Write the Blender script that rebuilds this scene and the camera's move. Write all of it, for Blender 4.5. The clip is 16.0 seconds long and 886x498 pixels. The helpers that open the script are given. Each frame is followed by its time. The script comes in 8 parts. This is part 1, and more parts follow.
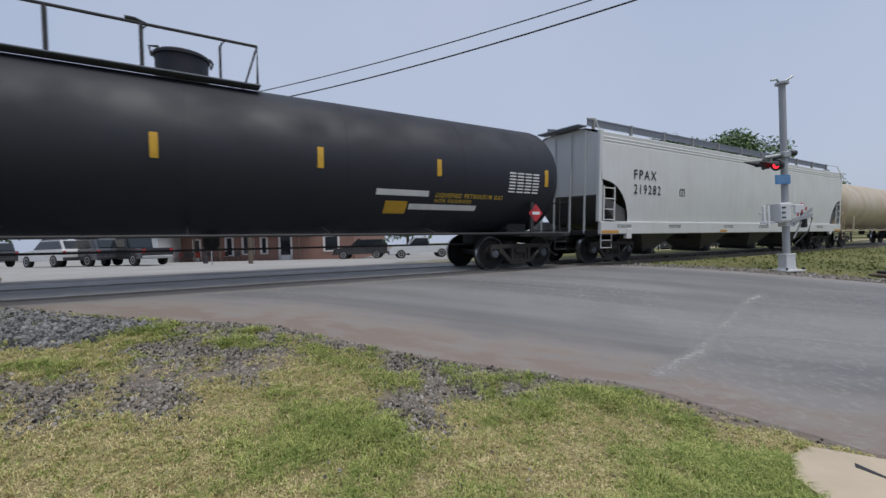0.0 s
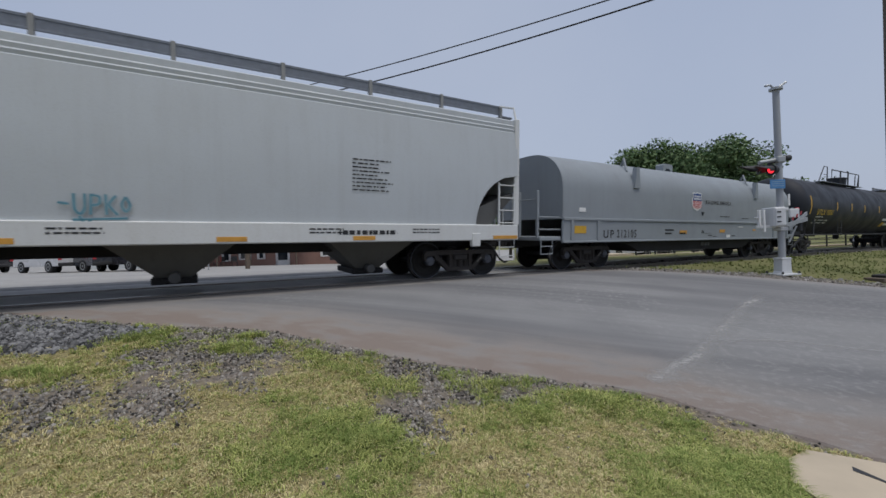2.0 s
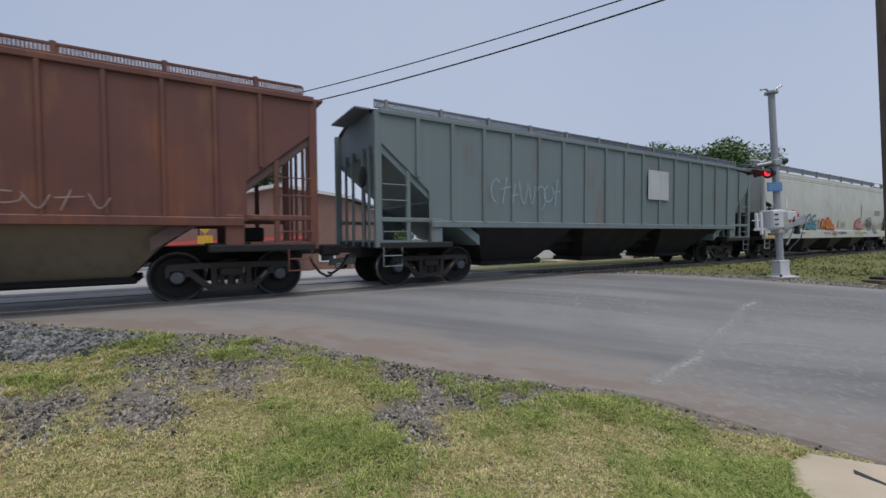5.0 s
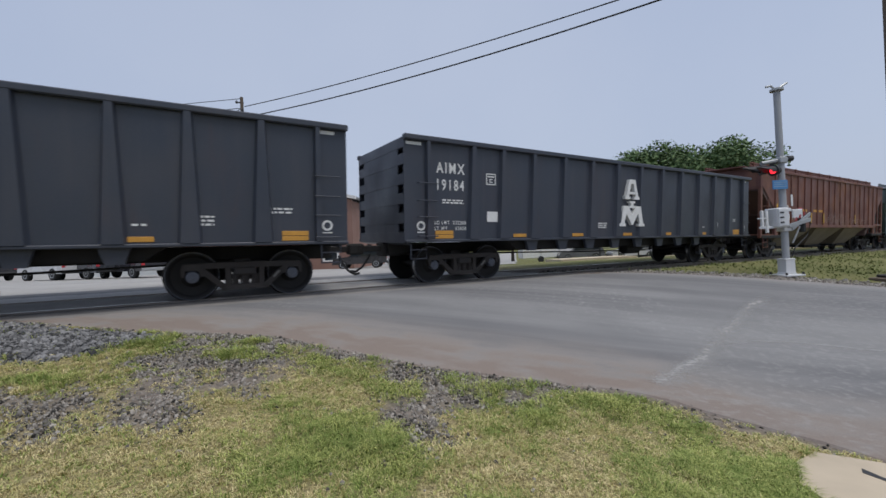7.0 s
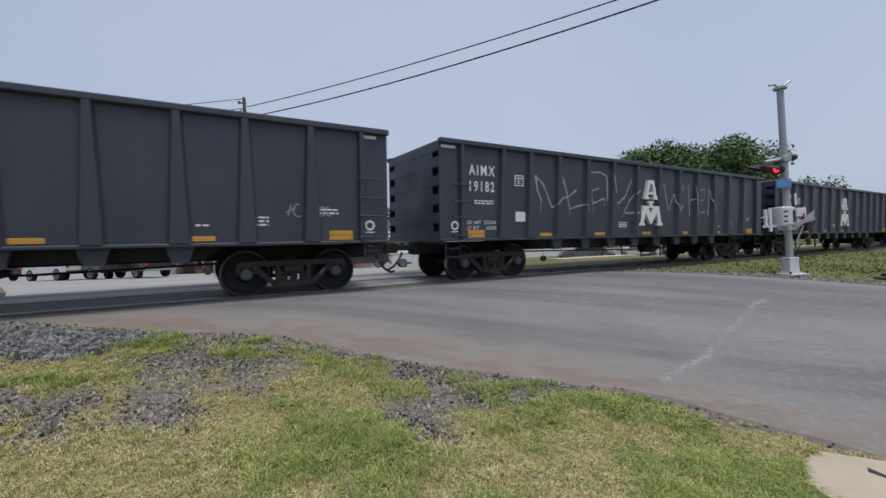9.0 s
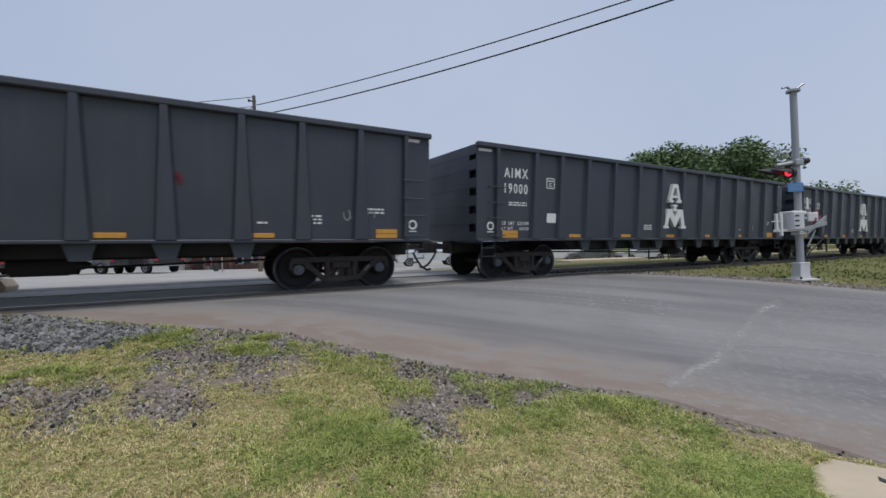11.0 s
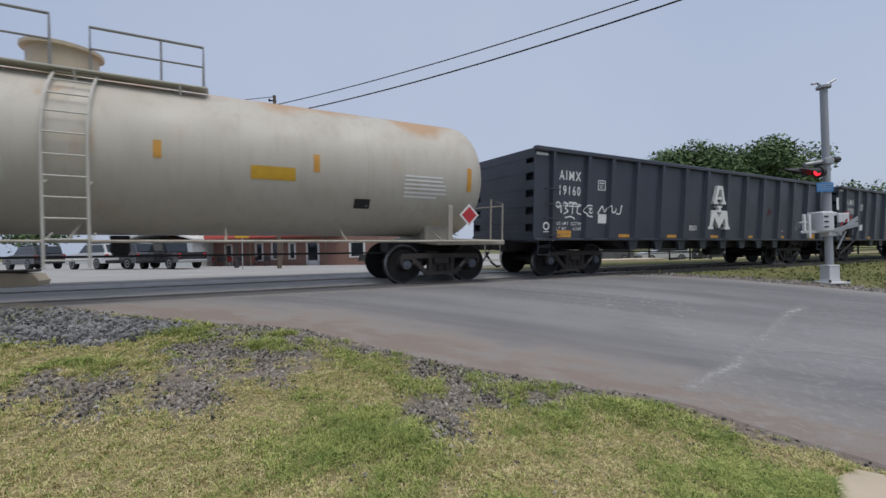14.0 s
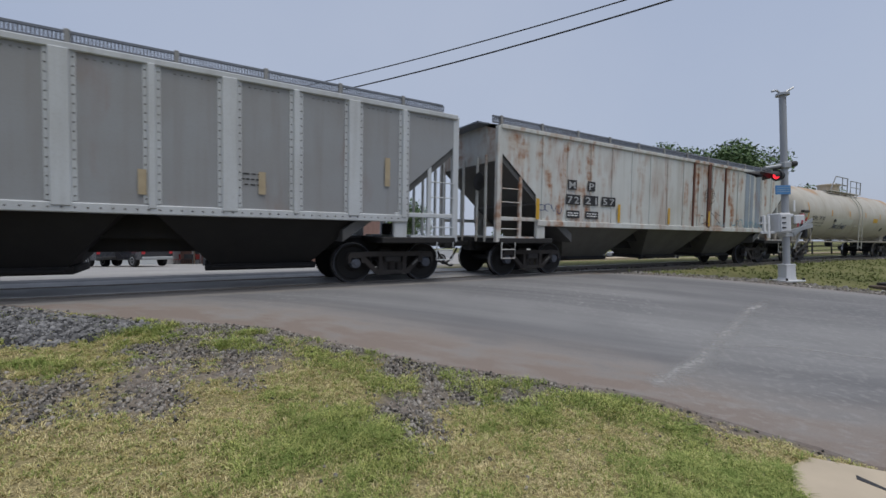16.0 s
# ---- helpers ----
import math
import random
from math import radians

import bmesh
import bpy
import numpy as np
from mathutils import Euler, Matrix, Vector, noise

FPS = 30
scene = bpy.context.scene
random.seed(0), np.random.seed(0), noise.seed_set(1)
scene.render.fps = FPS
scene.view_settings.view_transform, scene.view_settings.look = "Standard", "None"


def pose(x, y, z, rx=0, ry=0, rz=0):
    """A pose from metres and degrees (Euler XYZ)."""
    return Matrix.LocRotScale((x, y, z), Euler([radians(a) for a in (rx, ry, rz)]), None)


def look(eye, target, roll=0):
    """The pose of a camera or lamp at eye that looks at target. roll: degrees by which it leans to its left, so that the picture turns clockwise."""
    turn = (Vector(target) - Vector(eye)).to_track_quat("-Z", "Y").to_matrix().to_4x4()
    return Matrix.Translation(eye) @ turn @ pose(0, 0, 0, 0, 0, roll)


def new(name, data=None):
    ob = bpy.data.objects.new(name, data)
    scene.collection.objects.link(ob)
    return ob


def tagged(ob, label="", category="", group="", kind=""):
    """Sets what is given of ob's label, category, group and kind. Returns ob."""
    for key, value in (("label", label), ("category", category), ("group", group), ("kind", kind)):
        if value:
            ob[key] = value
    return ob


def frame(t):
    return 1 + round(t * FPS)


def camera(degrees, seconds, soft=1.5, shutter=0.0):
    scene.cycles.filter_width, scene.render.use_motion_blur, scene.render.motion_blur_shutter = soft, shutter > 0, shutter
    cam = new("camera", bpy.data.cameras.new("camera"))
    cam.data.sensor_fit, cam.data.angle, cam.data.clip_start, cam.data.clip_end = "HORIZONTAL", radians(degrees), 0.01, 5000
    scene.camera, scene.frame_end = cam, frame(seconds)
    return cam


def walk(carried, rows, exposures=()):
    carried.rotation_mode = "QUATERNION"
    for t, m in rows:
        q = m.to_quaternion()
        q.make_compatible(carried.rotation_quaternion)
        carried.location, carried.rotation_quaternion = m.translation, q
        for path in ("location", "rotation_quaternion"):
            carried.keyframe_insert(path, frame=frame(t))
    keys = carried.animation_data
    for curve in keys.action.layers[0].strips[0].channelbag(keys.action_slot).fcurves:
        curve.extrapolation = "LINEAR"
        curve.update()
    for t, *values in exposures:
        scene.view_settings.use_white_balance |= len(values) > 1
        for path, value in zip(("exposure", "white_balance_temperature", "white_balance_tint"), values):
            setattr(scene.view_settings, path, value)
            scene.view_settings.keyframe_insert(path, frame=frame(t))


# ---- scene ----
cam = camera(93.6, 16.0, shutter=0.06)
PATH = [
    (0.0, pose(0.042, -0.028, 0.687, 89.041, 2.019, -30.643)),
    (0.5, pose(0.041, -0.024, 0.684, 89.187, 2.001, -30.686)),
    (1.0, pose(0.037, -0.029, 0.688, 89.317, 2.117, -30.756)),
    (1.5, pose(0.040, -0.034, 0.686, 89.555, 2.151, -30.949)),
    (2.0, pose(0.033, -0.031, 0.690, 89.666, 2.132, -31.010)),
    (2.5, pose(0.036, -0.037, 0.688, 89.897, 2.217, -31.228)),
    (3.0, pose(0.034, -0.037, 0.687, 90.085, 2.182, -31.370)),
    (3.5, pose(0.036, -0.034, 0.690, 90.106, 2.241, -31.450)),
    (6.0, pose(0.046, -0.027, 0.685, 90.396, 2.584, -30.853)),
    (6.5, pose(0.045, -0.028, 0.686, 90.319, 2.546, -30.718)),
    (7.0, pose(0.031, -0.025, 0.685, 90.245, 2.663, -30.736)),
    (7.5, pose(0.016, -0.020, 0.689, 90.179, 2.910, -30.548)),
    (8.0, pose(0.021, -0.026, 0.689, 90.304, 2.915, -30.453)),
    (8.5, pose(-0.008, -0.019, 0.681, 90.227, 2.880, -30.309)),
    (9.0, pose(0.009, -0.023, 0.687, 90.195, 2.776, -30.466)),
    (11.5, pose(-0.000, -0.018, 0.684, 90.223, 1.531, -29.135)),
    (12.0, pose(-0.001, -0.004, 0.688, 90.174, 1.680, -27.951)),
    (12.5, pose(0.000, 0.000, 0.689, 90.119, 1.407, -27.323)),
    (13.0, pose(-0.004, -0.017, 0.687, 90.209, 1.456, -26.964)),
    (13.5, pose(0.014, -0.024, 0.684, 90.150, 1.460, -26.921)),
    (14.0, pose(0.020, -0.034, 0.688, 90.106, 1.464, -27.306)),
    (14.5, pose(0.026, -0.031, 0.682, 90.109, 1.605, -27.995)),
    (15.0, pose(0.030, -0.029, 0.681, 89.972, 1.480, -29.082)),
    (15.5, pose(0.038, -0.019, 0.675, 89.700, 1.385, -29.929)),
    (16.0, pose(0.043, -0.018, 0.674, 89.825, 1.171, -30.666)),
]
walk(cam, PATH, ((0.0, 0.06), (0.7, 0.03), (1.3, -0.08), (2.5, -0.12), (3.6, -0.14), (5.8, 0.08), (9.2, 0.08), (11.3, 0.07), (13.8, 0.05), (14.5, -0.02), (15.2, -0.06), (16.0, -0.07)))

# ---- light ----
world = bpy.data.worlds.new("overcast_sky")
scene.world = world
world.use_nodes = True
wn = world.node_tree.nodes
wn.clear()
w_out = wn.new("ShaderNodeOutputWorld")
w_bg = wn.new("ShaderNodeBackground")
w_sky = wn.new("ShaderNodeTexSky")
w_sky.sky_type = "NISHITA"
w_sky.sun_disc = False
w_sky.sun_elevation = radians(68)
w_sky.sun_rotation = radians(150)
w_sky.air_density, w_sky.dust_density, w_sky.ozone_density = 1.3, 3.0, 2.0
w_bg.inputs["Strength"].default_value = 0.1
w_cloud = wn.new("ShaderNodeMix")
w_cloud.data_type = "RGBA"
w_cloud.inputs["Factor"].default_value = 0.82
w_tc = wn.new("ShaderNodeTexCoord")
w_noise = wn.new("ShaderNodeTexNoise")
w_noise.inputs["Scale"].default_value = 1.7
w_noise.inputs["Detail"].default_value = 5
w_range = wn.new("ShaderNodeMapRange")
w_range.inputs["From Min"].default_value = 0.35
w_range.inputs["From Max"].default_value = 0.66
w_side = wn.new("ShaderNodeVectorMath")
w_side.operation = "DOT_PRODUCT"
w_side.inputs[1].default_value = (0.57, 0.82, 0)
w_thin = wn.new("ShaderNodeMapRange")
w_thin.interpolation_type = "SMOOTHSTEP"
w_thin.inputs["From Min"].default_value = 0.3
w_thin.inputs["From Max"].default_value = 1.0
w_sum = wn.new("ShaderNodeMix")
w_sum.inputs["Factor"].default_value = 0.65
w_veil = wn.new("ShaderNodeMix")
w_veil.data_type = "RGBA"
w_veil.inputs["A"].default_value = (3.85, 4.6, 6.35, 1)
w_veil.inputs["B"].default_value = (4.98, 5.6, 7.05, 1)
for a, b in ((w_tc.outputs["Generated"], w_noise.inputs["Vector"]), (w_noise.outputs["Fac"], w_range.inputs["Value"]), (w_tc.outputs["Generated"], w_side.inputs[0]), (w_side.outputs["Value"], w_thin.inputs["Value"]), (w_range.outputs["Result"], w_sum.inputs["A"]), (w_thin.outputs["Result"], w_sum.inputs["B"]), (w_sum.outputs["Result"], w_veil.inputs["Factor"]), (w_veil.outputs["Result"], w_cloud.inputs["B"])):
    world.node_tree.links.new(a, b)
world.node_tree.links.new(w_sky.outputs["Color"], w_cloud.inputs["A"])
world.node_tree.links.new(w_cloud.outputs["Result"], w_bg.inputs["Color"])
world.node_tree.links.new(w_bg.outputs["Background"], w_out.inputs["Surface"])

sun = new("sun", bpy.data.lights.new("sun", "SUN"))
sun.data.energy = 2.0
sun.data.angle = radians(40)
sun.data.color = (1.0, 0.96, 0.9)
sun.matrix_world = look((4, -12, 50), (0, 8, 0))
scene.view_settings.exposure = 0.0

# ---- materials ----


def base_material(name):
    m = bpy.data.materials.new(name)
    m.use_nodes = True
    nt = m.node_tree
    return m, nt, nt.nodes["Principled BSDF"]


def add_noise(nt, scale, stretch=(1, 1, 1), detail=4, source="Object"):
    tc = nt.nodes.new("ShaderNodeTexCoord")
    mp = nt.nodes.new("ShaderNodeMapping")
    mp.inputs["Scale"].default_value = stretch
    n = nt.nodes.new("ShaderNodeTexNoise")
    n.inputs["Scale"].default_value = scale
    n.inputs["Detail"].default_value = detail
    nt.links.new(tc.outputs[source], mp.inputs["Vector"])
    nt.links.new(mp.outputs["Vector"], n.inputs["Vector"])
    return n.outputs["Fac"]


def ramp(nt, fac, lo, hi):
    r = nt.nodes.new("ShaderNodeMapRange")
    r.inputs["From Min"].default_value = lo
    r.inputs["From Max"].default_value = hi
    nt.links.new(fac, r.inputs["Value"])
    return r.outputs["Result"]


def mix(nt, fac, a, b):
    x = nt.nodes.new("ShaderNodeMix")
    x.data_type = "RGBA"
    for sock, v in (("A", a), ("B", b)):
        if isinstance(v, tuple):
            x.inputs[sock].default_value = (*v, 1)
        else:
            nt.links.new(v, x.inputs[sock])
    if isinstance(fac, float):
        x.inputs["Factor"].default_value = fac
    else:
        nt.links.new(fac, x.inputs["Factor"])
    return x.outputs["Result"]


def scaled(nt, fac, k):
    m = nt.nodes.new("ShaderNodeMath")
    m.operation = "MULTIPLY"
    m.inputs[1].default_value = k
    nt.links.new(fac, m.inputs[0])
    return m.outputs[0]


def bump(nt, bsdf, fac, strength, distance=0.01):
    b = nt.nodes.new("ShaderNodeBump")
    b.inputs["Strength"].default_value = strength
    b.inputs["Distance"].default_value = distance
    nt.links.new(fac, b.inputs["Height"])
    nt.links.new(b.outputs["Normal"], bsdf.inputs["Normal"])


def paint(name, col, grime=(0.08, 0.07, 0.06), dirty=0.5, rough=0.5, streak=0.5, rust=0.0, rustcol=(0.2, 0.075, 0.03), coat=0.0, spill_z=None, blotch=0.0):
    """Weathered paint: blotches, vertical streaks, optional rust patches."""
    m, nt, b = base_material(name)
    blot = ramp(nt, add_noise(nt, 0.9, detail=6), 0.38, 0.75)
    c = mix(nt, scaled(nt, blot, 0.35 * dirty), col, grime)
    st = ramp(nt, add_noise(nt, 2.6, (2.2, 2.2, 0.16), 5), 0.48, 0.85)
    c = mix(nt, scaled(nt, st, streak * dirty), c, grime)
    if rust:
        rs = ramp(nt, add_noise(nt, 1.15, (1.0, 1.0, 0.5), 8), 0.62 - 0.2 * rust, 0.8 - 0.15 * rust)
        rs2 = ramp(nt, add_noise(nt, 4.0, (2.5, 2.5, 0.25), 6), 0.5, 0.72)
        both = nt.nodes.new("ShaderNodeMath")
        both.operation = "MULTIPLY"
        nt.links.new(rs, both.inputs[0])
        nt.links.new(rs2, both.inputs[1])
        c = mix(nt, both.outputs[0], c, rustcol)
        c = mix(nt, scaled(nt, rs, 0.3), c, rustcol)
    if blotch:
        cols = ramp(nt, add_noise(nt, 0.75, (1, 1, 0.16), 3), 0.44, 0.60)
        spots = ramp(nt, add_noise(nt, 2.3, (1.7, 1, 0.5), 9), 0.47, 0.62)
        scrape = ramp(nt, add_noise(nt, 3.0, (1.0, 1, 2.4), 7), 0.36, 0.62)
        a1 = nt.nodes.new("ShaderNodeMath")
        a1.operation = "MULTIPLY"
        nt.links.new(cols, a1.inputs[0])
        nt.links.new(spots, a1.inputs[1])
        a2 = nt.nodes.new("ShaderNodeMath")
        a2.operation = "MULTIPLY"
        nt.links.new(a1.outputs[0], a2.inputs[0])
        nt.links.new(scrape, a2.inputs[1])
        c = mix(nt, scaled(nt, a1.outputs[0], 0.45 * blotch), c, (0.42, 0.24, 0.11))
        c = mix(nt, scaled(nt, a2.outputs[0], blotch), c, rustcol)
    if spill_z:
        tc = nt.nodes.new("ShaderNodeTexCoord")
        sep = nt.nodes.new("ShaderNodeSeparateXYZ")
        nt.links.new(tc.outputs["Object"], sep.inputs["Vector"])
        add = nt.nodes.new("ShaderNodeMath")
        add.operation = "MULTIPLY_ADD"
        add.inputs[1].default_value = 2.4
        nt.links.new(add_noise(nt, 0.5, (1, 0.5, 0.3), 6), add.inputs[0])
        nt.links.new(sep.outputs["Z"], add.inputs[2])
        c = mix(nt, scaled(nt, ramp(nt, add.outputs[0], spill_z + 1.2, spill_z + 1.5), 0.8), c, rustcol)
    fine = add_noise(nt, 38, detail=3)
    c = mix(nt, scaled(nt, ramp(nt, fine, 0.5, 0.8), 0.18), c, grime)
    nt.links.new(c, b.inputs["Base Color"])
    rr = nt.nodes.new("ShaderNodeMapRange")
    rr.inputs["To Min"].default_value = rough - 0.08
    rr.inputs["To Max"].default_value = min(1, rough + 0.22)
    nt.links.new(blot, rr.inputs["Value"])
    nt.links.new(rr.outputs["Result"], b.inputs["Roughness"])
    b.inputs["Coat Weight"].default_value = coat
    bump(nt, b, add_noise(nt, 1.6, detail=3), 0.25, 0.02)
    return m


def plain(name, col, rough=0.6, metal=0.0, var=0.25, scale=6, emit=None):
    m, nt, b = base_material(name)
    dark = tuple(v * 0.6 for v in col)
    c = mix(nt, scaled(nt, ramp(nt, add_noise(nt, scale, detail=5), 0.35, 0.75), var * 2), col, dark)
    nt.links.new(c, b.inputs["Base Color"])
    b.inputs["Roughness"].default_value = rough
    b.inputs["Metallic"].default_value = metal
    bump(nt, b, add_noise(nt, scale * 6, detail=3), 0.12, 0.004)
    if emit:
        b.inputs["Emission Color"].default_value = (*emit[0], 1)
        b.inputs["Emission Strength"].default_value = emit[1]
    return m


def glass(name):
    m, nt, b = base_material(name)
    b.inputs["Base Color"].default_value = (0.02, 0.025, 0.03, 1)
    b.inputs["Roughness"].default_value = 0.06
    b.inputs["Specular IOR Level"].default_value = 0.7
    return m


M_GOND = paint("black_gondola_paint", (0.036, 0.044, 0.062), (0.090, 0.083, 0.090), 0.6, 0.40, 0.45, rust=0.32, rustcol=(0.056, 0.046, 0.055))
M_GONDIN = paint("gondola_inside_rust", (0.07, 0.045, 0.03), (0.03, 0.025, 0.02), 0.7, 0.8, 0.6)
M_TANKB = paint("black_tank_paint", (0.010, 0.0125, 0.020), (0.028, 0.029, 0.036), 0.35, 0.60, 0.35)
M_TANKW = paint("cream_tank_paint", (0.50, 0.47, 0.405), (0.25, 0.2, 0.14), 0.5, 0.56, 0.6, rust=0.05, rustcol=(0.42, 0.24, 0.11), spill_z=3.75)
M_TANKF = paint("cream_frame_paint", (0.40, 0.37, 0.31), (0.12, 0.09, 0.06), 0.9, 0.55, 0.6, rust=0.3, rustcol=(0.16, 0.08, 0.04))
M_TOPRAIL = plain("grey_top_railing", (0.25, 0.25, 0.24), 0.6)
M_TANKT = paint("tan_tank_paint", (0.5, 0.42, 0.31), (0.25, 0.18, 0.1), 0.5, 0.45, 0.5, rust=0.3, rustcol=(0.35, 0.2, 0.1))
M_HOPG = paint("grey_hopper_paint", (0.49, 0.52, 0.54), (0.25, 0.24, 0.22), 0.3, 0.5, 0.5)
M_HOPW = paint("offwhite_hopper_paint", (0.62, 0.63, 0.62), (0.3, 0.26, 0.2), 0.3, 0.5, 0.5)
M_HOPB = paint("beige_hopper_paint", (0.555, 0.565, 0.54), (0.33, 0.30, 0.21), 0.55, 0.5, 0.45, rust=0.06, rustcol=(0.4, 0.22, 0.1))
M_RED = paint("oxide_red_hopper_paint", (0.15, 0.056, 0.043), (0.068, 0.043, 0.044), 1.0, 0.55, 0.3, rust=0.5, rustcol=(0.26, 0.088, 0.030), blotch=0.3)
M_RUSTW = paint("rusting_white_hopper_paint", (0.575, 0.59, 0.565), (0.30, 0.27, 0.22), 0.7, 0.6, 0.6, rust=0.42, rustcol=(0.27, 0.11, 0.045), blotch=1.0)
M_RIVET = paint("dull_grey_riveted_paint", (0.275, 0.285, 0.295), (0.16, 0.13, 0.1), 0.6, 0.55, 0.6, rust=0.1)
M_POSTW = paint("pale_grey_post_paint", (0.52, 0.545, 0.56), (0.2, 0.18, 0.16), 0.6, 0.55, 0.6)
M_GREEN = paint("faded_green_hopper_paint", (0.15, 0.20, 0.205), (0.24, 0.26, 0.26), 0.6, 0.6, 0.6, rust=0.12)
M_COIL = paint("light_grey_coil_hood_paint", (0.255, 0.28, 0.30), (0.16, 0.16, 0.165), 0.4, 0.6, 0.5)
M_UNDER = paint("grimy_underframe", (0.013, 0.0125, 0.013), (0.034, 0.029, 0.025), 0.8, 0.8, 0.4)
# Slope sheets: far darker base than the pale bodies, with darker streaks
M_SLOPE = paint("dark_slope_sheet", (0.09, 0.09, 0.088), (0.05, 0.045, 0.04), 0.7, 0.65, 0.5)
M_POD = paint("dusty_hopper_bottom", (0.25, 0.205, 0.15), (0.05, 0.045, 0.04), 0.7, 0.7, 0.5)
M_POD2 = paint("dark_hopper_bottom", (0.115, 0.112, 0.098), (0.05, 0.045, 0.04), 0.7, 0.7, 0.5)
M_TRUCK = paint("cast_steel_truck", (0.030, 0.027, 0.026), (0.078, 0.062, 0.050), 0.8, 0.75, 0.4)
M_WHEEL = plain("oily_wheel_steel", (0.016, 0.0145, 0.014), 0.65, 0.3)
M_TREAD = plain("bright_wheel_tread", (0.42, 0.40, 0.38), 0.3, 1.0)
M_CAP = plain("bearing_cap", (0.12, 0.13, 0.155), 0.5, 0.3)
M_HOSE = plain("rubber_hose", (0.014, 0.014, 0.015), 0.7)
M_YEL = plain("yellow_reflector", (0.62, 0.36, 0.03), 0.5)
M_ORANGE = plain("amber_reflector", (0.60, 0.30, 0.05), 0.5)
M_WHT = plain("white_stencil", (0.74, 0.74, 0.72), 0.6, var=0.15)
M_BLK = plain("black_stencil", (0.02, 0.02, 0.022), 0.6)
M_YTXT = plain("yellow_stencil", (0.68, 0.45, 0.04), 0.55, var=0.15)
M_REDP = plain("red_placard", (0.5, 0.03, 0.04), 0.5)
M_BLUEP = plain("blue_sign_enamel", (0.075, 0.24, 0.50), 0.4)
M_GALV = plain("galvanised_steel", (0.42, 0.43, 0.43), 0.45, 0.6, 0.2, 9)
M_SILVER = paint("aluminium_mast_paint", (0.34, 0.355, 0.375), (0.22, 0.215, 0.21), 0.6, 0.5, 0.5)
M_DARK = plain("dark_steel", (0.03, 0.03, 0.032), 0.6)
M_LAMP = plain("lit_red_signal_lens", (0.6, 0.01, 0.01), 0.3, emit=((1.0, 0.03, 0.05), 1.6))
M_LENS = plain("unlit_red_signal_lens", (0.08, 0.008, 0.01), 0.25)
M_GLASS = glass("dark_glass")
M_WALK = plain("weathered_running_board", (0.17, 0.188, 0.22), 0.6, 0.2, 0.3, 8)
M_REDG = plain("red_spray_paint", (0.45, 0.05, 0.035), 0.6)
M_ORAG = plain("orange_spray_paint", (0.62, 0.26, 0.05), 0.6)
M_BLUG = plain("teal_spray_paint", (0.075, 0.24, 0.31), 0.6)
M_TEALD = plain("dark_teal_spray_paint", (0.035, 0.13, 0.18), 0.6)
M_PNKG = plain("pink_spray_paint", (0.56, 0.44, 0.49), 0.6)
M_PALG = plain("faded_blue_spray_paint", (0.33, 0.43, 0.47), 0.6)
M_YLWG = plain("yellow_spray_paint", (0.55, 0.44, 0.10), 0.6)
M_NAVY = plain("navy_spray_paint", (0.03, 0.06, 0.16), 0.6)
M_MIST = plain("grey_overspray", (0.085, 0.092, 0.105), 0.6, var=0.5, scale=5)
M_FADE = plain("thin_white_spray_paint", (0.38, 0.39, 0.40), 0.7, var=0.4, scale=3)
M_TUBE = plain("black_rubber_tyre", (0.02, 0.02, 0.02), 0.85)
M_PATCH = paint("touch_up_cream_paint", (0.52, 0.51, 0.46), (0.3, 0.26, 0.2), 0.35, 0.5, 0.4)
M_BRNP = plain("grey_patch_paint", (0.026, 0.030, 0.040), 0.6)

# ---- mesh helpers ----


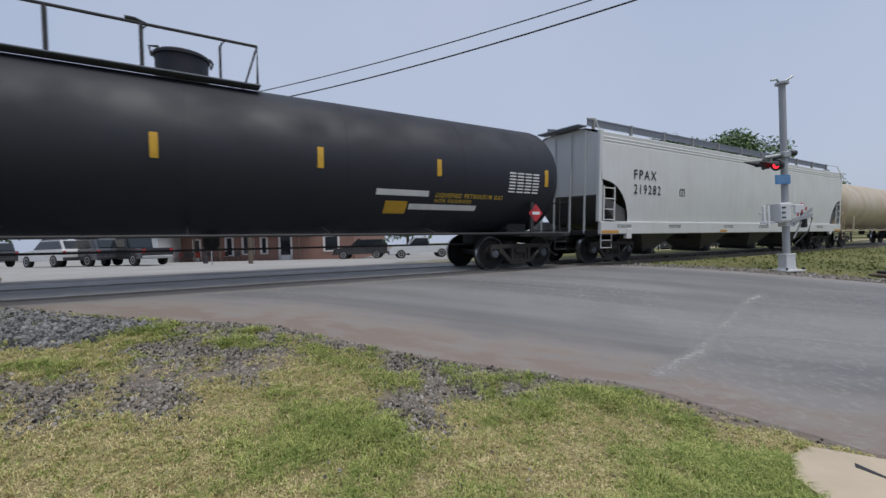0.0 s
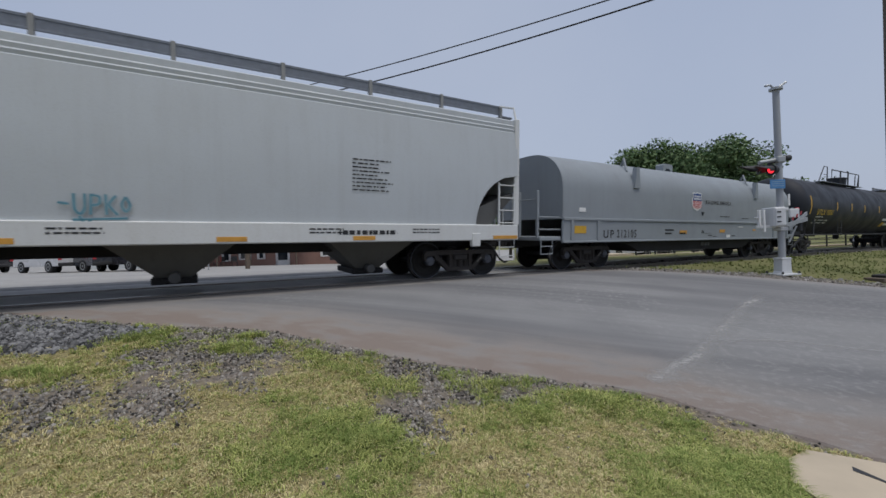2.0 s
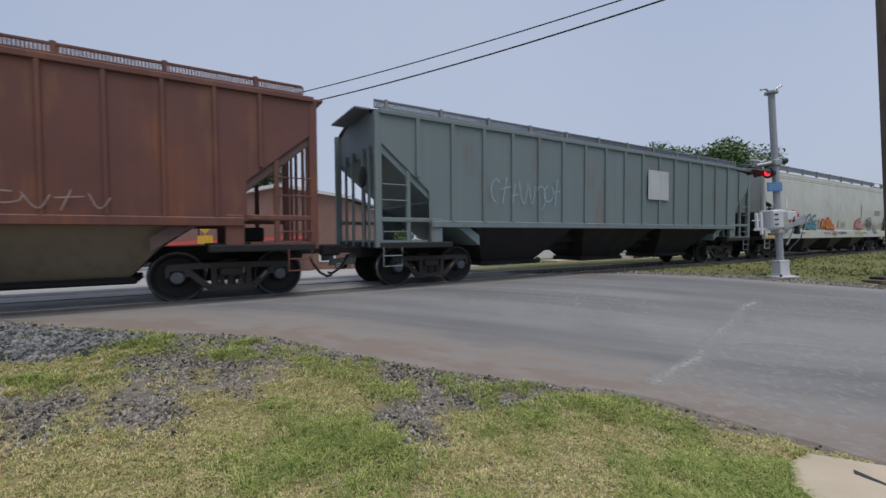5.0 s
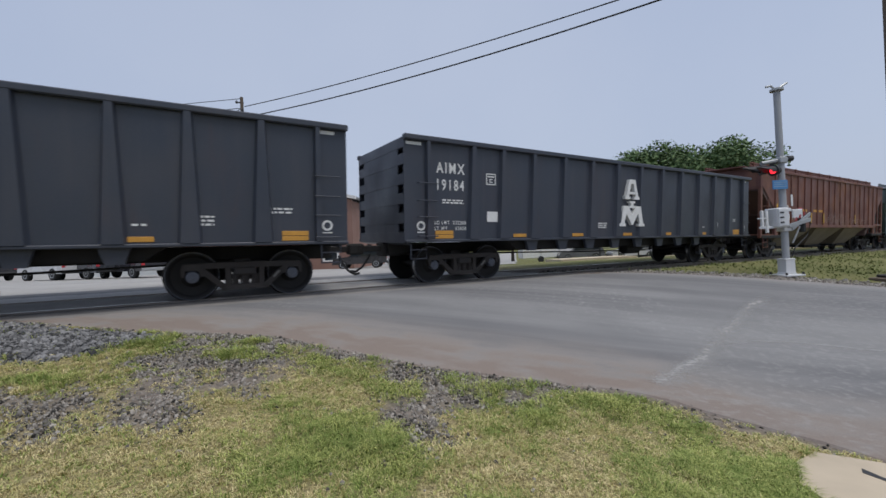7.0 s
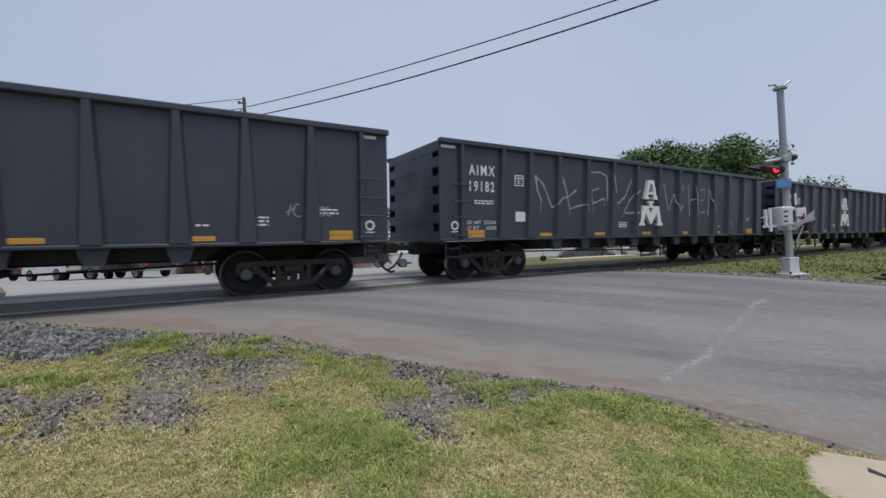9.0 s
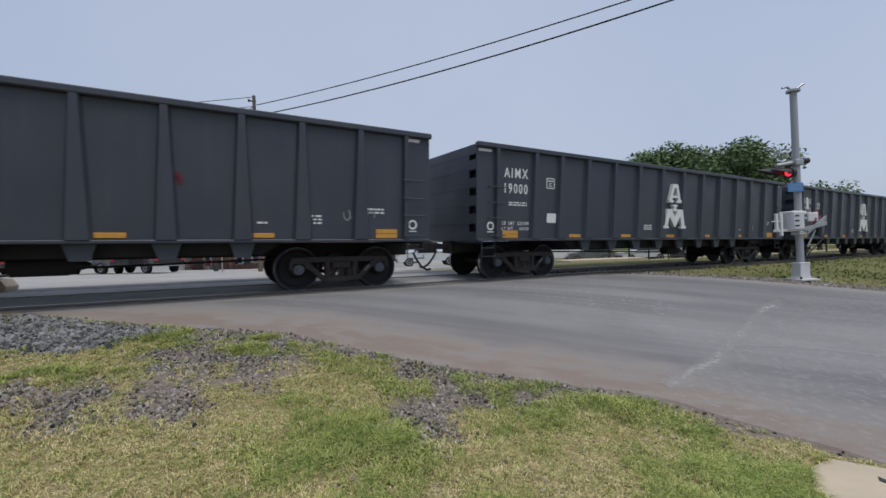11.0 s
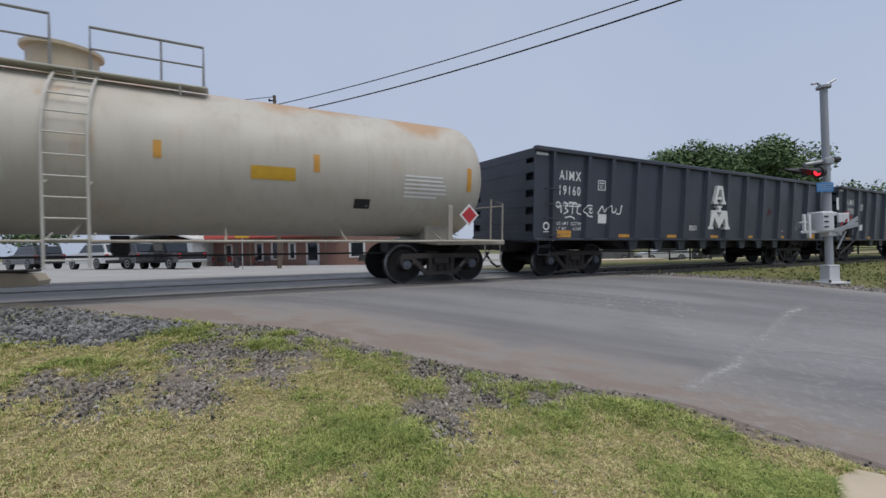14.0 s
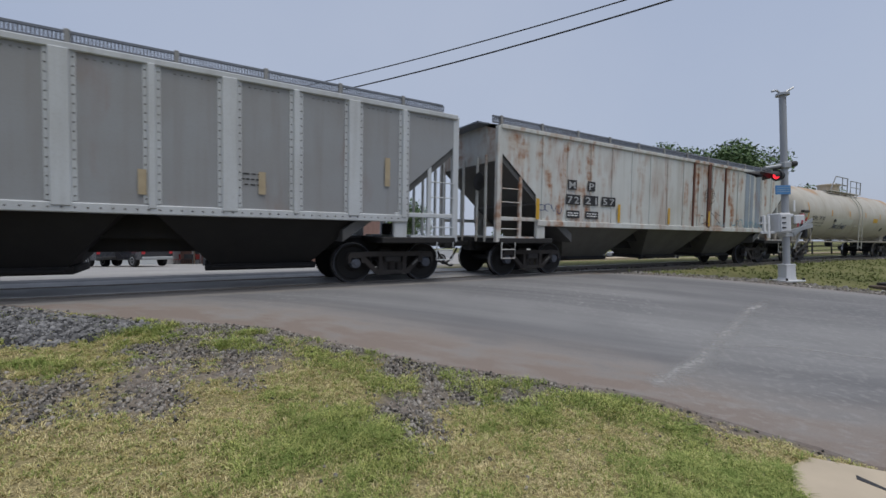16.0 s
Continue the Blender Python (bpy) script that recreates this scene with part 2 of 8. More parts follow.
class Solid:
    """Gathers vertices and faces of one part."""

    def __init__(self):
        self.v, self.f = [], []

    def add(self, verts, faces):
        o = len(self.v)
        self.v.extend(tuple(p) for p in verts)
        self.f.extend([tuple(i + o for i in f) for f in faces])
        return self

    def box(self, x0, x1, y0, y1, z0, z1, c=0.0):
        """A box with chamfered edges of width c."""
        if c <= 0:
            vs = [(x, y, z) for x in (x0, x1) for y in (y0, y1) for z in (z0, z1)]
            return self.add(vs, [(0, 1, 3, 2), (4, 6, 7, 5), (0, 4, 5, 1), (2, 3, 7, 6), (0, 2, 6, 4), (1, 5, 7, 3)])
        c = min(c, (x1 - x0) / 2.2, (y1 - y0) / 2.2, (z1 - z0) / 2.2)
        lo, hi = (x0, y0, z0), (x1, y1, z1)
        vs, key = [], {}
        for s in [(a, b, d) for a in (0, 1) for b in (0, 1) for d in (0, 1)]:
            for ax in range(3):
                p = []
                for k in range(3):
                    e = hi[k] if s[k] else lo[k]
                    p.append(e if k == ax else e + (-c if s[k] else c))
                key[(s, ax)] = len(vs)
                vs.append(p)
        fs = []
        for ax in range(3):
            o = [k for k in range(3) if k != ax]
            for side in (0, 1):
                q = []
                for u, w in ((0, 0), (1, 0), (1, 1), (0, 1)):
                    s = [0, 0, 0]
                    s[ax], s[o[0]], s[o[1]] = side, u, w
                    q.append(key[(tuple(s), ax)])
                fs.append(q)
            for u in (0, 1):
                for w in (0, 1):
                    s0, s1 = [0, 0, 0], [0, 0, 0]
                    s0[o[0]] = s1[o[0]] = u
                    s0[o[1]] = s1[o[1]] = w
                    s1[ax] = 1
                    s0, s1 = tuple(s0), tuple(s1)
                    fs.append([key[(s0, o[0])], key[(s1, o[0])], key[(s1, o[1])], key[(s0, o[1])]])
        for s in [(a, b, d) for a in (0, 1) for b in (0, 1) for d in (0, 1)]:
            fs.append([key[(s, k)] for k in range(3)])
        return self.add(vs, fs)

    def prism(self, pts, y0, y1, plane="xz"):
        """A polygon in the xz, yz or xy plane, drawn out along the third axis."""
        n = len(pts)
        if plane == "xz":
            vs = [(a, y0, b) for a, b in pts] + [(a, y1, b) for a, b in pts]
        elif plane == "yz":
            vs = [(y0, a, b) for a, b in pts] + [(y1, a, b) for a, b in pts]
        else:
            vs = [(a, b, y0) for a, b in pts] + [(a, b, y1) for a, b in pts]
        fs = [tuple(range(n)), tuple(range(2 * n - 1, n - 1, -1))]
        fs += [(i, n + i, n + (i + 1) % n, (i + 1) % n) for i in range(n)]
        return self.add(vs, fs)

    def tube(self, path, r, n=8, r1=None):
        """A round bar along a path."""
        path = [Vector(p) for p in path]
        vs, fs = [], []
        for i, p in enumerate(path):
            d = (path[min(i + 1, len(path) - 1)] - path[max(i - 1, 0)]).normalized()
            a = d.cross(Vector((0.02, 0.31, 0.95) if abs(d.z) < 0.9 else (1, 0.1, 0))).normalized()
            b = d.cross(a)
            rr = r if r1 is None else r + (r1 - r) * i / (len(path) - 1)
            for k in range(n):
                t = 2 * math.pi * k / n
                vs.append(p + a * (rr * math.cos(t)) + b * (rr * math.sin(t)))
        for i in range(len(path) - 1):
            for k in range(n):
                fs.append((i * n + k, i * n + (k + 1) % n, (i + 1) * n + (k + 1) % n, (i + 1) * n + k))
        fs.append(tuple(range(n - 1, -1, -1)))
        fs.append(tuple(range((len(path) - 1) * n, len(path) * n)))
        return self.add(vs, fs)

    def lathe(self, prof, axis="y", n=32, at=(0, 0, 0)):
        """Turns a profile of (along, radius) round an axis."""
        vs, fs = [], []
        for a, r in prof:
            for k in range(n):
                t = 2 * math.pi * k / n
                u, w = r * math.cos(t), r * math.sin(t)
                p = {"x": (a, u, w), "y": (u, a, w), "z": (u, w, a)}[axis]
                vs.append((p[0] + at[0], p[1] + at[1], p[2] + at[2]))
        for i in range(len(prof) - 1):
            for k in range(n):
                fs.append((i * n + k, i * n + (k + 1) % n, (i + 1) * n + (k + 1) % n, (i + 1) * n + k))
        fs.append(tuple(range(n)))
        fs.append(tuple(range(len(prof) * n - 1, (len(prof) - 1) * n - 1, -1)))
        return self.add(vs, fs)

    def grid(self, rows):
        """A sheet through rows of equally many points."""
        n = len(rows[0])
        fs = [(i * n + k, i * n + k + 1, (i + 1) * n + k + 1, (i + 1) * n + k) for i in range(len(rows) - 1) for k in range(n - 1)]
        return self.add([p for r in rows for p in r], fs)

    def mesh(self, name, material, smooth=False, angle=35):
        me = bpy.data.meshes.new(name)
        me.from_pydata(self.v, [], self.f)
        bm = bmesh.new()
        bm.from_mesh(me)
        bmesh.ops.recalc_face_normals(bm, faces=bm.faces)
        if smooth:
            for f in bm.faces:
                f.smooth = True
            for e in bm.edges:
                if len(e.link_faces) == 2 and e.calc_face_angle(0) > radians(angle):
                    e.smooth = False
        bm.to_mesh(me)
        bm.free()
        me.materials.append(material)
        return me


def part(name, shape, material, parent, label="", smooth=False, at=None):
    """One mesh object under a thing or under a part."""
    me = shape if isinstance(shape, bpy.types.Mesh) else shape.mesh(name, material, smooth)
    ob = new(name, me)
    ob.parent = parent
    if at is not None:
        ob.matrix_basis = at
    if label:
        ob["label"] = label
    return ob


def thing(name, label, category, m=None, group="", kind=""):
    ob = new(name)
    ob.empty_display_size = 0.3
    if m is not None:
        ob.matrix_basis = m
    return tagged(ob, label, category, group, kind)


FONT_CACHE = {}


def text_faces(s):
    """The triangles of a line of writing, 1 unit high in capitals, with its width."""
    if s not in FONT_CACHE:
        cu = bpy.data.curves.new("lettering", "FONT")
        cu.body = s
        cu.resolution_u = 3
        cu.offset = 0.016
        cu.space_character = 1.32
        ob = bpy.data.objects.new("lettering", cu)
        me = bpy.data.meshes.new_from_object(ob)
        vs = [(v.co.x, v.co.y) for v in me.vertices]
        fs = [tuple(p.vertices) for p in me.polygons]
        bpy.data.objects.remove(ob)
        bpy.data.meshes.remove(me)
        x0, x1 = min(v[0] for v in vs), max(v[0] for v in vs)
        y1 = max(v[1] for v in vs)
        y0 = min(0.0, min(v[1] for v in vs))
        FONT_CACHE[s] = ([((x - x0) / (x1 - x0), (y - 0) / y1) for x, y in vs], fs)
    return FONT_CACHE[s]


def lettering(parent, s, x0, x1, z0, z1, surf, material, name="lettering", label=""):
    """Writing between x0 and x1, z0 and z1 on the near side, whose depth is surf(z)."""
    vs, fs = text_faces(s)
    so = Solid().add([(x0 + u * (x1 - x0), surf(z0 + w * (z1 - z0)) - 0.006, z0 + w * (z1 - z0)) for u, w in vs], fs)
    me = bpy.data.meshes.new(name)
    me.from_pydata(so.v, [], so.f)
    me.materials.append(material)
    return part(name, me, material, parent, label)


def decal(parent, x0, x1, z0, z1, surf, material, name="marking", label="", rows=5, lift=0.005):
    """A painted or stuck-on patch that follows the side."""
    out = [[(x, surf(z) - lift, z) for x in (x0, x1)] for z in [z0 + (z1 - z0) * i / rows for i in range(rows + 1)]]
    return part(name, Solid().grid(out), material, parent, label)


RIBS = [s * x for x in (0.595, 1.785, 2.95, 4.13, 5.2) for s in (-1, 1)] + [-6.14, 6.38]


def rib_face(x, z):
    """Depth of a gondola's near side, which steps out over its ribs."""
    half = 0.195 - 0.107 * (z - 1.1) / 2.28
    d = min(abs(x - r) for r in RIBS)
    t = min(1.0, max(0.0, (half - d) / (half * 0.3)))
    return -1.490 - 0.100 * t


def stroke(parent, pts, width, surf, material, name="graffiti", label="", lift=0.008, ribbed=False):
    """A hand-sprayed line on the near side, through points (x, z), with lines parted by None."""
    so = Solid()
    run = []
    for p in list(pts) + [None]:
        if p is None:
            if len(run) > 1:
                fine = []
                for i in range(len(run) - 1):
                    a, b = run[i], run[i + 1]
                    for k in range(8 if ribbed else 4):
                        fine.append((a[0] + (b[0] - a[0]) * k / (8 if ribbed else 4), a[1] + (b[1] - a[1]) * k / (8 if ribbed else 4)))
                fine.append(run[-1])
                for _ in range(2):
                    fine = [fine[0]] + [((fine[i - 1][0] + 2 * fine[i][0] + fine[i + 1][0]) / 4, (fine[i - 1][1] + 2 * fine[i][1] + fine[i + 1][1]) / 4) for i in range(1, len(fine) - 1)] + [fine[-1]]
                rows = []
                for i, q in enumerate(fine):
                    a, b = fine[max(i - 1, 0)], fine[min(i + 1, len(fine) - 1)]
                    dx, dz = b[0] - a[0], b[1] - a[1]
                    L = math.hypot(dx, dz) or 1
                    w = width * (0.8 + 0.4 * random.random()) / 2
                    y = (rib_face(q[0], q[1]) if ribbed else surf(q[1])) - lift
                    rows.append([(q[0] - dz / L * w, y, q[1] + dx / L * w), (q[0] + dz / L * w, y, q[1] - dx / L * w)])
                so.grid(rows)
            run = []
        else:
            run.append(p)
    return part(name, so, material, parent, label)


def scrawl(car, x0, x1, z0, z1, surf, material, seed, n, width=0.03):
    """A quick sprayed tag of overlapping loops, hooks and slashes; no word is spelt."""
    rng = random.Random(seed)
    pts, w, h = [], (x1 - x0) / n, z1 - z0
    for i in range(n):
        cx, cz = x0 + (i + 0.5) * w, z0 + h * rng.uniform(0.4, 0.6)
        rx, rz = w * rng.uniform(0.35, 0.7), h * rng.uniform(0.28, 0.45)
        form = rng.random()
        if form < 0.4:
            a0, turn, lean = rng.uniform(0, 6.28), rng.choice((-1, 1)) * rng.uniform(3.5, 6.5), rng.uniform(-0.4, 0.6)
            for k in range(8):
                a = a0 + turn * k / 7
                z = rz * math.sin(a)
                pts.append((cx + rx * math.cos(a) + lean * z * w / h, cz + z))
        elif form < 0.75:
            pts += [(cx - rx, cz + rz), (cx - 0.3 * rx, cz - rz * rng.uniform(0.6, 1.1)), (cx + 0.3 * rx, cz - rz), (cx + rx, cz + rz * rng.uniform(0.2, 1.1))]
        else:
            pts += [(cx - rx * 0.6, cz - rz), (cx + rx * 0.2, cz + rz * 1.2), None, (cx - rx, cz + rz * rng.uniform(-0.3, 0.4)), (cx + rx * 1.1, cz + rz * rng.uniform(-0.1, 0.6))]
        pts.append(None)
    stroke(car, pts, width, surf, material)


def smallprint(car, x0, x1, z, surf, material, seed=0, h=0.035):
    """A line of print too small to read, as broken bars."""
    rng = random.Random(seed + int(z * 1000))
    so, x = Solid(), x0
    while x < x1:
        w = min(rng.uniform(0.04, 0.13), x1 - x)
        so.add([(x, surf(z) - 0.006, z), (x + w, surf(z) - 0.006, z), (x + w, surf(z + h) - 0.006, z + h), (x, surf(z + h) - 0.006, z + h)], [(0, 1, 2, 3)])
        x += w + rng.uniform(0.015, 0.04)
    part("stencil_line", so, material, car)["kind"] = "stuff"

# ---- ground ----
TRACK_Y, GRADE, CANT = 10.055, -0.733, 2.903
SLOPE = math.tan(radians(GRADE))


def sm(a, b, y):
    s = min(1.0, max(0.0, (y - a) / (b - a)))
    return s * s * (3 - 2 * s)


def ground_z(x, y):
    z = SLOPE * min(330.0, max(-330.0, x)) * (1 + 0.9 * sm(13, 26, y) * (1 - sm(70, 160, y)))
    z += -0.85 + 0.78 * sm(0.3, 8.6, y)
    z += 0.0506 * (min(11.6, max(8.6, y)) - 8.6)
    return z - 0.3 * sm(12, 32, y) - 0.35 * sm(30, 60, y)


# The road crosses the track askew: u across it, w along it.
UX, UY = 0.72, 0.694
ROAD0, ROAD1 = 4.0, 13.55
# The near edge bows: (w along the road, u across it)
NEAR_EDGE = [(-45, 3.4), (-2.8, 3.4), (-2.1, 3.53), (-1.68, 3.79), (-1.36, 3.96), (-1.0, 4.19), (-0.5, 4.32), (0.5, 4.25), (1.2, 4.23), (2.5, 4.37), (3.5, 4.5), (4.5, 4.27), (5.4, 4.1), (6.4, 4.04), (8.0, 4.15), (10.0, 4.0), (75, 4.0)]


def road_u(x, y):
    return x * UX + y * UY


def edge_u(w):
    for (a, p), (b, q) in zip(NEAR_EDGE, NEAR_EDGE[1:]):
        if w <= b:
            return p + (q - p) * max(0.0, (w - a) / (b - a))
    return ROAD0


def past_edge(x, y):
    """How far a place lies past the road's near edge; negative on the verge."""
    return road_u(x, y) - edge_u(y * UX - x * UY)


def wob(x, y, s, k=0.0):
    return noise.noise(Vector((x * s + k, y * s - k, k)))


# Bare gravel spills on the verge, as rough outlines
SPILLS = [
    [(-0.59, 5.43), (-0.1, 5.6), (0.24, 5.21), (0.65, 4.85), (0.95, 4.72), (0.66, 4.46), (0.41, 4.19), (-0.03, 4.29), (-0.12, 4.0), (-0.26, 3.78), (-0.6, 4.05), (-0.56, 4.67)],
    [(-1.6, 4.95), (-1.28, 5.04), (-0.8, 4.73), (-0.68, 4.19), (-0.92, 4.04), (-1.16, 4.35), (-1.6, 4.4)],
    [(1.09, 3.22), (1.4, 3.3), (1.75, 3.52), (1.89, 3.13), (1.55, 3.0), (1.42, 2.65), (1.2, 2.62), (1.25, 2.88), (1.03, 2.97)],
    [(1.5, 4.4), (2.25, 3.95), (2.8, 3.45), (3.6, 2.7), (3.1, 2.66), (2.4, 2.90), (1.86, 3.08), (1.62, 3.5), (1.65, 3.95)],
    [(-0.2, 6.05), (0.2, 5.95), (0.62, 5.45), (1.2, 4.95), (1.0, 4.9), (0.5, 5.3), (0.0, 5.7)],
]


def poly_distance(x, y, ring):
    """Distance to an outline, negative inside it."""
    best, inside = 1e9, False
    for (ax, ay), (bx, by) in zip(ring, ring[1:] + ring[:1]):
        dx, dy = bx - ax, by - ay
        t = min(1.0, max(0.0, ((x - ax) * dx + (y - ay) * dy) / (dx * dx + dy * dy)))
        best = min(best, math.hypot(x - ax - t * dx, y - ay - t * dy))
        if (ay > y) != (by > y) and x < dx * (y - ay) / dy + ax:
            inside = not inside
    return -best if inside else best


def spill(x, y):
    """How bare the verge is there, 0 to 1."""
    best = 0.0
    if -2 < x < 3.5 and 1.2 < y < 6.3:
        rag = 0.28 * wob(x, y, 2.2, 3.1) + 0.16 * wob(x, y, 6.5, 1.7)
        for ring in SPILLS:
            best = max(best, 1 - sm(-0.17, 0.26, poly_distance(x, y, ring) + rag))
    u = road_u(x, y)
    edge = (-past_edge(x, y) if u < 9 else u - ROAD1 - 0.15) + 0.22 * wob(x, y, 1.3, 7.7) + 0.15 * wob(x, y, 5, 2.2)
    return max(best * (0.93 + 0.3 * wob(x, y, 9.0, 6.1)), 1 - (sm(0.0, 0.28, edge) if u < 9 else sm(0.05, 0.5, edge)))


# Lush and parched stretches of the verge: x, y, radius, amount
PATCHES = [(0.55, 2.9, 0.75, -0.55), (2.7, 1.25, 0.48, -0.6), (-0.9, 5.3, 0.7, 0.05), (1.9, 4.6, 0.5, -0.35),
           (-0.8, 3.6, 0.75, 0.6), (-0.5, 2.9, 0.5, 0.45), (2.1, 1.83, 0.2, 0.8), (2.7, 2.45, 0.6, 0.25), (1.5, 1.9, 0.5, 0.15), (1.1, 3.6, 0.4, 0.35), (-2.0, 4.4, 0.7, 0.3), (1.75, 3.1, 0.3, 0.3), (0.3, 2.2, 0.4, 0.3)]


def parched(x, y):
    d = 0.1 + 0.8 * wob(x, y, 0.62, 11.3) + 0.45 * wob(x, y, 2.3, 4.4) + 0.25 * wob(x, y, 7.0, 2.4)
    for cx, cy, r, k in PATCHES:
        d += k * math.exp(-((x - cx) ** 2 + (y - cy) ** 2) / (r * r))
    return d


def ballast(x, y):
    """Stone bed beside the rails, 0 to 1; it stops at the road."""
    d = abs(y - TRACK_Y)
    u = road_u(x, y)
    if past_edge(x, y) > -0.1 and u < ROAD1 + 0.1:
        return 0.0
    reach = 3.3 if x < 5 else 1.75
    edge = reach + 0.5 * wob(x, y, 0.9, 5.5) + 0.25 * wob(x, y, 3, 9.1)
    if x < 5:
        edge += 0.75 * sm(-6, -2, x)
    return 1 - sm(edge - 0.25, edge + 0.2, d)


def axis_steps(near0, near1, step, far):
    out, a = [], near0
    while a < near1:
        out.append(a)
        a += step
    s = step
    while a < far:
        out.append(a)
        s *= 1.28
        a += s
    out.append(far)
    lo, s, a = [], step, near0
    while a > -far:
        s *= 1.28
        a -= s
        lo.append(max(a, -far))
    return lo[::-1] + out


def set_values(me, values):
    """Store one number a vertex under each name."""
    for key, nums in values.items():
        me.attributes.new(key, "FLOAT", "POINT").data.foreach_set("value", nums)


def ground_sheet():
    xs, ys = axis_steps(-5.0, 18.0, 0.14, 2500.0), axis_steps(0.2, 8.0, 0.11, 2500.0)
    so = Solid()
    rows = []
    for y in ys:
        row = []
        for x in xs:
            z = ground_z(x, y)
            u = road_u(x, y)
            inside = sm(-0.05, 0.5, past_edge(x, y)) * (1 - sm(ROAD1 - 0.5, ROAD1 + 0.05, u))
            z -= 0.05 * inside * (1 if -60 < y < 80 else 0)
            z += 0.02 * wob(x, y, 1.7) * (1 - inside) + 0.012 * wob(x, y, 6.0) * (1 - inside)
            d = abs(y - TRACK_Y)
            if d < 1.9 and not (ROAD0 - 0.3 < u < ROAD1 + 0.3):
                z -= 0.16
            row.append((x, y, z))
        rows.append(row)
    so.grid(rows)
    me = so.mesh("ground", M_GROUND, smooth=True)
    values = {"bare": [], "stone": [], "dry": [], "paved": []}
    for v in me.vertices:
        x, y = v.co.x, v.co.y
        near = -8 < x < 22 and -2 < y < 12
        values["bare"].append(spill(x, y) if near else 0.0)
        values["dry"].append(sm(-0.25, 0.3, parched(x, y)) * (1 - 0.75 * sm(8, 12, x)) if abs(x) < 60 and abs(y) < 60 else 0.15)
        values["stone"].append(ballast(x, y) if abs(y - TRACK_Y) < 6 else 0.0)
        values["paved"].append((sm(13.0, 14.0, y) * (1 - sm(9.5, 13.5, road_u(x, y) - 4.5 - 0.10 * y)) * (1 if y < 75 else 0)) if y > 12 else 0.0)
    set_values(me, values)
    ob = new("ground", me)
    return tagged(ob, "mown verge of green and straw-coloured grass with bare gravel", "ground", kind="structure")


def ground_material():
    m, nt, b = base_material("grass_and_dirt")

    def attr(n):
        a = nt.nodes.new("ShaderNodeAttribute")
        a.attribute_name = n
        return a.outputs["Fac"]

    grass = mix(nt, attr("dry"), (0.18, 0.20, 0.065), (0.38, 0.315, 0.16))
    fine = ramp(nt, add_noise(nt, 48, detail=8), 0.40, 0.60)
    grass = mix(nt, scaled(nt, fine, 0.66), grass, (0.060, 0.054, 0.024))
    grass = mix(nt, scaled(nt, ramp(nt, add_noise(nt, 5, detail=6), 0.42, 0.68), 0.4), grass, (0.12, 0.105, 0.05))
    dirt = mix(nt, ramp(nt, add_noise(nt, 22, detail=6), 0.35, 0.7), (0.225, 0.19, 0.162), (0.095, 0.080, 0.069))
    stone = mix(nt, ramp(nt, add_noise(nt, 30, detail=4), 0.4, 0.65), (0.15, 0.15, 0.155), (0.06, 0.06, 0.063))
    paved = mix(nt, ramp(nt, add_noise(nt, 0.6, detail=6), 0.35, 0.7), (0.36, 0.345, 0.32), (0.25, 0.245, 0.235))
    c = mix(nt, attr("bare"), grass, dirt)
    c = mix(nt, attr("stone"), c, stone)
    c = mix(nt, attr("paved"), c, paved)
    nt.links.new(c, b.inputs["Base Color"])
    b.inputs["Roughness"].default_value = 0.95
    b.inputs["Specular IOR Level"].default_value = 0.2
    bump(nt, b, add_noise(nt, 40, detail=5), 0.5, 0.02)
    return m


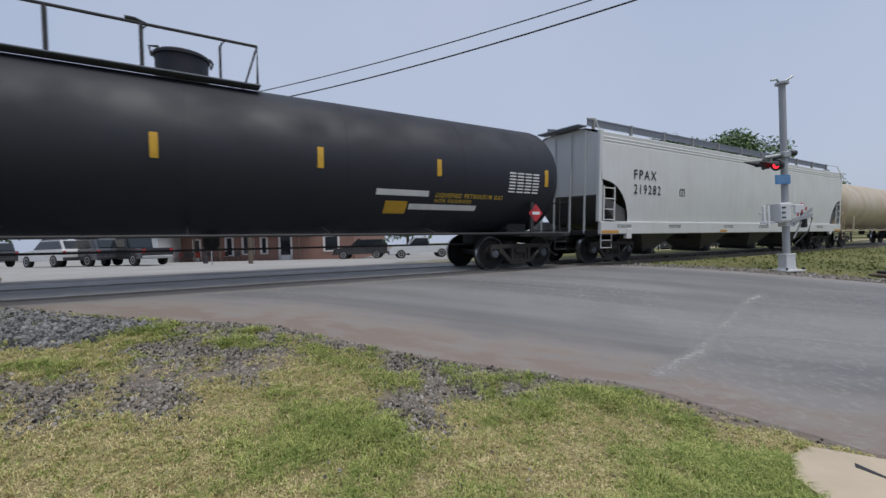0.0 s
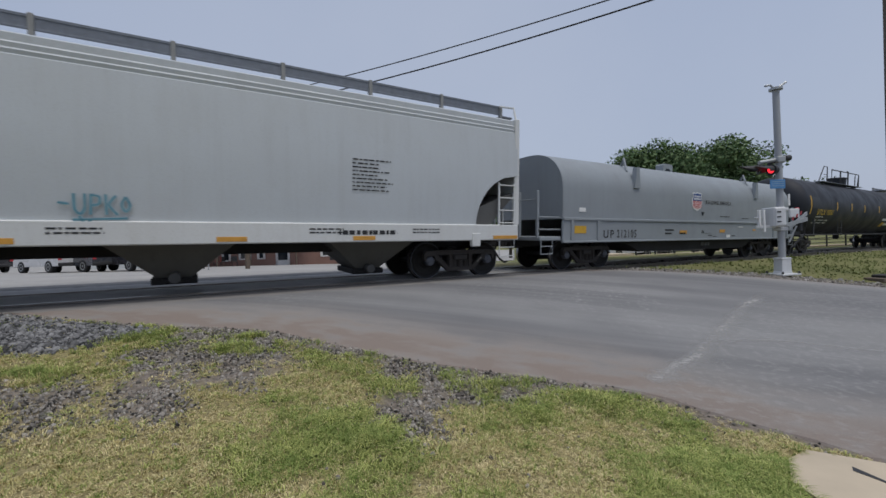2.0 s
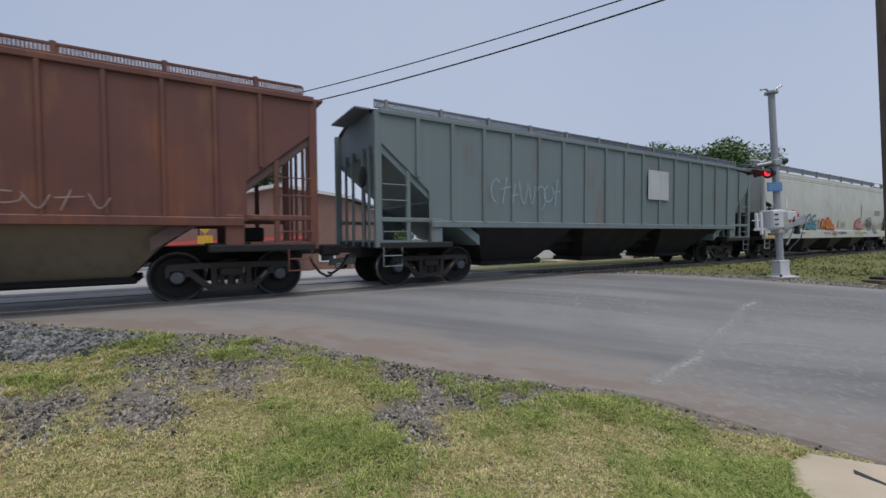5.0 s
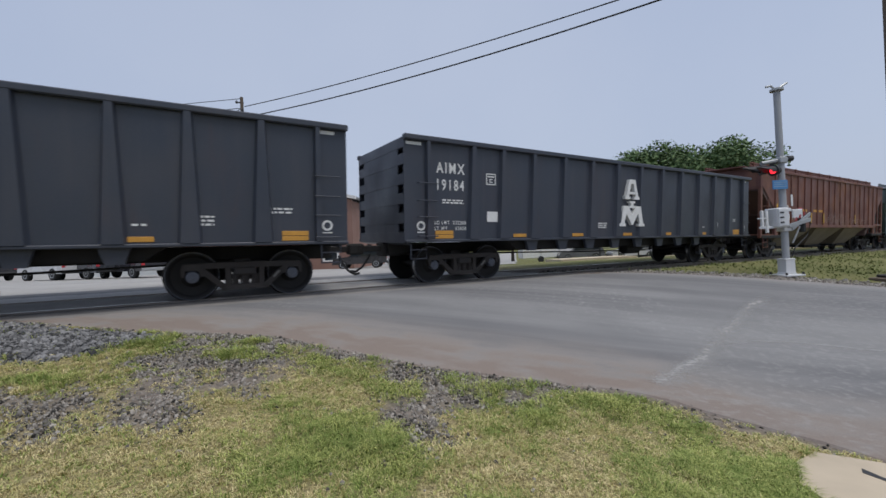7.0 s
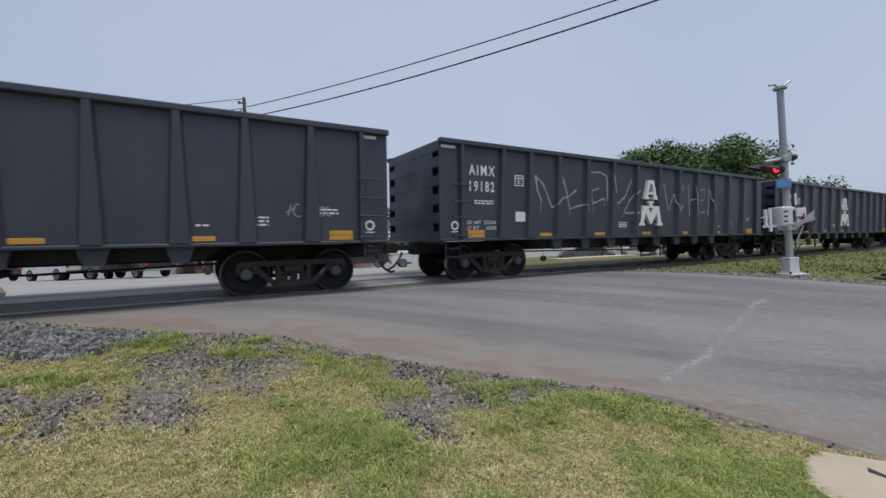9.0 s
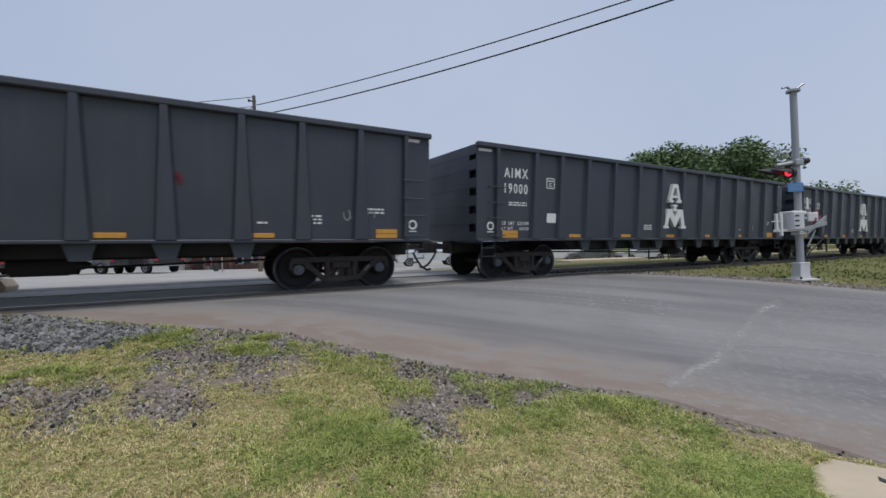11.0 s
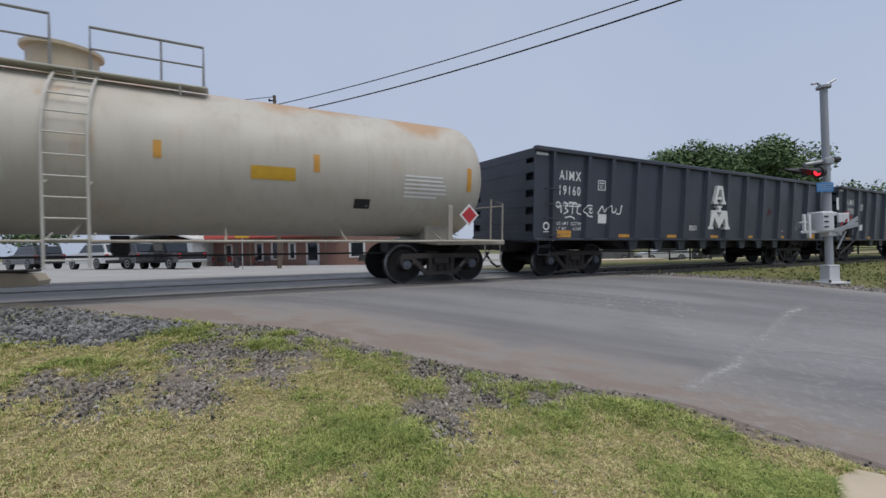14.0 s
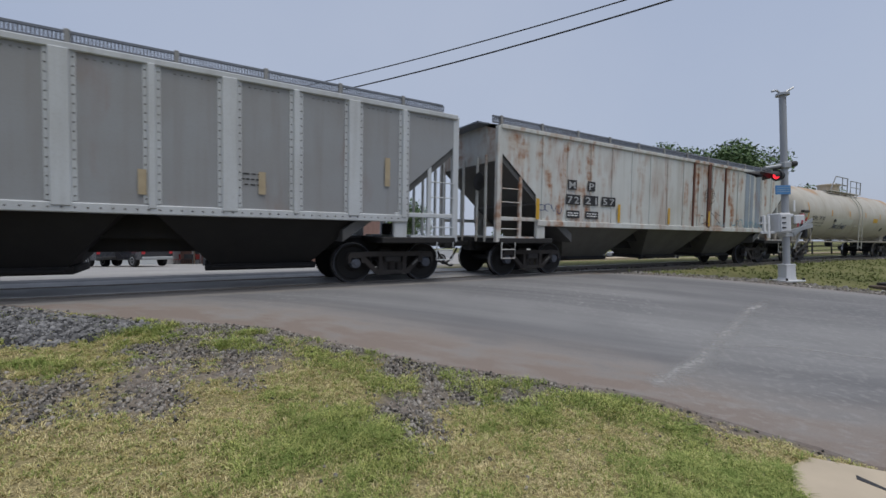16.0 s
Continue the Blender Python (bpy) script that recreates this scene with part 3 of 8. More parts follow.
def asphalt_material():
    m, nt, b = base_material("worn_asphalt")
    tc = nt.nodes.new("ShaderNodeTexCoord")
    rot = nt.nodes.new("ShaderNodeMapping")
    rot.inputs["Rotation"].default_value = (0, 0, -math.atan2(UY, UX))
    nt.links.new(tc.outputs["Object"], rot.inputs["Vector"])

    def along(sx, sy, scale, detail):
        mp = nt.nodes.new("ShaderNodeMapping")
        mp.inputs["Scale"].default_value = (sx, sy, 1)
        n = nt.nodes.new("ShaderNodeTexNoise")
        n.inputs["Scale"].default_value = scale
        n.inputs["Detail"].default_value = detail
        nt.links.new(rot.outputs["Vector"], mp.inputs["Vector"])
        nt.links.new(mp.outputs["Vector"], n.inputs["Vector"])
        return n.outputs["Fac"]

    lanes = ramp(nt, along(1.0, 0.035, 0.75, 3), 0.40, 0.66)
    c = mix(nt, lanes, (0.155, 0.153, 0.155), (0.24, 0.236, 0.232))
    streaks = ramp(nt, along(3.5, 0.12, 1.6, 6), 0.45, 0.8)
    c = mix(nt, scaled(nt, streaks, 0.32), c, (0.33, 0.325, 0.315))
    patch = ramp(nt, along(1, 1, 0.5, 5), 0.5, 0.7)
    c = mix(nt, scaled(nt, patch, 0.35), c, (0.125, 0.124, 0.126))
    scuff = ramp(nt, along(0.8, 1.1, 9.0, 8), 0.56, 0.75)
    worn = ramp(nt, along(0.5, 0.5, 0.35, 2), 0.52, 0.66)
    both = nt.nodes.new("ShaderNodeMath")
    both.operation = "MULTIPLY"
    nt.links.new(scuff, both.inputs[0])
    nt.links.new(worn, both.inputs[1])
    c = mix(nt, scaled(nt, both.outputs[0], 0.5), c, (0.40, 0.39, 0.375))
    a = nt.nodes.new("ShaderNodeAttribute")
    a.attribute_name = "dust"
    dn = ramp(nt, along(1, 0.5, 3.5, 6), 0.05, 0.6)
    dm = nt.nodes.new("ShaderNodeMath")
    dm.operation = "MULTIPLY"
    nt.links.new(a.outputs["Fac"], dm.inputs[0])
    nt.links.new(dn, dm.inputs[1])
    c = mix(nt, dm.outputs[0], c, (0.33, 0.285, 0.245))
    soil = ramp(nt, dm.outputs[0], 0.5, 0.85)
    c = mix(nt, scaled(nt, soil, 0.75), c, (0.215, 0.165, 0.135))
    o = nt.nodes.new("ShaderNodeAttribute")
    o.attribute_name = "old"
    mottle = ramp(nt, along(1.0, 0.8, 13.0, 9), 0.52, 0.66)
    worn2 = ramp(nt, along(0.7, 0.7, 1.1, 4), 0.35, 0.65)
    om = nt.nodes.new("ShaderNodeMath")
    om.operation = "MULTIPLY"
    nt.links.new(o.outputs["Fac"], om.inputs[0])
    nt.links.new(mottle, om.inputs[1])
    c = mix(nt, scaled(nt, om.outputs[0], 0.3), c, (0.38, 0.37, 0.35))
    om2 = nt.nodes.new("ShaderNodeMath")
    om2.operation = "MULTIPLY"
    nt.links.new(o.outputs["Fac"], om2.inputs[0])
    nt.links.new(worn2, om2.inputs[1])
    c = mix(nt, scaled(nt, om2.outputs[0], 0.3), c, (0.24, 0.232, 0.222))
    grain = ramp(nt, along(1, 1, 90, 3), 0.35, 0.7)
    c = mix(nt, scaled(nt, grain, 0.22), c, (0.08, 0.08, 0.08))
    nt.links.new(c, b.inputs["Base Color"])
    b.inputs["Roughness"].default_value = 0.82
    b.inputs["Specular IOR Level"].default_value = 0.3
    bump(nt, b, along(1, 1, 120, 4), 0.35, 0.006)
    return m


M_GROUND = ground_material()
M_ROAD = asphalt_material()
ground = ground_sheet()


def joint_y(x):
    """Where the older, rougher paving begins."""
    return 2.36 + 1.38 * max(0.0, (x - 3.5) / 5.3) ** 0.8 + 0.05 * wob(x, 1, 2.5)


def road_sheet():
    """The asphalt strip, lying on the ground, with a ragged edge."""
    so = Solid()
    us = [0, 0.03, 0.12, 0.3] + [0.3 + (ROAD1 - ROAD0 - 0.6) * i / 30 for i in range(1, 31)] + [ROAD1 - ROAD0 - 0.3, ROAD1 - ROAD0 - 0.12, ROAD1 - ROAD0]
    ws, w = [], -45.0
    while w < 70:
        ws.append(w)
        w += 0.22 if -6 < w < 14 else 0.9
    rows = []
    for w in ws:
        row = []
        for u in us:
            k = u / (ROAD1 - ROAD0)
            j = (0.06 * wob(w, 1, 0.7) + 0.07 * wob(w, 4, 3.0)) * (1 - 2 * k)
            uu = edge_u(w) + k * (ROAD1 - edge_u(w)) + j * (1 - sm(0, 1.5, min(u, ROAD1 - ROAD0 - u)))
            x, y = uu * UX - w * UY, uu * UY + w * UX
            z = ground_z(x, y) + 0.012
            z -= 0.05 * (1 - sm(1.6, 1.85, abs(y - TRACK_Y)))
            if u == 0 or k == 1:
                z -= 0.03
            row.append((x, y, z))
        rows.append(row)
    so.grid(rows)
    me = so.mesh("road", M_ROAD, smooth=True)
    values = {"dust": [], "old": []}
    for v in me.vertices:
        x, y = v.co.x, v.co.y
        u = road_u(x, y)
        values["old"].append(1 - sm(-0.3, 0.12, y - joint_y(x)) if x > 3.3 and y < 8 else 0.0)
        values["dust"].append(max(1 - sm(0.1, 1.9, past_edge(x, y)), 0.5 * sm(ROAD1 - 0.8, ROAD1, u)))
    set_values(me, values)
    return tagged(new("road", me), "worn grey asphalt road with dusty edges over the crossing", "road", kind="structure")


road = road_sheet()


def road_details():
    """Dusty smears along the joints in the asphalt; they thin out towards their sides."""
    jm, nt, b = base_material("dusty_joint")
    nt.links.new(mix(nt, ramp(nt, add_noise(nt, 20, detail=6), 0.35, 0.7), (0.43, 0.42, 0.40), (0.32, 0.312, 0.30)), b.inputs["Base Color"])
    b.inputs["Roughness"].default_value = 0.95
    a = nt.nodes.new("ShaderNodeAttribute")
    a.attribute_name = "cover"
    worn = nt.nodes.new("ShaderNodeMath")
    worn.operation = "MULTIPLY"
    nt.links.new(a.outputs["Fac"], worn.inputs[0])
    nt.links.new(ramp(nt, add_noise(nt, 16, detail=8), 0.2, 0.62), worn.inputs[1])
    nt.links.new(worn.outputs[0], b.inputs["Alpha"])

    def smear(pts, wide, strength, label):
        rows, cover = [], []
        n = 120
        for i in range(n + 1):
            t = i / n * (len(pts) - 1)
            k = min(int(t), len(pts) - 2)
            f = t - k
            x = pts[k][0] + (pts[k + 1][0] - pts[k][0]) * f
            y = pts[k][1] + (pts[k + 1][1] - pts[k][1]) * f
            dx, dy = pts[k + 1][0] - pts[k][0], pts[k + 1][1] - pts[k][1]
            d = math.hypot(dx, dy)
            y += 0.05 * wob(x, 5, 2.0) + 0.02 * wob(x, 5, 9)
            row = []
            for c, v in ((-1, 0), (-0.4, 0.45), (-0.08, 1), (0.08, 0.9), (0.3, 0.3), (0.6, 0)):
                q = wide * c * (0.8 + 0.7 * wob(x, 2, 3))
                px, py = x - dy / d * q, y + dx / d * q
                row.append((px, py, ground_z(px, py) + 0.0165))
                cover.append(v * strength * (0.92 + 0.4 * wob(x, 8, 0.9)) * sm(0, 0.08, i / n) * (1 - sm(0.85, 1, i / n)))
            rows.append(row)
        me = bpy.data.meshes.new("road_joint")
        so = Solid().grid(rows)
        me.from_pydata(so.v, [], so.f)
        me.materials.append(jm)
        set_values(me, {"cover": cover})
        tagged(new("road_joint", me), label, "road", kind="structure")

    smear([(3.9, 2.52), (4.22, 2.57), (5.12, 2.72), (6.58, 3.13), (9.05, 3.85), (11.2, 4.3)], 0.30, 0.8, "pale dusty ragged joint across the asphalt")
    smear([(5.9, 3.02), (6.55, 2.77), (7.1, 2.43), (7.6, 1.74), (8.3, 0.6)], 0.16, 0.6, "thin pale crack in the older asphalt")


road_details()


def track_pose(x, z=0.0, y=0.0):
    return Matrix.Translation((0, TRACK_Y, 0)) @ pose(0, 0, 0, CANT, -GRADE, 0) @ Matrix.Translation((x, y, z))


def rails():
    """Two rails with head, web and foot, ties, and the crossing panels between them."""
    track = thing("railway_track", "steel rails on dark wooden ties through an asphalt crossing", "railway track", track_pose(0), kind="structure")
    for y in (-0.7525, 0.7525):
        prof = [(-0.07, -0.17), (0.07, -0.17), (0.07, -0.155), (0.012, -0.13), (0.012, -0.045), (0.036, -0.035), (0.036, -0.006), (0.028, 0), (-0.028, 0), (-0.036, -0.006), (-0.036, -0.035), (-0.012, -0.045), (-0.012, -0.13), (-0.07, -0.155)]
        part("rail", Solid().prism([(y + a, b + 0.012) for a, b in prof], -330, 330, "yz"), M_RAIL, track)
    tie = Solid().box(-0.115, 0.115, -1.3, 1.3, -0.34, -0.175, 0.012).mesh("tie", M_TIE)
    for i in range(-50, 81):
        x = i * 0.5
        if -2.2 < x < 9.2:
            continue
        part("tie", tie, M_TIE, track, at=Matrix.Translation((x, random.uniform(-0.03, 0.03), 0)))
    for y0, y1, mat, words in ((-0.67, 0.67, M_CROSS, "pale dusty crossing surface between the rails"), (-1.30, -0.83, M_PANEL, "dark asphalt strip beside the rail"), (-1.75, -1.302, M_CROSS2, "grey dusty asphalt strip"), (0.83, 1.75, M_CROSS, "pale dusty asphalt strip")):
        so = Solid().prism([((ROAD0 - (y0 + TRACK_Y) * UY) / UX - 0.2, y0), ((ROAD1 - (y0 + TRACK_Y) * UY) / UX + 0.2, y0), ((ROAD1 - (y1 + TRACK_Y) * UY) / UX + 0.2, y1), ((ROAD0 - (y1 + TRACK_Y) * UY) / UX - 0.2, y1)], -0.2, -0.016, "xy")
        part("crossing_panel", so, mat, track, words)
    return track


M_RAIL = plain("worn_rail_steel", (0.36, 0.33, 0.30), 0.3, 0.85)
M_TIE = plain("creosoted_tie", (0.045, 0.036, 0.03), 0.85)
M_PANEL = plain("crossing_asphalt", (0.125, 0.121, 0.119), 0.85, scale=3)
M_CROSS = plain("pale_crossing_surface", (0.40, 0.385, 0.365), 0.9, scale=2)
M_CROSS2 = plain("dusty_crossing_asphalt", (0.235, 0.222, 0.208), 0.9, scale=2)
M_CONC = plain("old_concrete", (0.54, 0.45, 0.33), 0.9, var=0.2, scale=3)
rails()

# ---- train ----
TRACKSPEED = 17.8
MOVING = []


def wheelset_meshes():
    w = Solid()
    for s in (1, -1):
        prof = [(s * 0.680, 0.05), (s * 0.680, 0.487), (s * 0.690, 0.492), (s * 0.708, 0.480), (s * 0.714, 0.462), (s * 0.822, 0.455), (s * 0.826, 0.43), (s * 0.815, 0.40), (s * 0.775, 0.36), (s * 0.765, 0.20), (s * 0.80, 0.15), (s * 0.815, 0.13), (s * 0.815, 0.08), (s * 0.9, 0.075)]
        w.lathe(prof, "y", 40)
    w.lathe([(-0.7, 0.09), (0, 0.082), (0.7, 0.09)], "y", 16)
    cap = Solid()
    for s in (1, -1):
        cap.lathe([(s * 0.89, 0.115), (s * 1.02, 0.115), (s * 1.035, 0.1), (s * 1.04, 0.045), (s * 1.05, 0.04)], "y", 20)
        for k in range(3):
            a = 2 * math.pi * k / 3
            cap.lathe([(s * 1.035, 0.02), (s * 1.06, 0.02)], "y", 6, (0.07 * math.cos(a), 0, 0.07 * math.sin(a)))
        ring = Solid().lathe([(s * 0.824, 0.441), (s * 0.8285, 0.444), (s * 0.8285, 0.4525), (s * 0.82, 0.4555)], "y", 40)
        cap.add(ring.v, [f for f in ring.f if len(f) == 4])
    tread = Solid()
    for s in (1, -1):
        tread.lathe([(s * 0.718, 0.44), (s * 0.718, 0.4635), (s * 0.800, 0.4585), (s * 0.800, 0.44)], "y", 40)
        tread.f = [f for f in tread.f if len(f) == 4]
    return w.mesh("wheelset", M_WHEEL, True), cap.mesh("bearing_cap", M_CAP, True), tread.mesh("wheel_tread", M_TREAD, True)


WHEELSET, CAPS, TREAD = wheelset_meshes()


def side_frame_mesh():
    """Cast side frame with its two windows, pedestals and spring opening, built of bars."""
    so = Solid()

    def bar(a, b, wa, wb, y0=0.93, y1=1.05):
        dx, dz = b[0] - a[0], b[1] - a[1]
        L = math.hypot(dx, dz)
        nx, nz = -dz / L, dx / L
        so.prism([(a[0] - nx * wa, a[1] - nz * wa), (b[0] - nx * wb, b[1] - nz * wb), (b[0] + nx * wb, b[1] + nz * wb), (a[0] + nx * wa, a[1] + nz * wa)], y0, y1)

    bar((-0.80, 0.66), (0.80, 0.66), 0.055, 0.055)
    bar((-0.42, 0.24), (0.42, 0.24), 0.045, 0.045)
    for s in (-1, 1):
        bar((s * 0.78, 0.62), (s * 0.36, 0.23), 0.05, 0.055)
        bar((s * 0.30, 0.64), (s * 0.30, 0.24), 0.045, 0.05, 0.92, 1.055)
        so.prism([(s * 0.72, 0.60), (s * 0.76, 0.71), (s * 1.04, 0.70), (s * 1.08, 0.60), (s * 1.07, 0.46), (s * 1.02, 0.46), (s * 1.0, 0.58), (s * 0.78, 0.58), (s * 0.77, 0.46), (s * 0.70, 0.47)], 0.93, 1.06)
    return so.mesh("side_frame", M_TRUCK)


def spring_mesh():
    so = Solid()
    for x in (-0.19, 0.0, 0.19):
        pts = [(x + 0.075 * math.cos(t * 0.9), 0.985 + 0.055 * math.sin(t * 0.9), 0.29 + 0.19 * t / 42) for t in range(43)]
        so.tube(pts, 0.016, 5)
    return so.mesh("spring", M_TRUCK, True)


SIDE_FRAME, SPRING = side_frame_mesh(), spring_mesh()
BOLSTER = Solid().box(-0.2, 0.2, -1.08, 1.08, 0.46, 0.62, 0.03).box(-0.16, 0.16, -0.6, 0.6, 0.62, 0.78, 0.02).mesh("truck", M_TRUCK)
BRAKE = Solid().box(-0.5, -0.42, -0.72, 0.72, 0.34, 0.42, 0.02).box(-0.5, -0.42, 0.66, 0.80, 0.28, 0.52, 0.02).mesh("brake_rigging", M_UNDER)
BEAM = Solid().box(0.42, 0.5, -0.72, 0.72, 0.34, 0.42, 0.02).box(0.42, 0.5, -0.80, -0.66, 0.28, 0.52, 0.02).mesh("brake_beam", M_UNDER)
M_STRUT = plain("scuffed_grey_steel", (0.24, 0.23, 0.21), 0.6, var=0.5, scale=14)
STRUT = Solid().tube([(0.44, -0.98, 0.30), (0.62, -1.09, 0.52)], 0.026, 6).mesh("wear_strut", M_STRUT)
WHEELS = []


def truck(car, x):
    t = part("truck", BOLSTER, M_TRUCK, car, "rusty cast-steel two-axle truck", at=Matrix.Translation((x, 0, 0)))
    for s in (0, 180):
        part("side_frame", SIDE_FRAME, M_TRUCK, t, at=pose(0, 0, 0, 0, 0, s))
        part("spring", SPRING, M_TRUCK, t, at=pose(0, 0, 0, 0, 0, s))
    part("brake_rigging", BRAKE, M_UNDER, t)
    part("brake_beam", BEAM, M_UNDER, t)
    part("wear_strut", STRUT, M_STRUT, t, "pale scuffed brake strut")
    for s in (-1, 1):
        w = part("wheelset", WHEELSET_ALL, M_WHEEL, t, "dark steel wheels with bright treads", at=Matrix.Translation((s * 0.89, 0, 0.457)))
        WHEELS.append((w, s))
    return t


def join_meshes(name, meshes):
    so = bpy.data.meshes.new(name)
    bm = bmesh.new()
    for i, me in enumerate(meshes):
        n0 = len(bm.faces)
        bm.from_mesh(me)
        bm.faces.ensure_lookup_table()
        for f in bm.faces[n0:]:
            f.material_index = i
    bm.to_mesh(so)
    bm.free()
    for me in meshes:
        so.materials.append(me.materials[0])
    return so


WHEELSET_ALL = join_meshes("wheelset", [WHEELSET, CAPS, TREAD])


def coupler_mesh(gap):
    so = Solid()
    so.box(-0.5, 0.02, -0.2, 0.2, 0.68, 1.02, 0.02)
    so.box(0.0, gap - 0.12, -0.08, 0.08, 0.80, 0.95, 0.02)
    so.box(gap - 0.2, gap + 0.14, -0.17, 0.13, 0.74, 1.01, 0.04)
    so.box(gap + 0.02, gap + 0.12, -0.2, -0.1, 0.76, 0.99, 0.03)
    so.tube([(0.05, -0.9, 0.92), (0.12, -0.3, 0.96), (0.25, -0.2, 0.98)], 0.018)
    return so.mesh("coupler", M_UNDER)


def hose_mesh(gap):
    pts = [(0.16, -0.3, 0.74), (0.22, -0.33, 0.58), (gap * 0.55, -0.36, 0.38), (gap * 0.8, -0.36, 0.28), (gap * 0.98, -0.34, 0.30)]
    fine = []
    for i in range(len(pts) - 1):
        for k in range(5):
            fine.append(tuple(pts[i][j] + (pts[i + 1][j] - pts[i][j]) * k / 5 for j in range(3)))
    fine.append(pts[-1])
    return Solid().tube(fine, 0.03, 7).mesh("air_hose", M_HOSE, True)


COUPLER, HOSE = coupler_mesh(0.66), hose_mesh(0.66)


def running_gear(car, L, tx):
    """Trucks, couplers and hoses at both ends."""
    for s in (-1, 1):
        truck(car, s * tx)
        m = pose(s * L / 2, 0, 0, 0, 0, 0 if s > 0 else 180)
        part("coupler", COUPLER, M_UNDER, car, at=m)
        part("air_hose", HOSE, M_HOSE, car, at=m)


def ladder(car, x0, x1, z0, z1, y, n, material, name="ladder", r=0.016):
    so = Solid()
    for x in (x0, x1):
        so.box(x - 0.025, x + 0.025, y - 0.02, y + 0.02, z0, z1, 0.006)
    for i in range(n):
        z = z0 + 0.06 + (z1 - z0 - 0.12) * i / max(1, n - 1)
        so.tube([(x0, y - 0.025, z), (x1, y - 0.025, z)], r, 6)
    return part(name, so, material, car)


def rungs(car, x0, x1, zs, y, material, name="grab_iron"):
    for z in zs:
        so = Solid().tube([(x0, y + 0.08, z), (x0, y, z), (x1, y, z), (x1, y + 0.08, z)], 0.013, 6)
        part(name, so, material, car)


def stirrup(car, x, y, z, material, w=0.42, drop=0.45):
    so = Solid().tube([(x - w / 2, y, z), (x - w / 2, y, z - drop), (x + w / 2, y, z - drop), (x + w / 2, y, z)], 0.018, 6)
    so.tube([(x - w / 2, y, z - drop * 0.45), (x + w / 2, y, z - drop * 0.45)], 0.014, 6)
    part("step", so, material, car)


def sill_and_brakes(car, L, inner, z0=0.72, z1=1.0):
    so = Solid().box(-L / 2 + 0.1, L / 2 - 0.1, -0.3, 0.3, z0, z1, 0.02)
    part("centre_sill", so, M_UNDER, car)
    if inner:
        part("brake_cylinder", Solid().lathe([(-0.45, 0.12), (-0.42, 0.17), (0.3, 0.17), (0.4, 0.1), (0.6, 0.05)], "x", 16, (1.2, -0.75, 0.66)), M_UNDER, car, smooth=True)
        part("brake_pipe", Solid().tube([(-L / 2 + 0.5, -0.55, 0.74), (-1, -0.6, 0.62), (2, -0.5, 0.6), (L / 2 - 0.5, -0.55, 0.74)], 0.022, 6), M_UNDER, car)


def place(car, centre):
    """Sets a car on the rails; the train runs towards +x."""
    car.matrix_basis = track_pose(centre)
    MOVING.append((car, centre))


# ---- gondolas ----
GL = 16.05
GSIDE = lambda z: -1.49


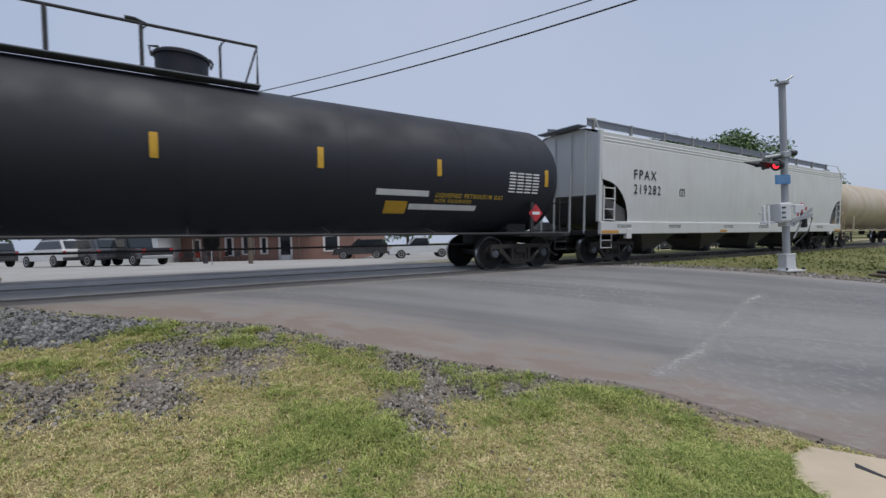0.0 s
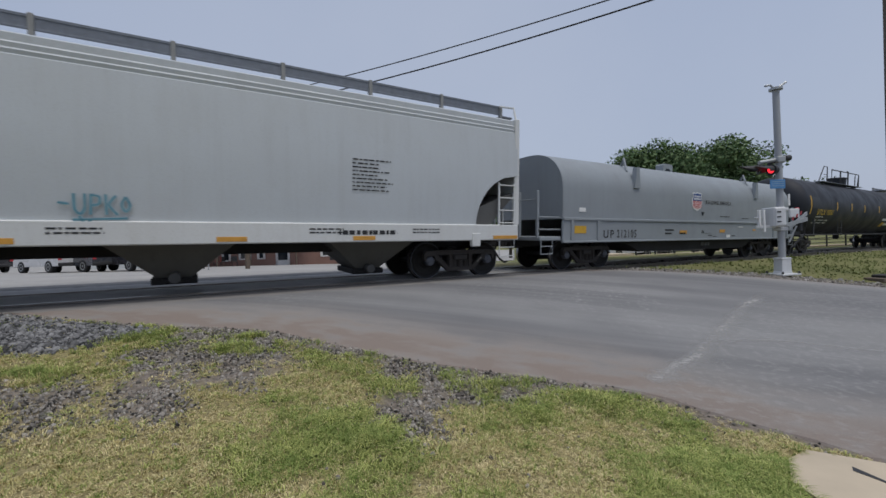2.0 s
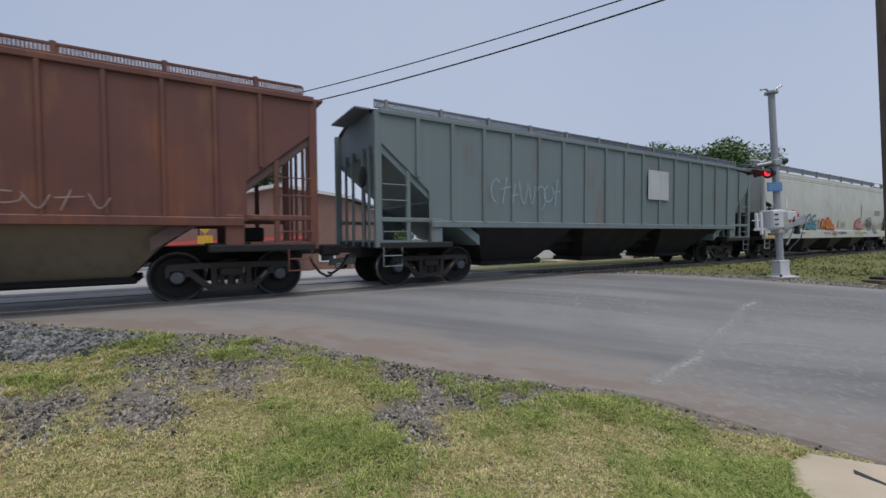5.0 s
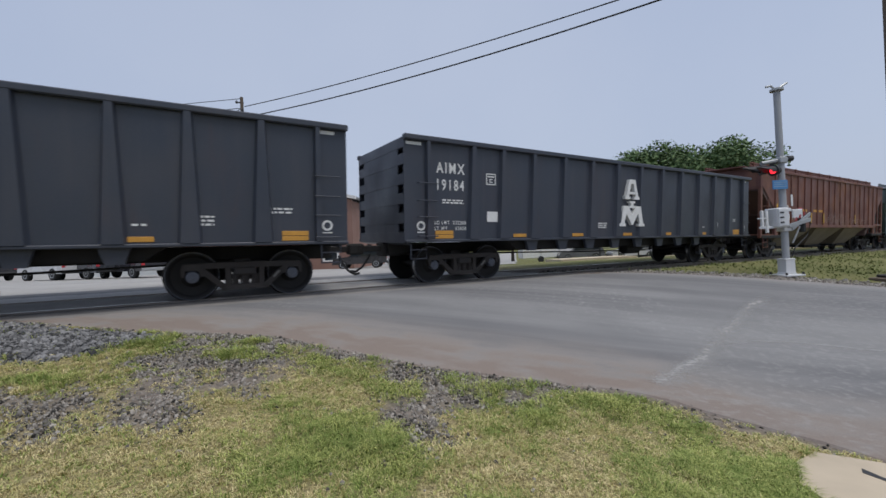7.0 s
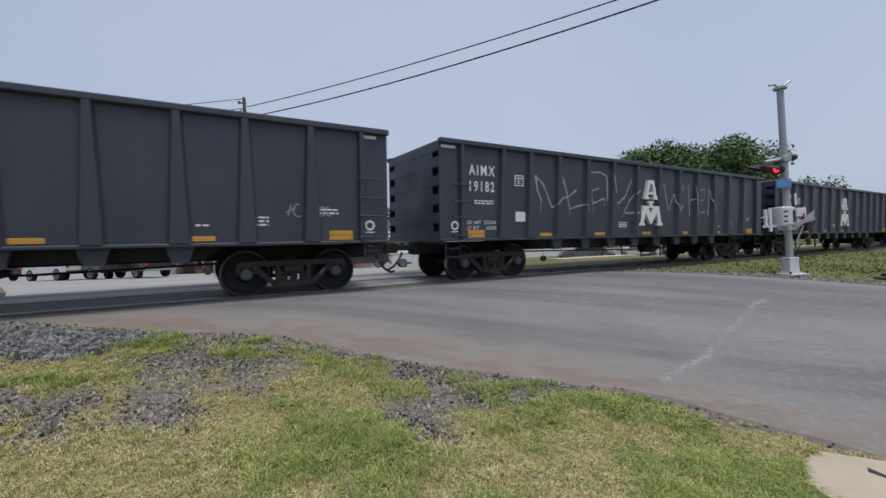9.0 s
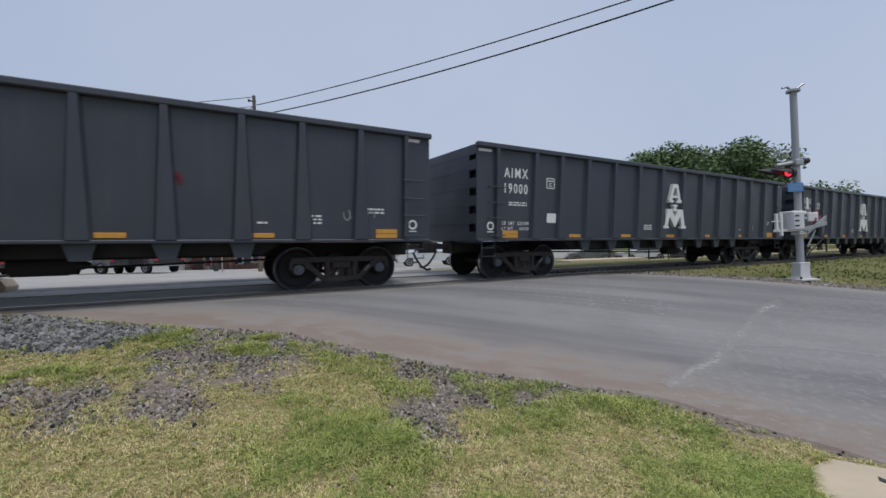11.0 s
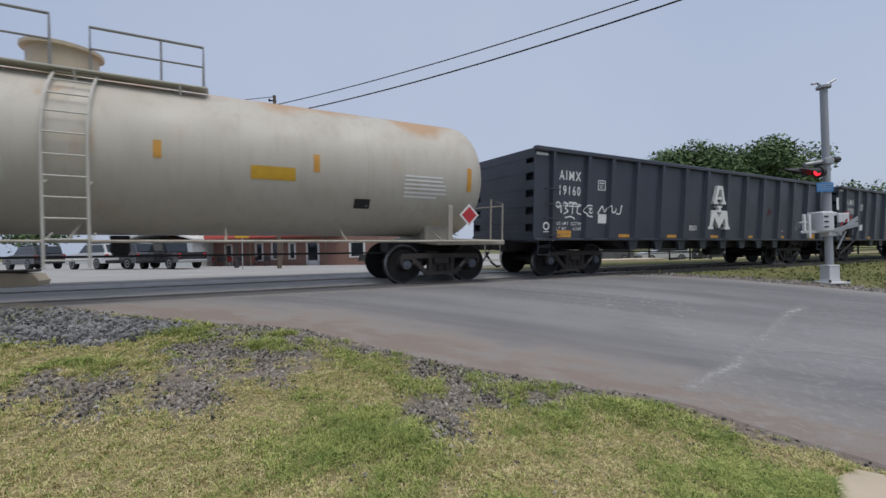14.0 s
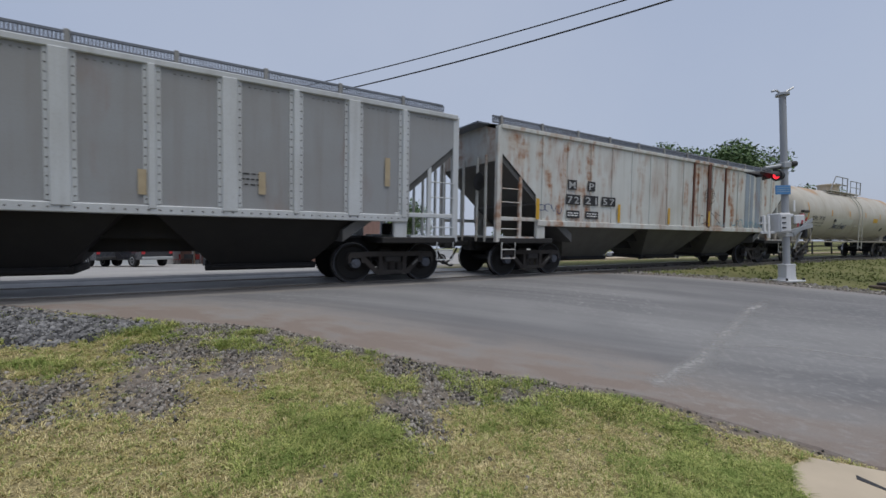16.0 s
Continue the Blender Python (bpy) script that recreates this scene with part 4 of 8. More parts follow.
def gondola(number, extras):
    car = thing("gondola", "black ribbed steel gondola with white stencilled markings", "freight car", group="black gondolas of the train")
    hl = GL / 2
    for s in (-1, 1):
        so = Solid().box(-hl, hl, s * 1.475 - 0.015, s * 1.475 + 0.015, 1.05, 3.40)
        part("side", so, M_GOND, car)
        part("top_chord", Solid().box(-hl - 0.02, hl + 0.02, min(s * 1.44, s * 1.60), max(s * 1.44, s * 1.60), 3.37, 3.49, 0.02), M_GOND, car)
        part("bottom_chord", Solid().box(-hl, hl, min(s * 1.46, s * 1.575), max(s * 1.46, s * 1.575), 1.04, 1.10, 0.012), M_GOND, car)
        for sx in (-1, 1):
            for x in (0.595, 1.785, 2.95, 4.13, 5.2, 6.14 if sx < 0 else 6.38, 7.42):
                w0, w1 = (0.195, 0.088) if x < 7 else (0.07, 0.07)
                y0, y1 = s * 1.488, s * 1.59
                rib = Solid()
                rib.add([(sx * x - w0, y0, 1.10), (sx * x + w0, y0, 1.10), (sx * x + w0 * 0.74, y1, 1.10), (sx * x - w0 * 0.74, y1, 1.10), (sx * x - w1, y0, 3.38), (sx * x + w1, y0, 3.38), (sx * x + w1 * 0.6, y1, 3.38), (sx * x - w1 * 0.6, y1, 3.38)], [(0, 1, 2, 3), (4, 5, 6, 7), (0, 1, 5, 4), (1, 2, 6, 5), (2, 3, 7, 6), (3, 0, 4, 7)])
                part("rib", rib, M_GOND, car)
                if x < 5:
                    low = Solid().prism([(sx * x - 0.22, 1.04), (sx * x + 0.22, 1.04), (sx * x + 0.13, 0.76), (sx * x - 0.13, 0.76)], s * 1.40 - 0.05, s * 1.40 + 0.05)
                    part("rib_foot", low, M_GOND, car)
    part("floor", Solid().box(-hl + 0.05, hl - 0.05, -1.46, 1.46, 1.08, 1.16), M_GONDIN, car)
    part("belly", Solid().prism([(-4.9, 1.08), (4.9, 1.08), (4.5, 0.80), (-4.5, 0.80)], -1.22, 1.22), M_UNDER, car)
    for s in (-1, 1):
        part("end_wall", Solid().box(s * (hl - 0.2) - 0.03, s * (hl - 0.2) + 0.03, -1.48, 1.48, 1.04, 3.40), M_GOND, car)
        part("end_plate", Solid().box(s * (hl - 0.03) - 0.012, s * (hl - 0.03) + 0.012, -1.12, 1.12, 1.06, 3.38), M_GOND, car)
        for z in (1.15, 1.6, 2.05, 2.5, 2.95, 3.33):
            part("end_rib", Solid().prism([(s * (hl - 0.18), z - 0.17), (s * (hl - 0.18), z + 0.17), (s * (hl - 0.01), z + 0.12), (s * (hl - 0.01), z - 0.12)], -1.47, 1.47), M_GOND, car)
        rungs(car, s * (hl - 0.5) - 0.19, s * (hl - 0.5) + 0.19 + 0.12, (1.18, 1.62, 2.0, 2.4), -1.62, M_GOND)
        stirrup(car, s * (hl - 0.35), -1.5, 1.04, M_GOND, 0.4, 0.38)
        decal(car, s * (hl - 0.35) - 0.30, s * (hl - 0.35) + 0.10, 3.27, 3.34, lambda z: -1.49, M_WHT, "marking", "white painted lifting mark", 1)
        # round builder's plate
        ring = Solid().lathe([(-1.489, 0.11), (-1.5, 0.11), (-1.5, 0.07), (-1.489, 0.065)], "y", 20, (s * (hl - 0.42), 0, 1.42))
        part("builder_plate", ring, M_WHT, car, "white ring-shaped plate")
        part("marking", Solid().box(s * (hl - 0.42) - 0.1, s * (hl - 0.42) + 0.1, -1.497, -1.489, 1.26, 1.285), M_WHT, car)
    sill_and_brakes(car, GL, True)
    running_gear(car, GL, 6.1)
    # stencils
    a = -hl
    lettering(car, "AIMX", a + 0.84, a + 1.64, 2.68, 2.93, GSIDE, M_WHT)
    lettering(car, number, a + 0.86, a + 1.62, 2.28, 2.53, GSIDE, M_WHT)
    so = Solid()
    for x0, x1, z0, z1 in ((2.30, 2.60, 2.73, 2.755), (2.30, 2.60, 2.47, 2.495), (2.30, 2.325, 2.47, 2.755), (2.575, 2.60, 2.47, 2.755), (2.35, 2.55, 2.66, 2.69), (2.40, 2.50, 2.60, 2.62), (2.40, 2.42, 2.53, 2.62), (2.40, 2.50, 2.53, 2.55)):
        so.box(a + x0, a + x1, -1.497, -1.488, z0, z1)
    part("stencil_box", so, M_WHT, car)
    decal(car, a + 2.32, a + 2.66, 1.53, 1.79, GSIDE, M_WHT, "consolidated_stencil", "white stencil panel", 1)
    lettering(car, "LD LMT  " + extras[0], a + 0.78, a + 1.66, 1.46, 1.545, GSIDE, M_WHT)
    lettering(car, "LT WT     " + extras[1], a + 0.78, a + 1.66, 1.32, 1.405, GSIDE, M_WHT)
    for x0, x1, z0, z1 in ((0.80, 1.30, 1.12, 1.21), (0.80, 1.30, 1.22, 1.31), (14.75, 15.25, 1.12, 1.21), (14.75, 15.25, 1.22, 1.31), (3.18, 3.64, 1.13, 1.22), (5.42, 5.88, 1.13, 1.22), (7.75, 8.2, 1.13, 1.22), (10.0, 10.42, 1.13, 1.22), (12.3, 12.7, 1.13, 1.22)):
        part("reflector", Solid().box(a + x0, a + x1, -1.502, -1.488, z0, z1, 0.004), M_ORANGE, car, "amber reflective strip")
    for x0, x1, z in ((1.0, 1.6, 2.02), (1.0, 1.6, 1.96), (6.55, 6.95, 1.5), (6.55, 6.95, 1.44), (6.55, 6.95, 1.38), (13.3, 13.6, 1.55), (13.3, 13.6, 1.48), (13.3, 13.6, 1.41), (14.5, 14.95, 1.72), (14.4, 14.95, 1.65), (12.4, 12.6, 1.4)):
        smallprint(car, a + x0, a + x1, z, GSIDE, M_WHT, int(number))
    # emblem: pierced triangle, bar and zigzag
    c = 0.05
    em = Solid()
    for pts in ([(-0.36, 2.30), (-0.10, 2.30), (-0.10, 2.38), (-0.17, 2.38), (-0.06, 2.80), (0.06, 2.80), (0.17, 2.38), (0.10, 2.38), (0.10, 2.30), (0.36, 2.30), (0.36, 2.40), (0.30, 2.40), (0.14, 2.93), (-0.14, 2.93), (-0.30, 2.40), (-0.36, 2.40)],
                [(-0.13, 2.46), (0.13, 2.46), (0.11, 2.54), (-0.11, 2.54)],
                [(-0.14, 2.02), (0.14, 2.02), (0.14, 2.09), (0.06, 2.09), (0.06, 2.18), (0.14, 2.18), (0.14, 2.24), (-0.14, 2.24), (-0.14, 2.18), (-0.06, 2.18), (-0.06, 2.09), (-0.14, 2.09)],
                [(-0.64, 1.43), (-0.34, 1.43), (-0.34, 1.52), (-0.40, 1.52), (-0.30, 1.84), (-0.02, 1.47), (0.02, 1.47), (0.30, 1.84), (0.40, 1.52), (0.34, 1.52), (0.34, 1.43), (0.64, 1.43), (0.64, 1.52), (0.57, 1.52), (0.44, 2.08), (0.20, 2.08), (0.0, 1.80), (-0.20, 2.08), (-0.44, 2.08), (-0.57, 1.52), (-0.64, 1.52)]):
        em.prism([(c + x, z) for x, z in pts], -1.598, -1.4895)
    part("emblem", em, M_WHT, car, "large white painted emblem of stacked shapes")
    return car


GONDOLAS = [("19184", ("222200", "63800")), ("19062", ("222200", "63800")), ("19182", ("222300", "63700")), ("19176", ("222200", "63900")), ("19000", ("222100", "63900")), ("19033", ("222000", "64000")), ("19390", ("221700", "64300")), ("19160", ("222700", "63300"))]
gond = []
for i, (num, ex) in enumerate(GONDOLAS):
    g = gondola(num, ex)
    place(g, -120.5 - 17.375 * i + GL / 2)
    gond.append(g)


# ---- covered hoppers ----


def hull(car, L, prof, cut, material, nx=24):
    """The side sheets and roof as one shell; cut(z) shortens the sides at the ends."""
    rows = []
    for y, z in prof:
        xe = L / 2 - cut(z)
        rows.append([(-xe + 2 * xe * i / nx, -y, z) for i in range(nx + 1)])
    for y, z in prof[-2::-1]:
        xe = L / 2 - cut(z)
        rows.append([(-xe + 2 * xe * i / nx, y, z) for i in range(nx + 1)])
    so = Solid().grid(rows)
    return part("body", so, material, car, smooth=True)


def slope_ends(car, L, zt, zb, xin, half, material, material_end):
    """End wall above, slope sheet below it."""
    for s in (-1, 1):
        e = s * (L / 2 - 0.06)
        part("end_sheet", Solid().prism([(-half, zb + 0.0), (half, zb), (half, zt - 0.25), (half * 0.5, zt), (-half * 0.5, zt), (-half, zt - 0.25)], e - 0.02, e + 0.02, "yz"), material_end, car)
        part("slope_sheet", Solid().prism([(e, zb + 0.03), (e, zb - 0.05), (e - s * xin, 1.32), (e - s * (xin + 2.2), 1.0), (e - s * (xin + 2.2), 1.1)], -half, half), material, car, "grey inclined sheet")


def pods(car, xs, top, bottom, z0, z1, half, material, gate=True):
    for x in xs:
        b = 0.55
        so = Solid().add([(x - top, -half, z1), (x + top, -half, z1), (x + top, half, z1), (x - top, half, z1), (x - bottom, -b, z0), (x + bottom, -b, z0), (x + bottom, b, z0), (x - bottom, b, z0)], [(0, 1, 2, 3), (4, 5, 6, 7), (0, 1, 5, 4), (1, 2, 6, 5), (2, 3, 7, 6), (3, 0, 4, 7)])
        p = part("hopper_bottom", so, material, car)
        if gate:
            g = Solid().box(x - bottom - 0.12, x + bottom + 0.12, -0.62, 0.62, z0 - 0.11, z0 + 0.02, 0.015)
            g.tube([(x - bottom, -0.7, z0 - 0.05), (x + bottom, -0.7, z0 - 0.05)], 0.03, 8)
            part("outlet_gate", g, M_UNDER, p)
            if bottom < 0.5:
                part("outlet_cap", Solid().lathe([(-0.80, 0.05), (-0.79, 0.10), (-0.66, 0.11), (-0.6, 0.11)], "y", 16, (x, 0, z0 + 0.02)), M_SLOPE, p, "round grey outlet cap", True)


def roof_walk(car, L, y, z0, z1, step, material, grate=True):
    """Raised running board round the roof hatches, on brackets."""
    for s in (-1, 1):
        so = Solid().box(-L / 2 + 0.1, L / 2 - 0.1, s * y - 0.02, s * y + 0.02, z1 - 0.05, z1, 0.006)
        so.box(-L / 2 + 0.1, L / 2 - 0.1, s * y - 0.02, s * y + 0.02, z0 + 0.04, z0 + 0.08, 0.006)
        part("running_board", so, material, car, "galvanised steel running board")
        mesh_bars = Solid()
        x = -L / 2 + 0.1
        while x < L / 2 - 0.1:
            mesh_bars.box(x, x + 0.03, s * y - 0.008, s * y + 0.008, z0 + 0.06, z1 - 0.03)
            x += 0.05 if grate else 0.031
        part("grating", mesh_bars, material, car)
        x = -L / 2 + 0.4
        while x < L / 2:
            part("bracket", Solid().box(x - 0.04, x + 0.04, s * y - 0.05, s * y + 0.05, z0 - 0.15, z1 + 0.02, 0.01), M_TOPRAIL if material is M_WALK else material, car)
            x += step
    for s in (-1, 1):
        part("end_walkway", Solid().box(s * L / 2 - 0.05 if s > 0 else -L / 2 - 0.35, L / 2 + 0.35 if s > 0 else -L / 2 + 0.05, -0.9, 0.9, z0 - 0.02, z0 + 0.03, 0.01), material, car)
    hatch = Solid().box(-L / 2 + 0.8, L / 2 - 0.8, -0.35, 0.35, z0 - 0.15, z0 + 0.12, 0.05)
    part("hatch_cover", hatch, material, car)


def curved_hopper(label, L, tx, mat_body, mat_sill, pod_mat, strips=()):
    car = thing("covered_hopper", label, "freight car", group="covered hoppers of the train")
    cut = lambda z: 1.32 * math.sqrt(max(0.0, 1 - ((z - 1.36) / 1.3) ** 2)) if z < 2.66 else 0.0
    zs = [1.36 + 0.0867 * i for i in range(16)]
    prof = [(1.50 + 0.05 * math.sin(math.pi * (z - 1.36) / 2.4), z) for z in zs] + [(1.545, 2.9), (1.535, 3.3), (1.51, 3.7), (1.505, 3.78), (1.48, 3.80), (1.50, 3.86), (1.475, 3.89), (1.49, 3.96), (1.465, 3.99), (1.47, 4.10), (1.40, 4.14), (0.9, 4.30), (0, 4.38)]
    hull(car, L, prof, cut, mat_body)
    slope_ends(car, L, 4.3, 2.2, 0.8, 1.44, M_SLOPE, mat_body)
    for s in (-1, 1):
        part("side_sill", Solid().box(-L / 2 - 0.02, L / 2 + 0.02, min(s * 1.44, s * 1.565), max(s * 1.44, s * 1.565), 0.97, 1.37, 0.02), mat_sill, car, "pale side sill with small stencils")
        part("end_post", Solid().box(s * L / 2 - 0.08, s * L / 2 + 0.08, -1.53, -1.40, 1.36, 4.15, 0.02), mat_sill, car)
        part("end_post", Solid().box(s * L / 2 - 0.08, s * L / 2 + 0.08, 1.40, 1.53, 1.36, 4.15, 0.02), mat_sill, car)
        part("end_sill", Solid().box(min(s * (L / 2 - 0.8), s * L / 2), max(s * (L / 2 - 0.8), s * L / 2), -1.45, 1.45, 0.92, 1.08, 0.02), M_UNDER, car)
        ladder(car, s * (L / 2 - 0.62), s * (L / 2 - 0.12), 1.36, 2.45, -1.54, 4, mat_sill)
        for yy in (-0.9, -0.3, 0.4, 1.0):
            part("end_ladder", Solid().box(s * L / 2 - 0.02, s * L / 2 + 0.03, yy - 0.03, yy + 0.03, 1.0, 4.2, 0.008), mat_sill, car)
        part("hand_rail", Solid().tube([(s * (L / 2 + 0.02), -1.45, 4.1), (s * (L / 2 + 0.05), -1.3, 4.5), (s * (L / 2 - 0.1), -0.9, 4.62)], 0.03, 8), mat_sill, car)
        stirrup(car, s * (L / 2 - 0.32), -1.5, 0.97, mat_sill, 0.5, 0.42)
        part("jacking_pad", Solid().box(s * (L / 2 - 1.35) - 0.13, s * (L / 2 - 1.35) + 0.13, -1.58, -1.45, 0.82, 1.16, 0.02), mat_sill, car)
        part("reflector", Solid().box(s * (L / 2 - 0.42) - 0.4, s * (L / 2 - 0.42) + 0.4, -1.575, -1.56, 1.0, 1.09, 0.003), M_ORANGE, car, "amber reflective strip")
    for x in strips:
        part("reflector", Solid().box(x * L - 0.25, x * L + 0.25, -1.573, -1.56, 1.01, 1.10, 0.003), M_ORANGE, car, "amber reflective strip")
    pods(car, (-5.9 * L / 19.5, -2.0 * L / 19.5, 2.0 * L / 19.5, 5.9 * L / 19.5), 1.65, 0.26, 0.30, 1.5, 1.36, pod_mat)
    roof_walk(car, L, 0.86, 4.36, 4.64, 1.9, M_WALK, False)
    sill_and_brakes(car, L, False)
    running_gear(car, L, tx)
    return car


def rib_hopper(label, L, tx, mat_body, mat_post, pod_mat, posts, post_w, proud, mat_slope):
    car = thing("covered_hopper", label, "freight car", group="covered hoppers of the train")
    cut = lambda z: min(1.25, max(0.0, 1.25 * (3.3 - z) / 1.05))
    prof = [(1.47, 1.50), (1.47, 1.9), (1.47, 2.25), (1.47, 2.6), (1.47, 3.0), (1.47, 3.3), (1.47, 3.6), (1.47, 3.95), (1.40, 3.99), (0.8, 4.16), (0, 4.22)]
    hull(car, L, prof, cut, mat_body)
    for s in (-1, 1):
        e = s * (L / 2 - 0.06)
        part("end_sheet", Solid().prism([(-1.42, 3.1), (1.42, 3.1), (1.42, 3.85), (0.7, 4.1), (-0.7, 4.1), (-1.42, 3.85)], e - 0.02, e + 0.02, "yz"), mat_body, car)
        part("slope_sheet", Solid().prism([(e, 3.30), (e, 3.06), (e - s * 1.3, 1.98), (e - s * 1.3, 2.22)], -1.43, 1.43), mat_slope, car, "inclined end sheet under the side cut")
        part("slope_sheet", Solid().prism([(e - s * 1.24, 2.22), (e - s * 1.24, 1.98), (e - s * 2.7, 0.95), (e - s * 2.7, 1.2)], -1.40, 1.40), mat_slope, car)
    for s in (-1, 1):
        part("side_sill", Solid().box(-L / 2 + 1.3, L / 2 - 1.3, min(s * 1.40, s * 1.52), max(s * 1.40, s * 1.52), 1.40, 1.56, 0.015), mat_post, car)
        part("top_rail", Solid().box(-L / 2, L / 2, min(s * 1.42, s * 1.52), max(s * 1.42, s * 1.52), 3.88, 3.99, 0.015), mat_post, car)
        for i, x in enumerate(posts):
            pw = post_w[i % 2]
            z0 = 1.5 if abs(x) < L / 2 - 1.25 else 2.3 + (abs(x) - (L / 2 - 1.25)) * 0.84
            part("side_post", Solid().box(x - pw / 2, x + pw / 2, min(s * 1.46, s * (1.47 + proud)), max(s * 1.46, s * (1.47 + proud)), z0, 3.9, 0.012), mat_post, car)
        e = s * L / 2
        for yy in (-1.42, 1.42):
            part("end_post", Solid().box(e - 0.1, e + 0.06, yy - 0.06, yy + 0.06, 0.95, 3.95, 0.012), mat_post, car)
            part("end_post", Solid().box(e - s * 0.72 - 0.05, e - s * 0.72 + 0.05, yy - 0.04, yy + 0.04, 0.95, 2.7, 0.012), mat_post, car)
            part("side_brace", Solid().box(min(e, e - s * 1.5), max(e, e - s * 1.5), yy - 0.05, yy + 0.05, 1.52, 1.62, 0.012), mat_post, car)
            part("bolster_post", Solid().box(min(e - s * 1.3, e - s * 1.62), max(e - s * 1.3, e - s * 1.62), yy - 0.06, yy + 0.06, 0.95, 1.62, 0.02), mat_post, car)
        for yy in (-0.85, -0.45, 0.25, 0.8):
            part("end_post", Solid().box(e - 0.03, e + 0.03, yy - 0.035, yy + 0.035, 0.95, 3.3, 0.01), mat_post, car)
        part("end_sill", Solid().box(min(e, e - s * 1.9), max(e, e - s * 1.9), -1.5, 1.5, 0.92, 1.06, 0.02), M_UNDER, car)
        part("platform_deck", Solid().box(min(e, e - s * 1.2), max(e, e - s * 1.2), -1.48, 1.48, 1.06, 1.10), mat_post, car)
        rungs(car, e - s * 0.68, e - s * 0.06, (1.3, 2.0, 2.35), -1.5, mat_post)
        stirrup(car, e - s * 0.3, -1.5, 0.95, mat_post, 0.45, 0.42)
        part("hand_brake" if s < 0 else "brake_valve", Solid().lathe([(0, 0.02), (0.03, 0.25), (0.05, 0.25), (0.06, 0.03)], "x", 18, (e + s * 0.1, -0.6, 2.6)) if s < 0 else Solid().box(e - s * 1.0 - 0.2, e - s * 1.0 + 0.2, -0.3, 0.3, 1.1, 1.4, 0.03), M_UNDER, car)
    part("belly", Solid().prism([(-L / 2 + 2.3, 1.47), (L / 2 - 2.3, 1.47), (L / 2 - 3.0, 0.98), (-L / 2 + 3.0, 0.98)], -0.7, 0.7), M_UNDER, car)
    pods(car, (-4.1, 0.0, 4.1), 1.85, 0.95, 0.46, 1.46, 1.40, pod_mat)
    roof_walk(car, L, 0.95, 4.12, 4.36, 1.5, M_WALK if mat_body is not M_RED else M_RED)
    sill_and_brakes(car, L, False, 0.72, 1.02)
    running_gear(car, L, tx)
    return car


HSIDE = lambda z: -1.555
RSIDE = lambda z: -1.475

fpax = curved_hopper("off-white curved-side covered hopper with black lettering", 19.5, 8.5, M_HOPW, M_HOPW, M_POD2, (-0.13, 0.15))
place(fpax, 20.42)
lettering(fpax, "FPAX", -9.75 + 1.55, -9.75 + 2.75, 2.75, 3.05, HSIDE, M_BLK)
lettering(fpax, "219282", -9.75 + 1.55, -9.75 + 3.0, 2.28, 2.58, HSIDE, M_BLK)

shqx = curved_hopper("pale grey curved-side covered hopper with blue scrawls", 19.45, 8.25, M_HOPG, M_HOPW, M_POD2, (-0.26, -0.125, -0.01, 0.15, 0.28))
place(shqx, -37.88)
a = -19.45 / 2
lettering(shqx, "SHQX", a + 1.87, a + 2.77, 2.52, 2.76, HSIDE, M_BLK)
lettering(shqx, "41492", a + 1.90, a + 2.80, 2.06, 2.30, HSIDE, M_BLK)
lettering(shqx, "LD LMT 219500", a + 1.92, a + 2.80, 1.76, 1.83, HSIDE, M_BLK)
lettering(shqx, "LT WT   66100", a + 1.92, a + 2.80, 1.61, 1.68, HSIDE, M_BLK)
decal(shqx, 5.5 - 6.6, 6.2 - 6.6, 1.66, 1.90, HSIDE, M_YEL, "notice", "yellow notice with black lines")
for z in (1.72, 1.78, 1.84):
    part("stencil_line", Solid().box(-1.05, -0.45, -1.566, -1.555, z, z + 0.025), M_BLK, shqx)
for i in range(9):
    smallprint(shqx, 5.2, 5.75 + 0.4 * random.random(), 2.70 - 0.08 * i, HSIDE, M_BLK, i, 0.03)

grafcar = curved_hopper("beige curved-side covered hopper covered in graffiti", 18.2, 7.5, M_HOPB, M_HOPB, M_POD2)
place(grafcar, -57.8)

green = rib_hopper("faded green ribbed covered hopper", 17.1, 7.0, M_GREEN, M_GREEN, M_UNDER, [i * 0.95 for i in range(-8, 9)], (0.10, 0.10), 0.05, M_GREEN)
place(green, -76.85)
# End sheet in a duller red than the body, blotched and streaked darker
M_REDDARK = paint("dull_red_slope_sheet", (0.13, 0.078, 0.070), (0.05, 0.038, 0.036), 0.9, 0.7, 0.4)
redhop = rib_hopper("rusty oxide-red ribbed covered hopper", 16.4, 6.7, M_RED, M_RED, M_POD, [-6.92] + [-6.03 + 0.78 * i for i in range(17)] + [7.2], (0.07, 0.07), 0.045, M_REDDARK)
place(redhop, -95.0)
a = -8.2
for s, x0, x1, z0, z1 in (("M", 1.68, 1.93, 2.22, 2.44), ("P", 2.50, 2.70, 2.24, 2.45), ("72", 1.56, 2.08, 1.74, 2.03), ("28", 2.34, 2.84, 1.77, 2.06), ("77", 3.10, 3.58, 1.80, 2.08)):
    lettering(redhop, s, a + x0, a + x1, z0, z1, RSIDE, M_WHT)
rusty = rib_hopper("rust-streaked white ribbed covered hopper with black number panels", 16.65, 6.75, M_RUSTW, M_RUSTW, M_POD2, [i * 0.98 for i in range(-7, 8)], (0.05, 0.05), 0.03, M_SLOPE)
place(rusty, -269.68)
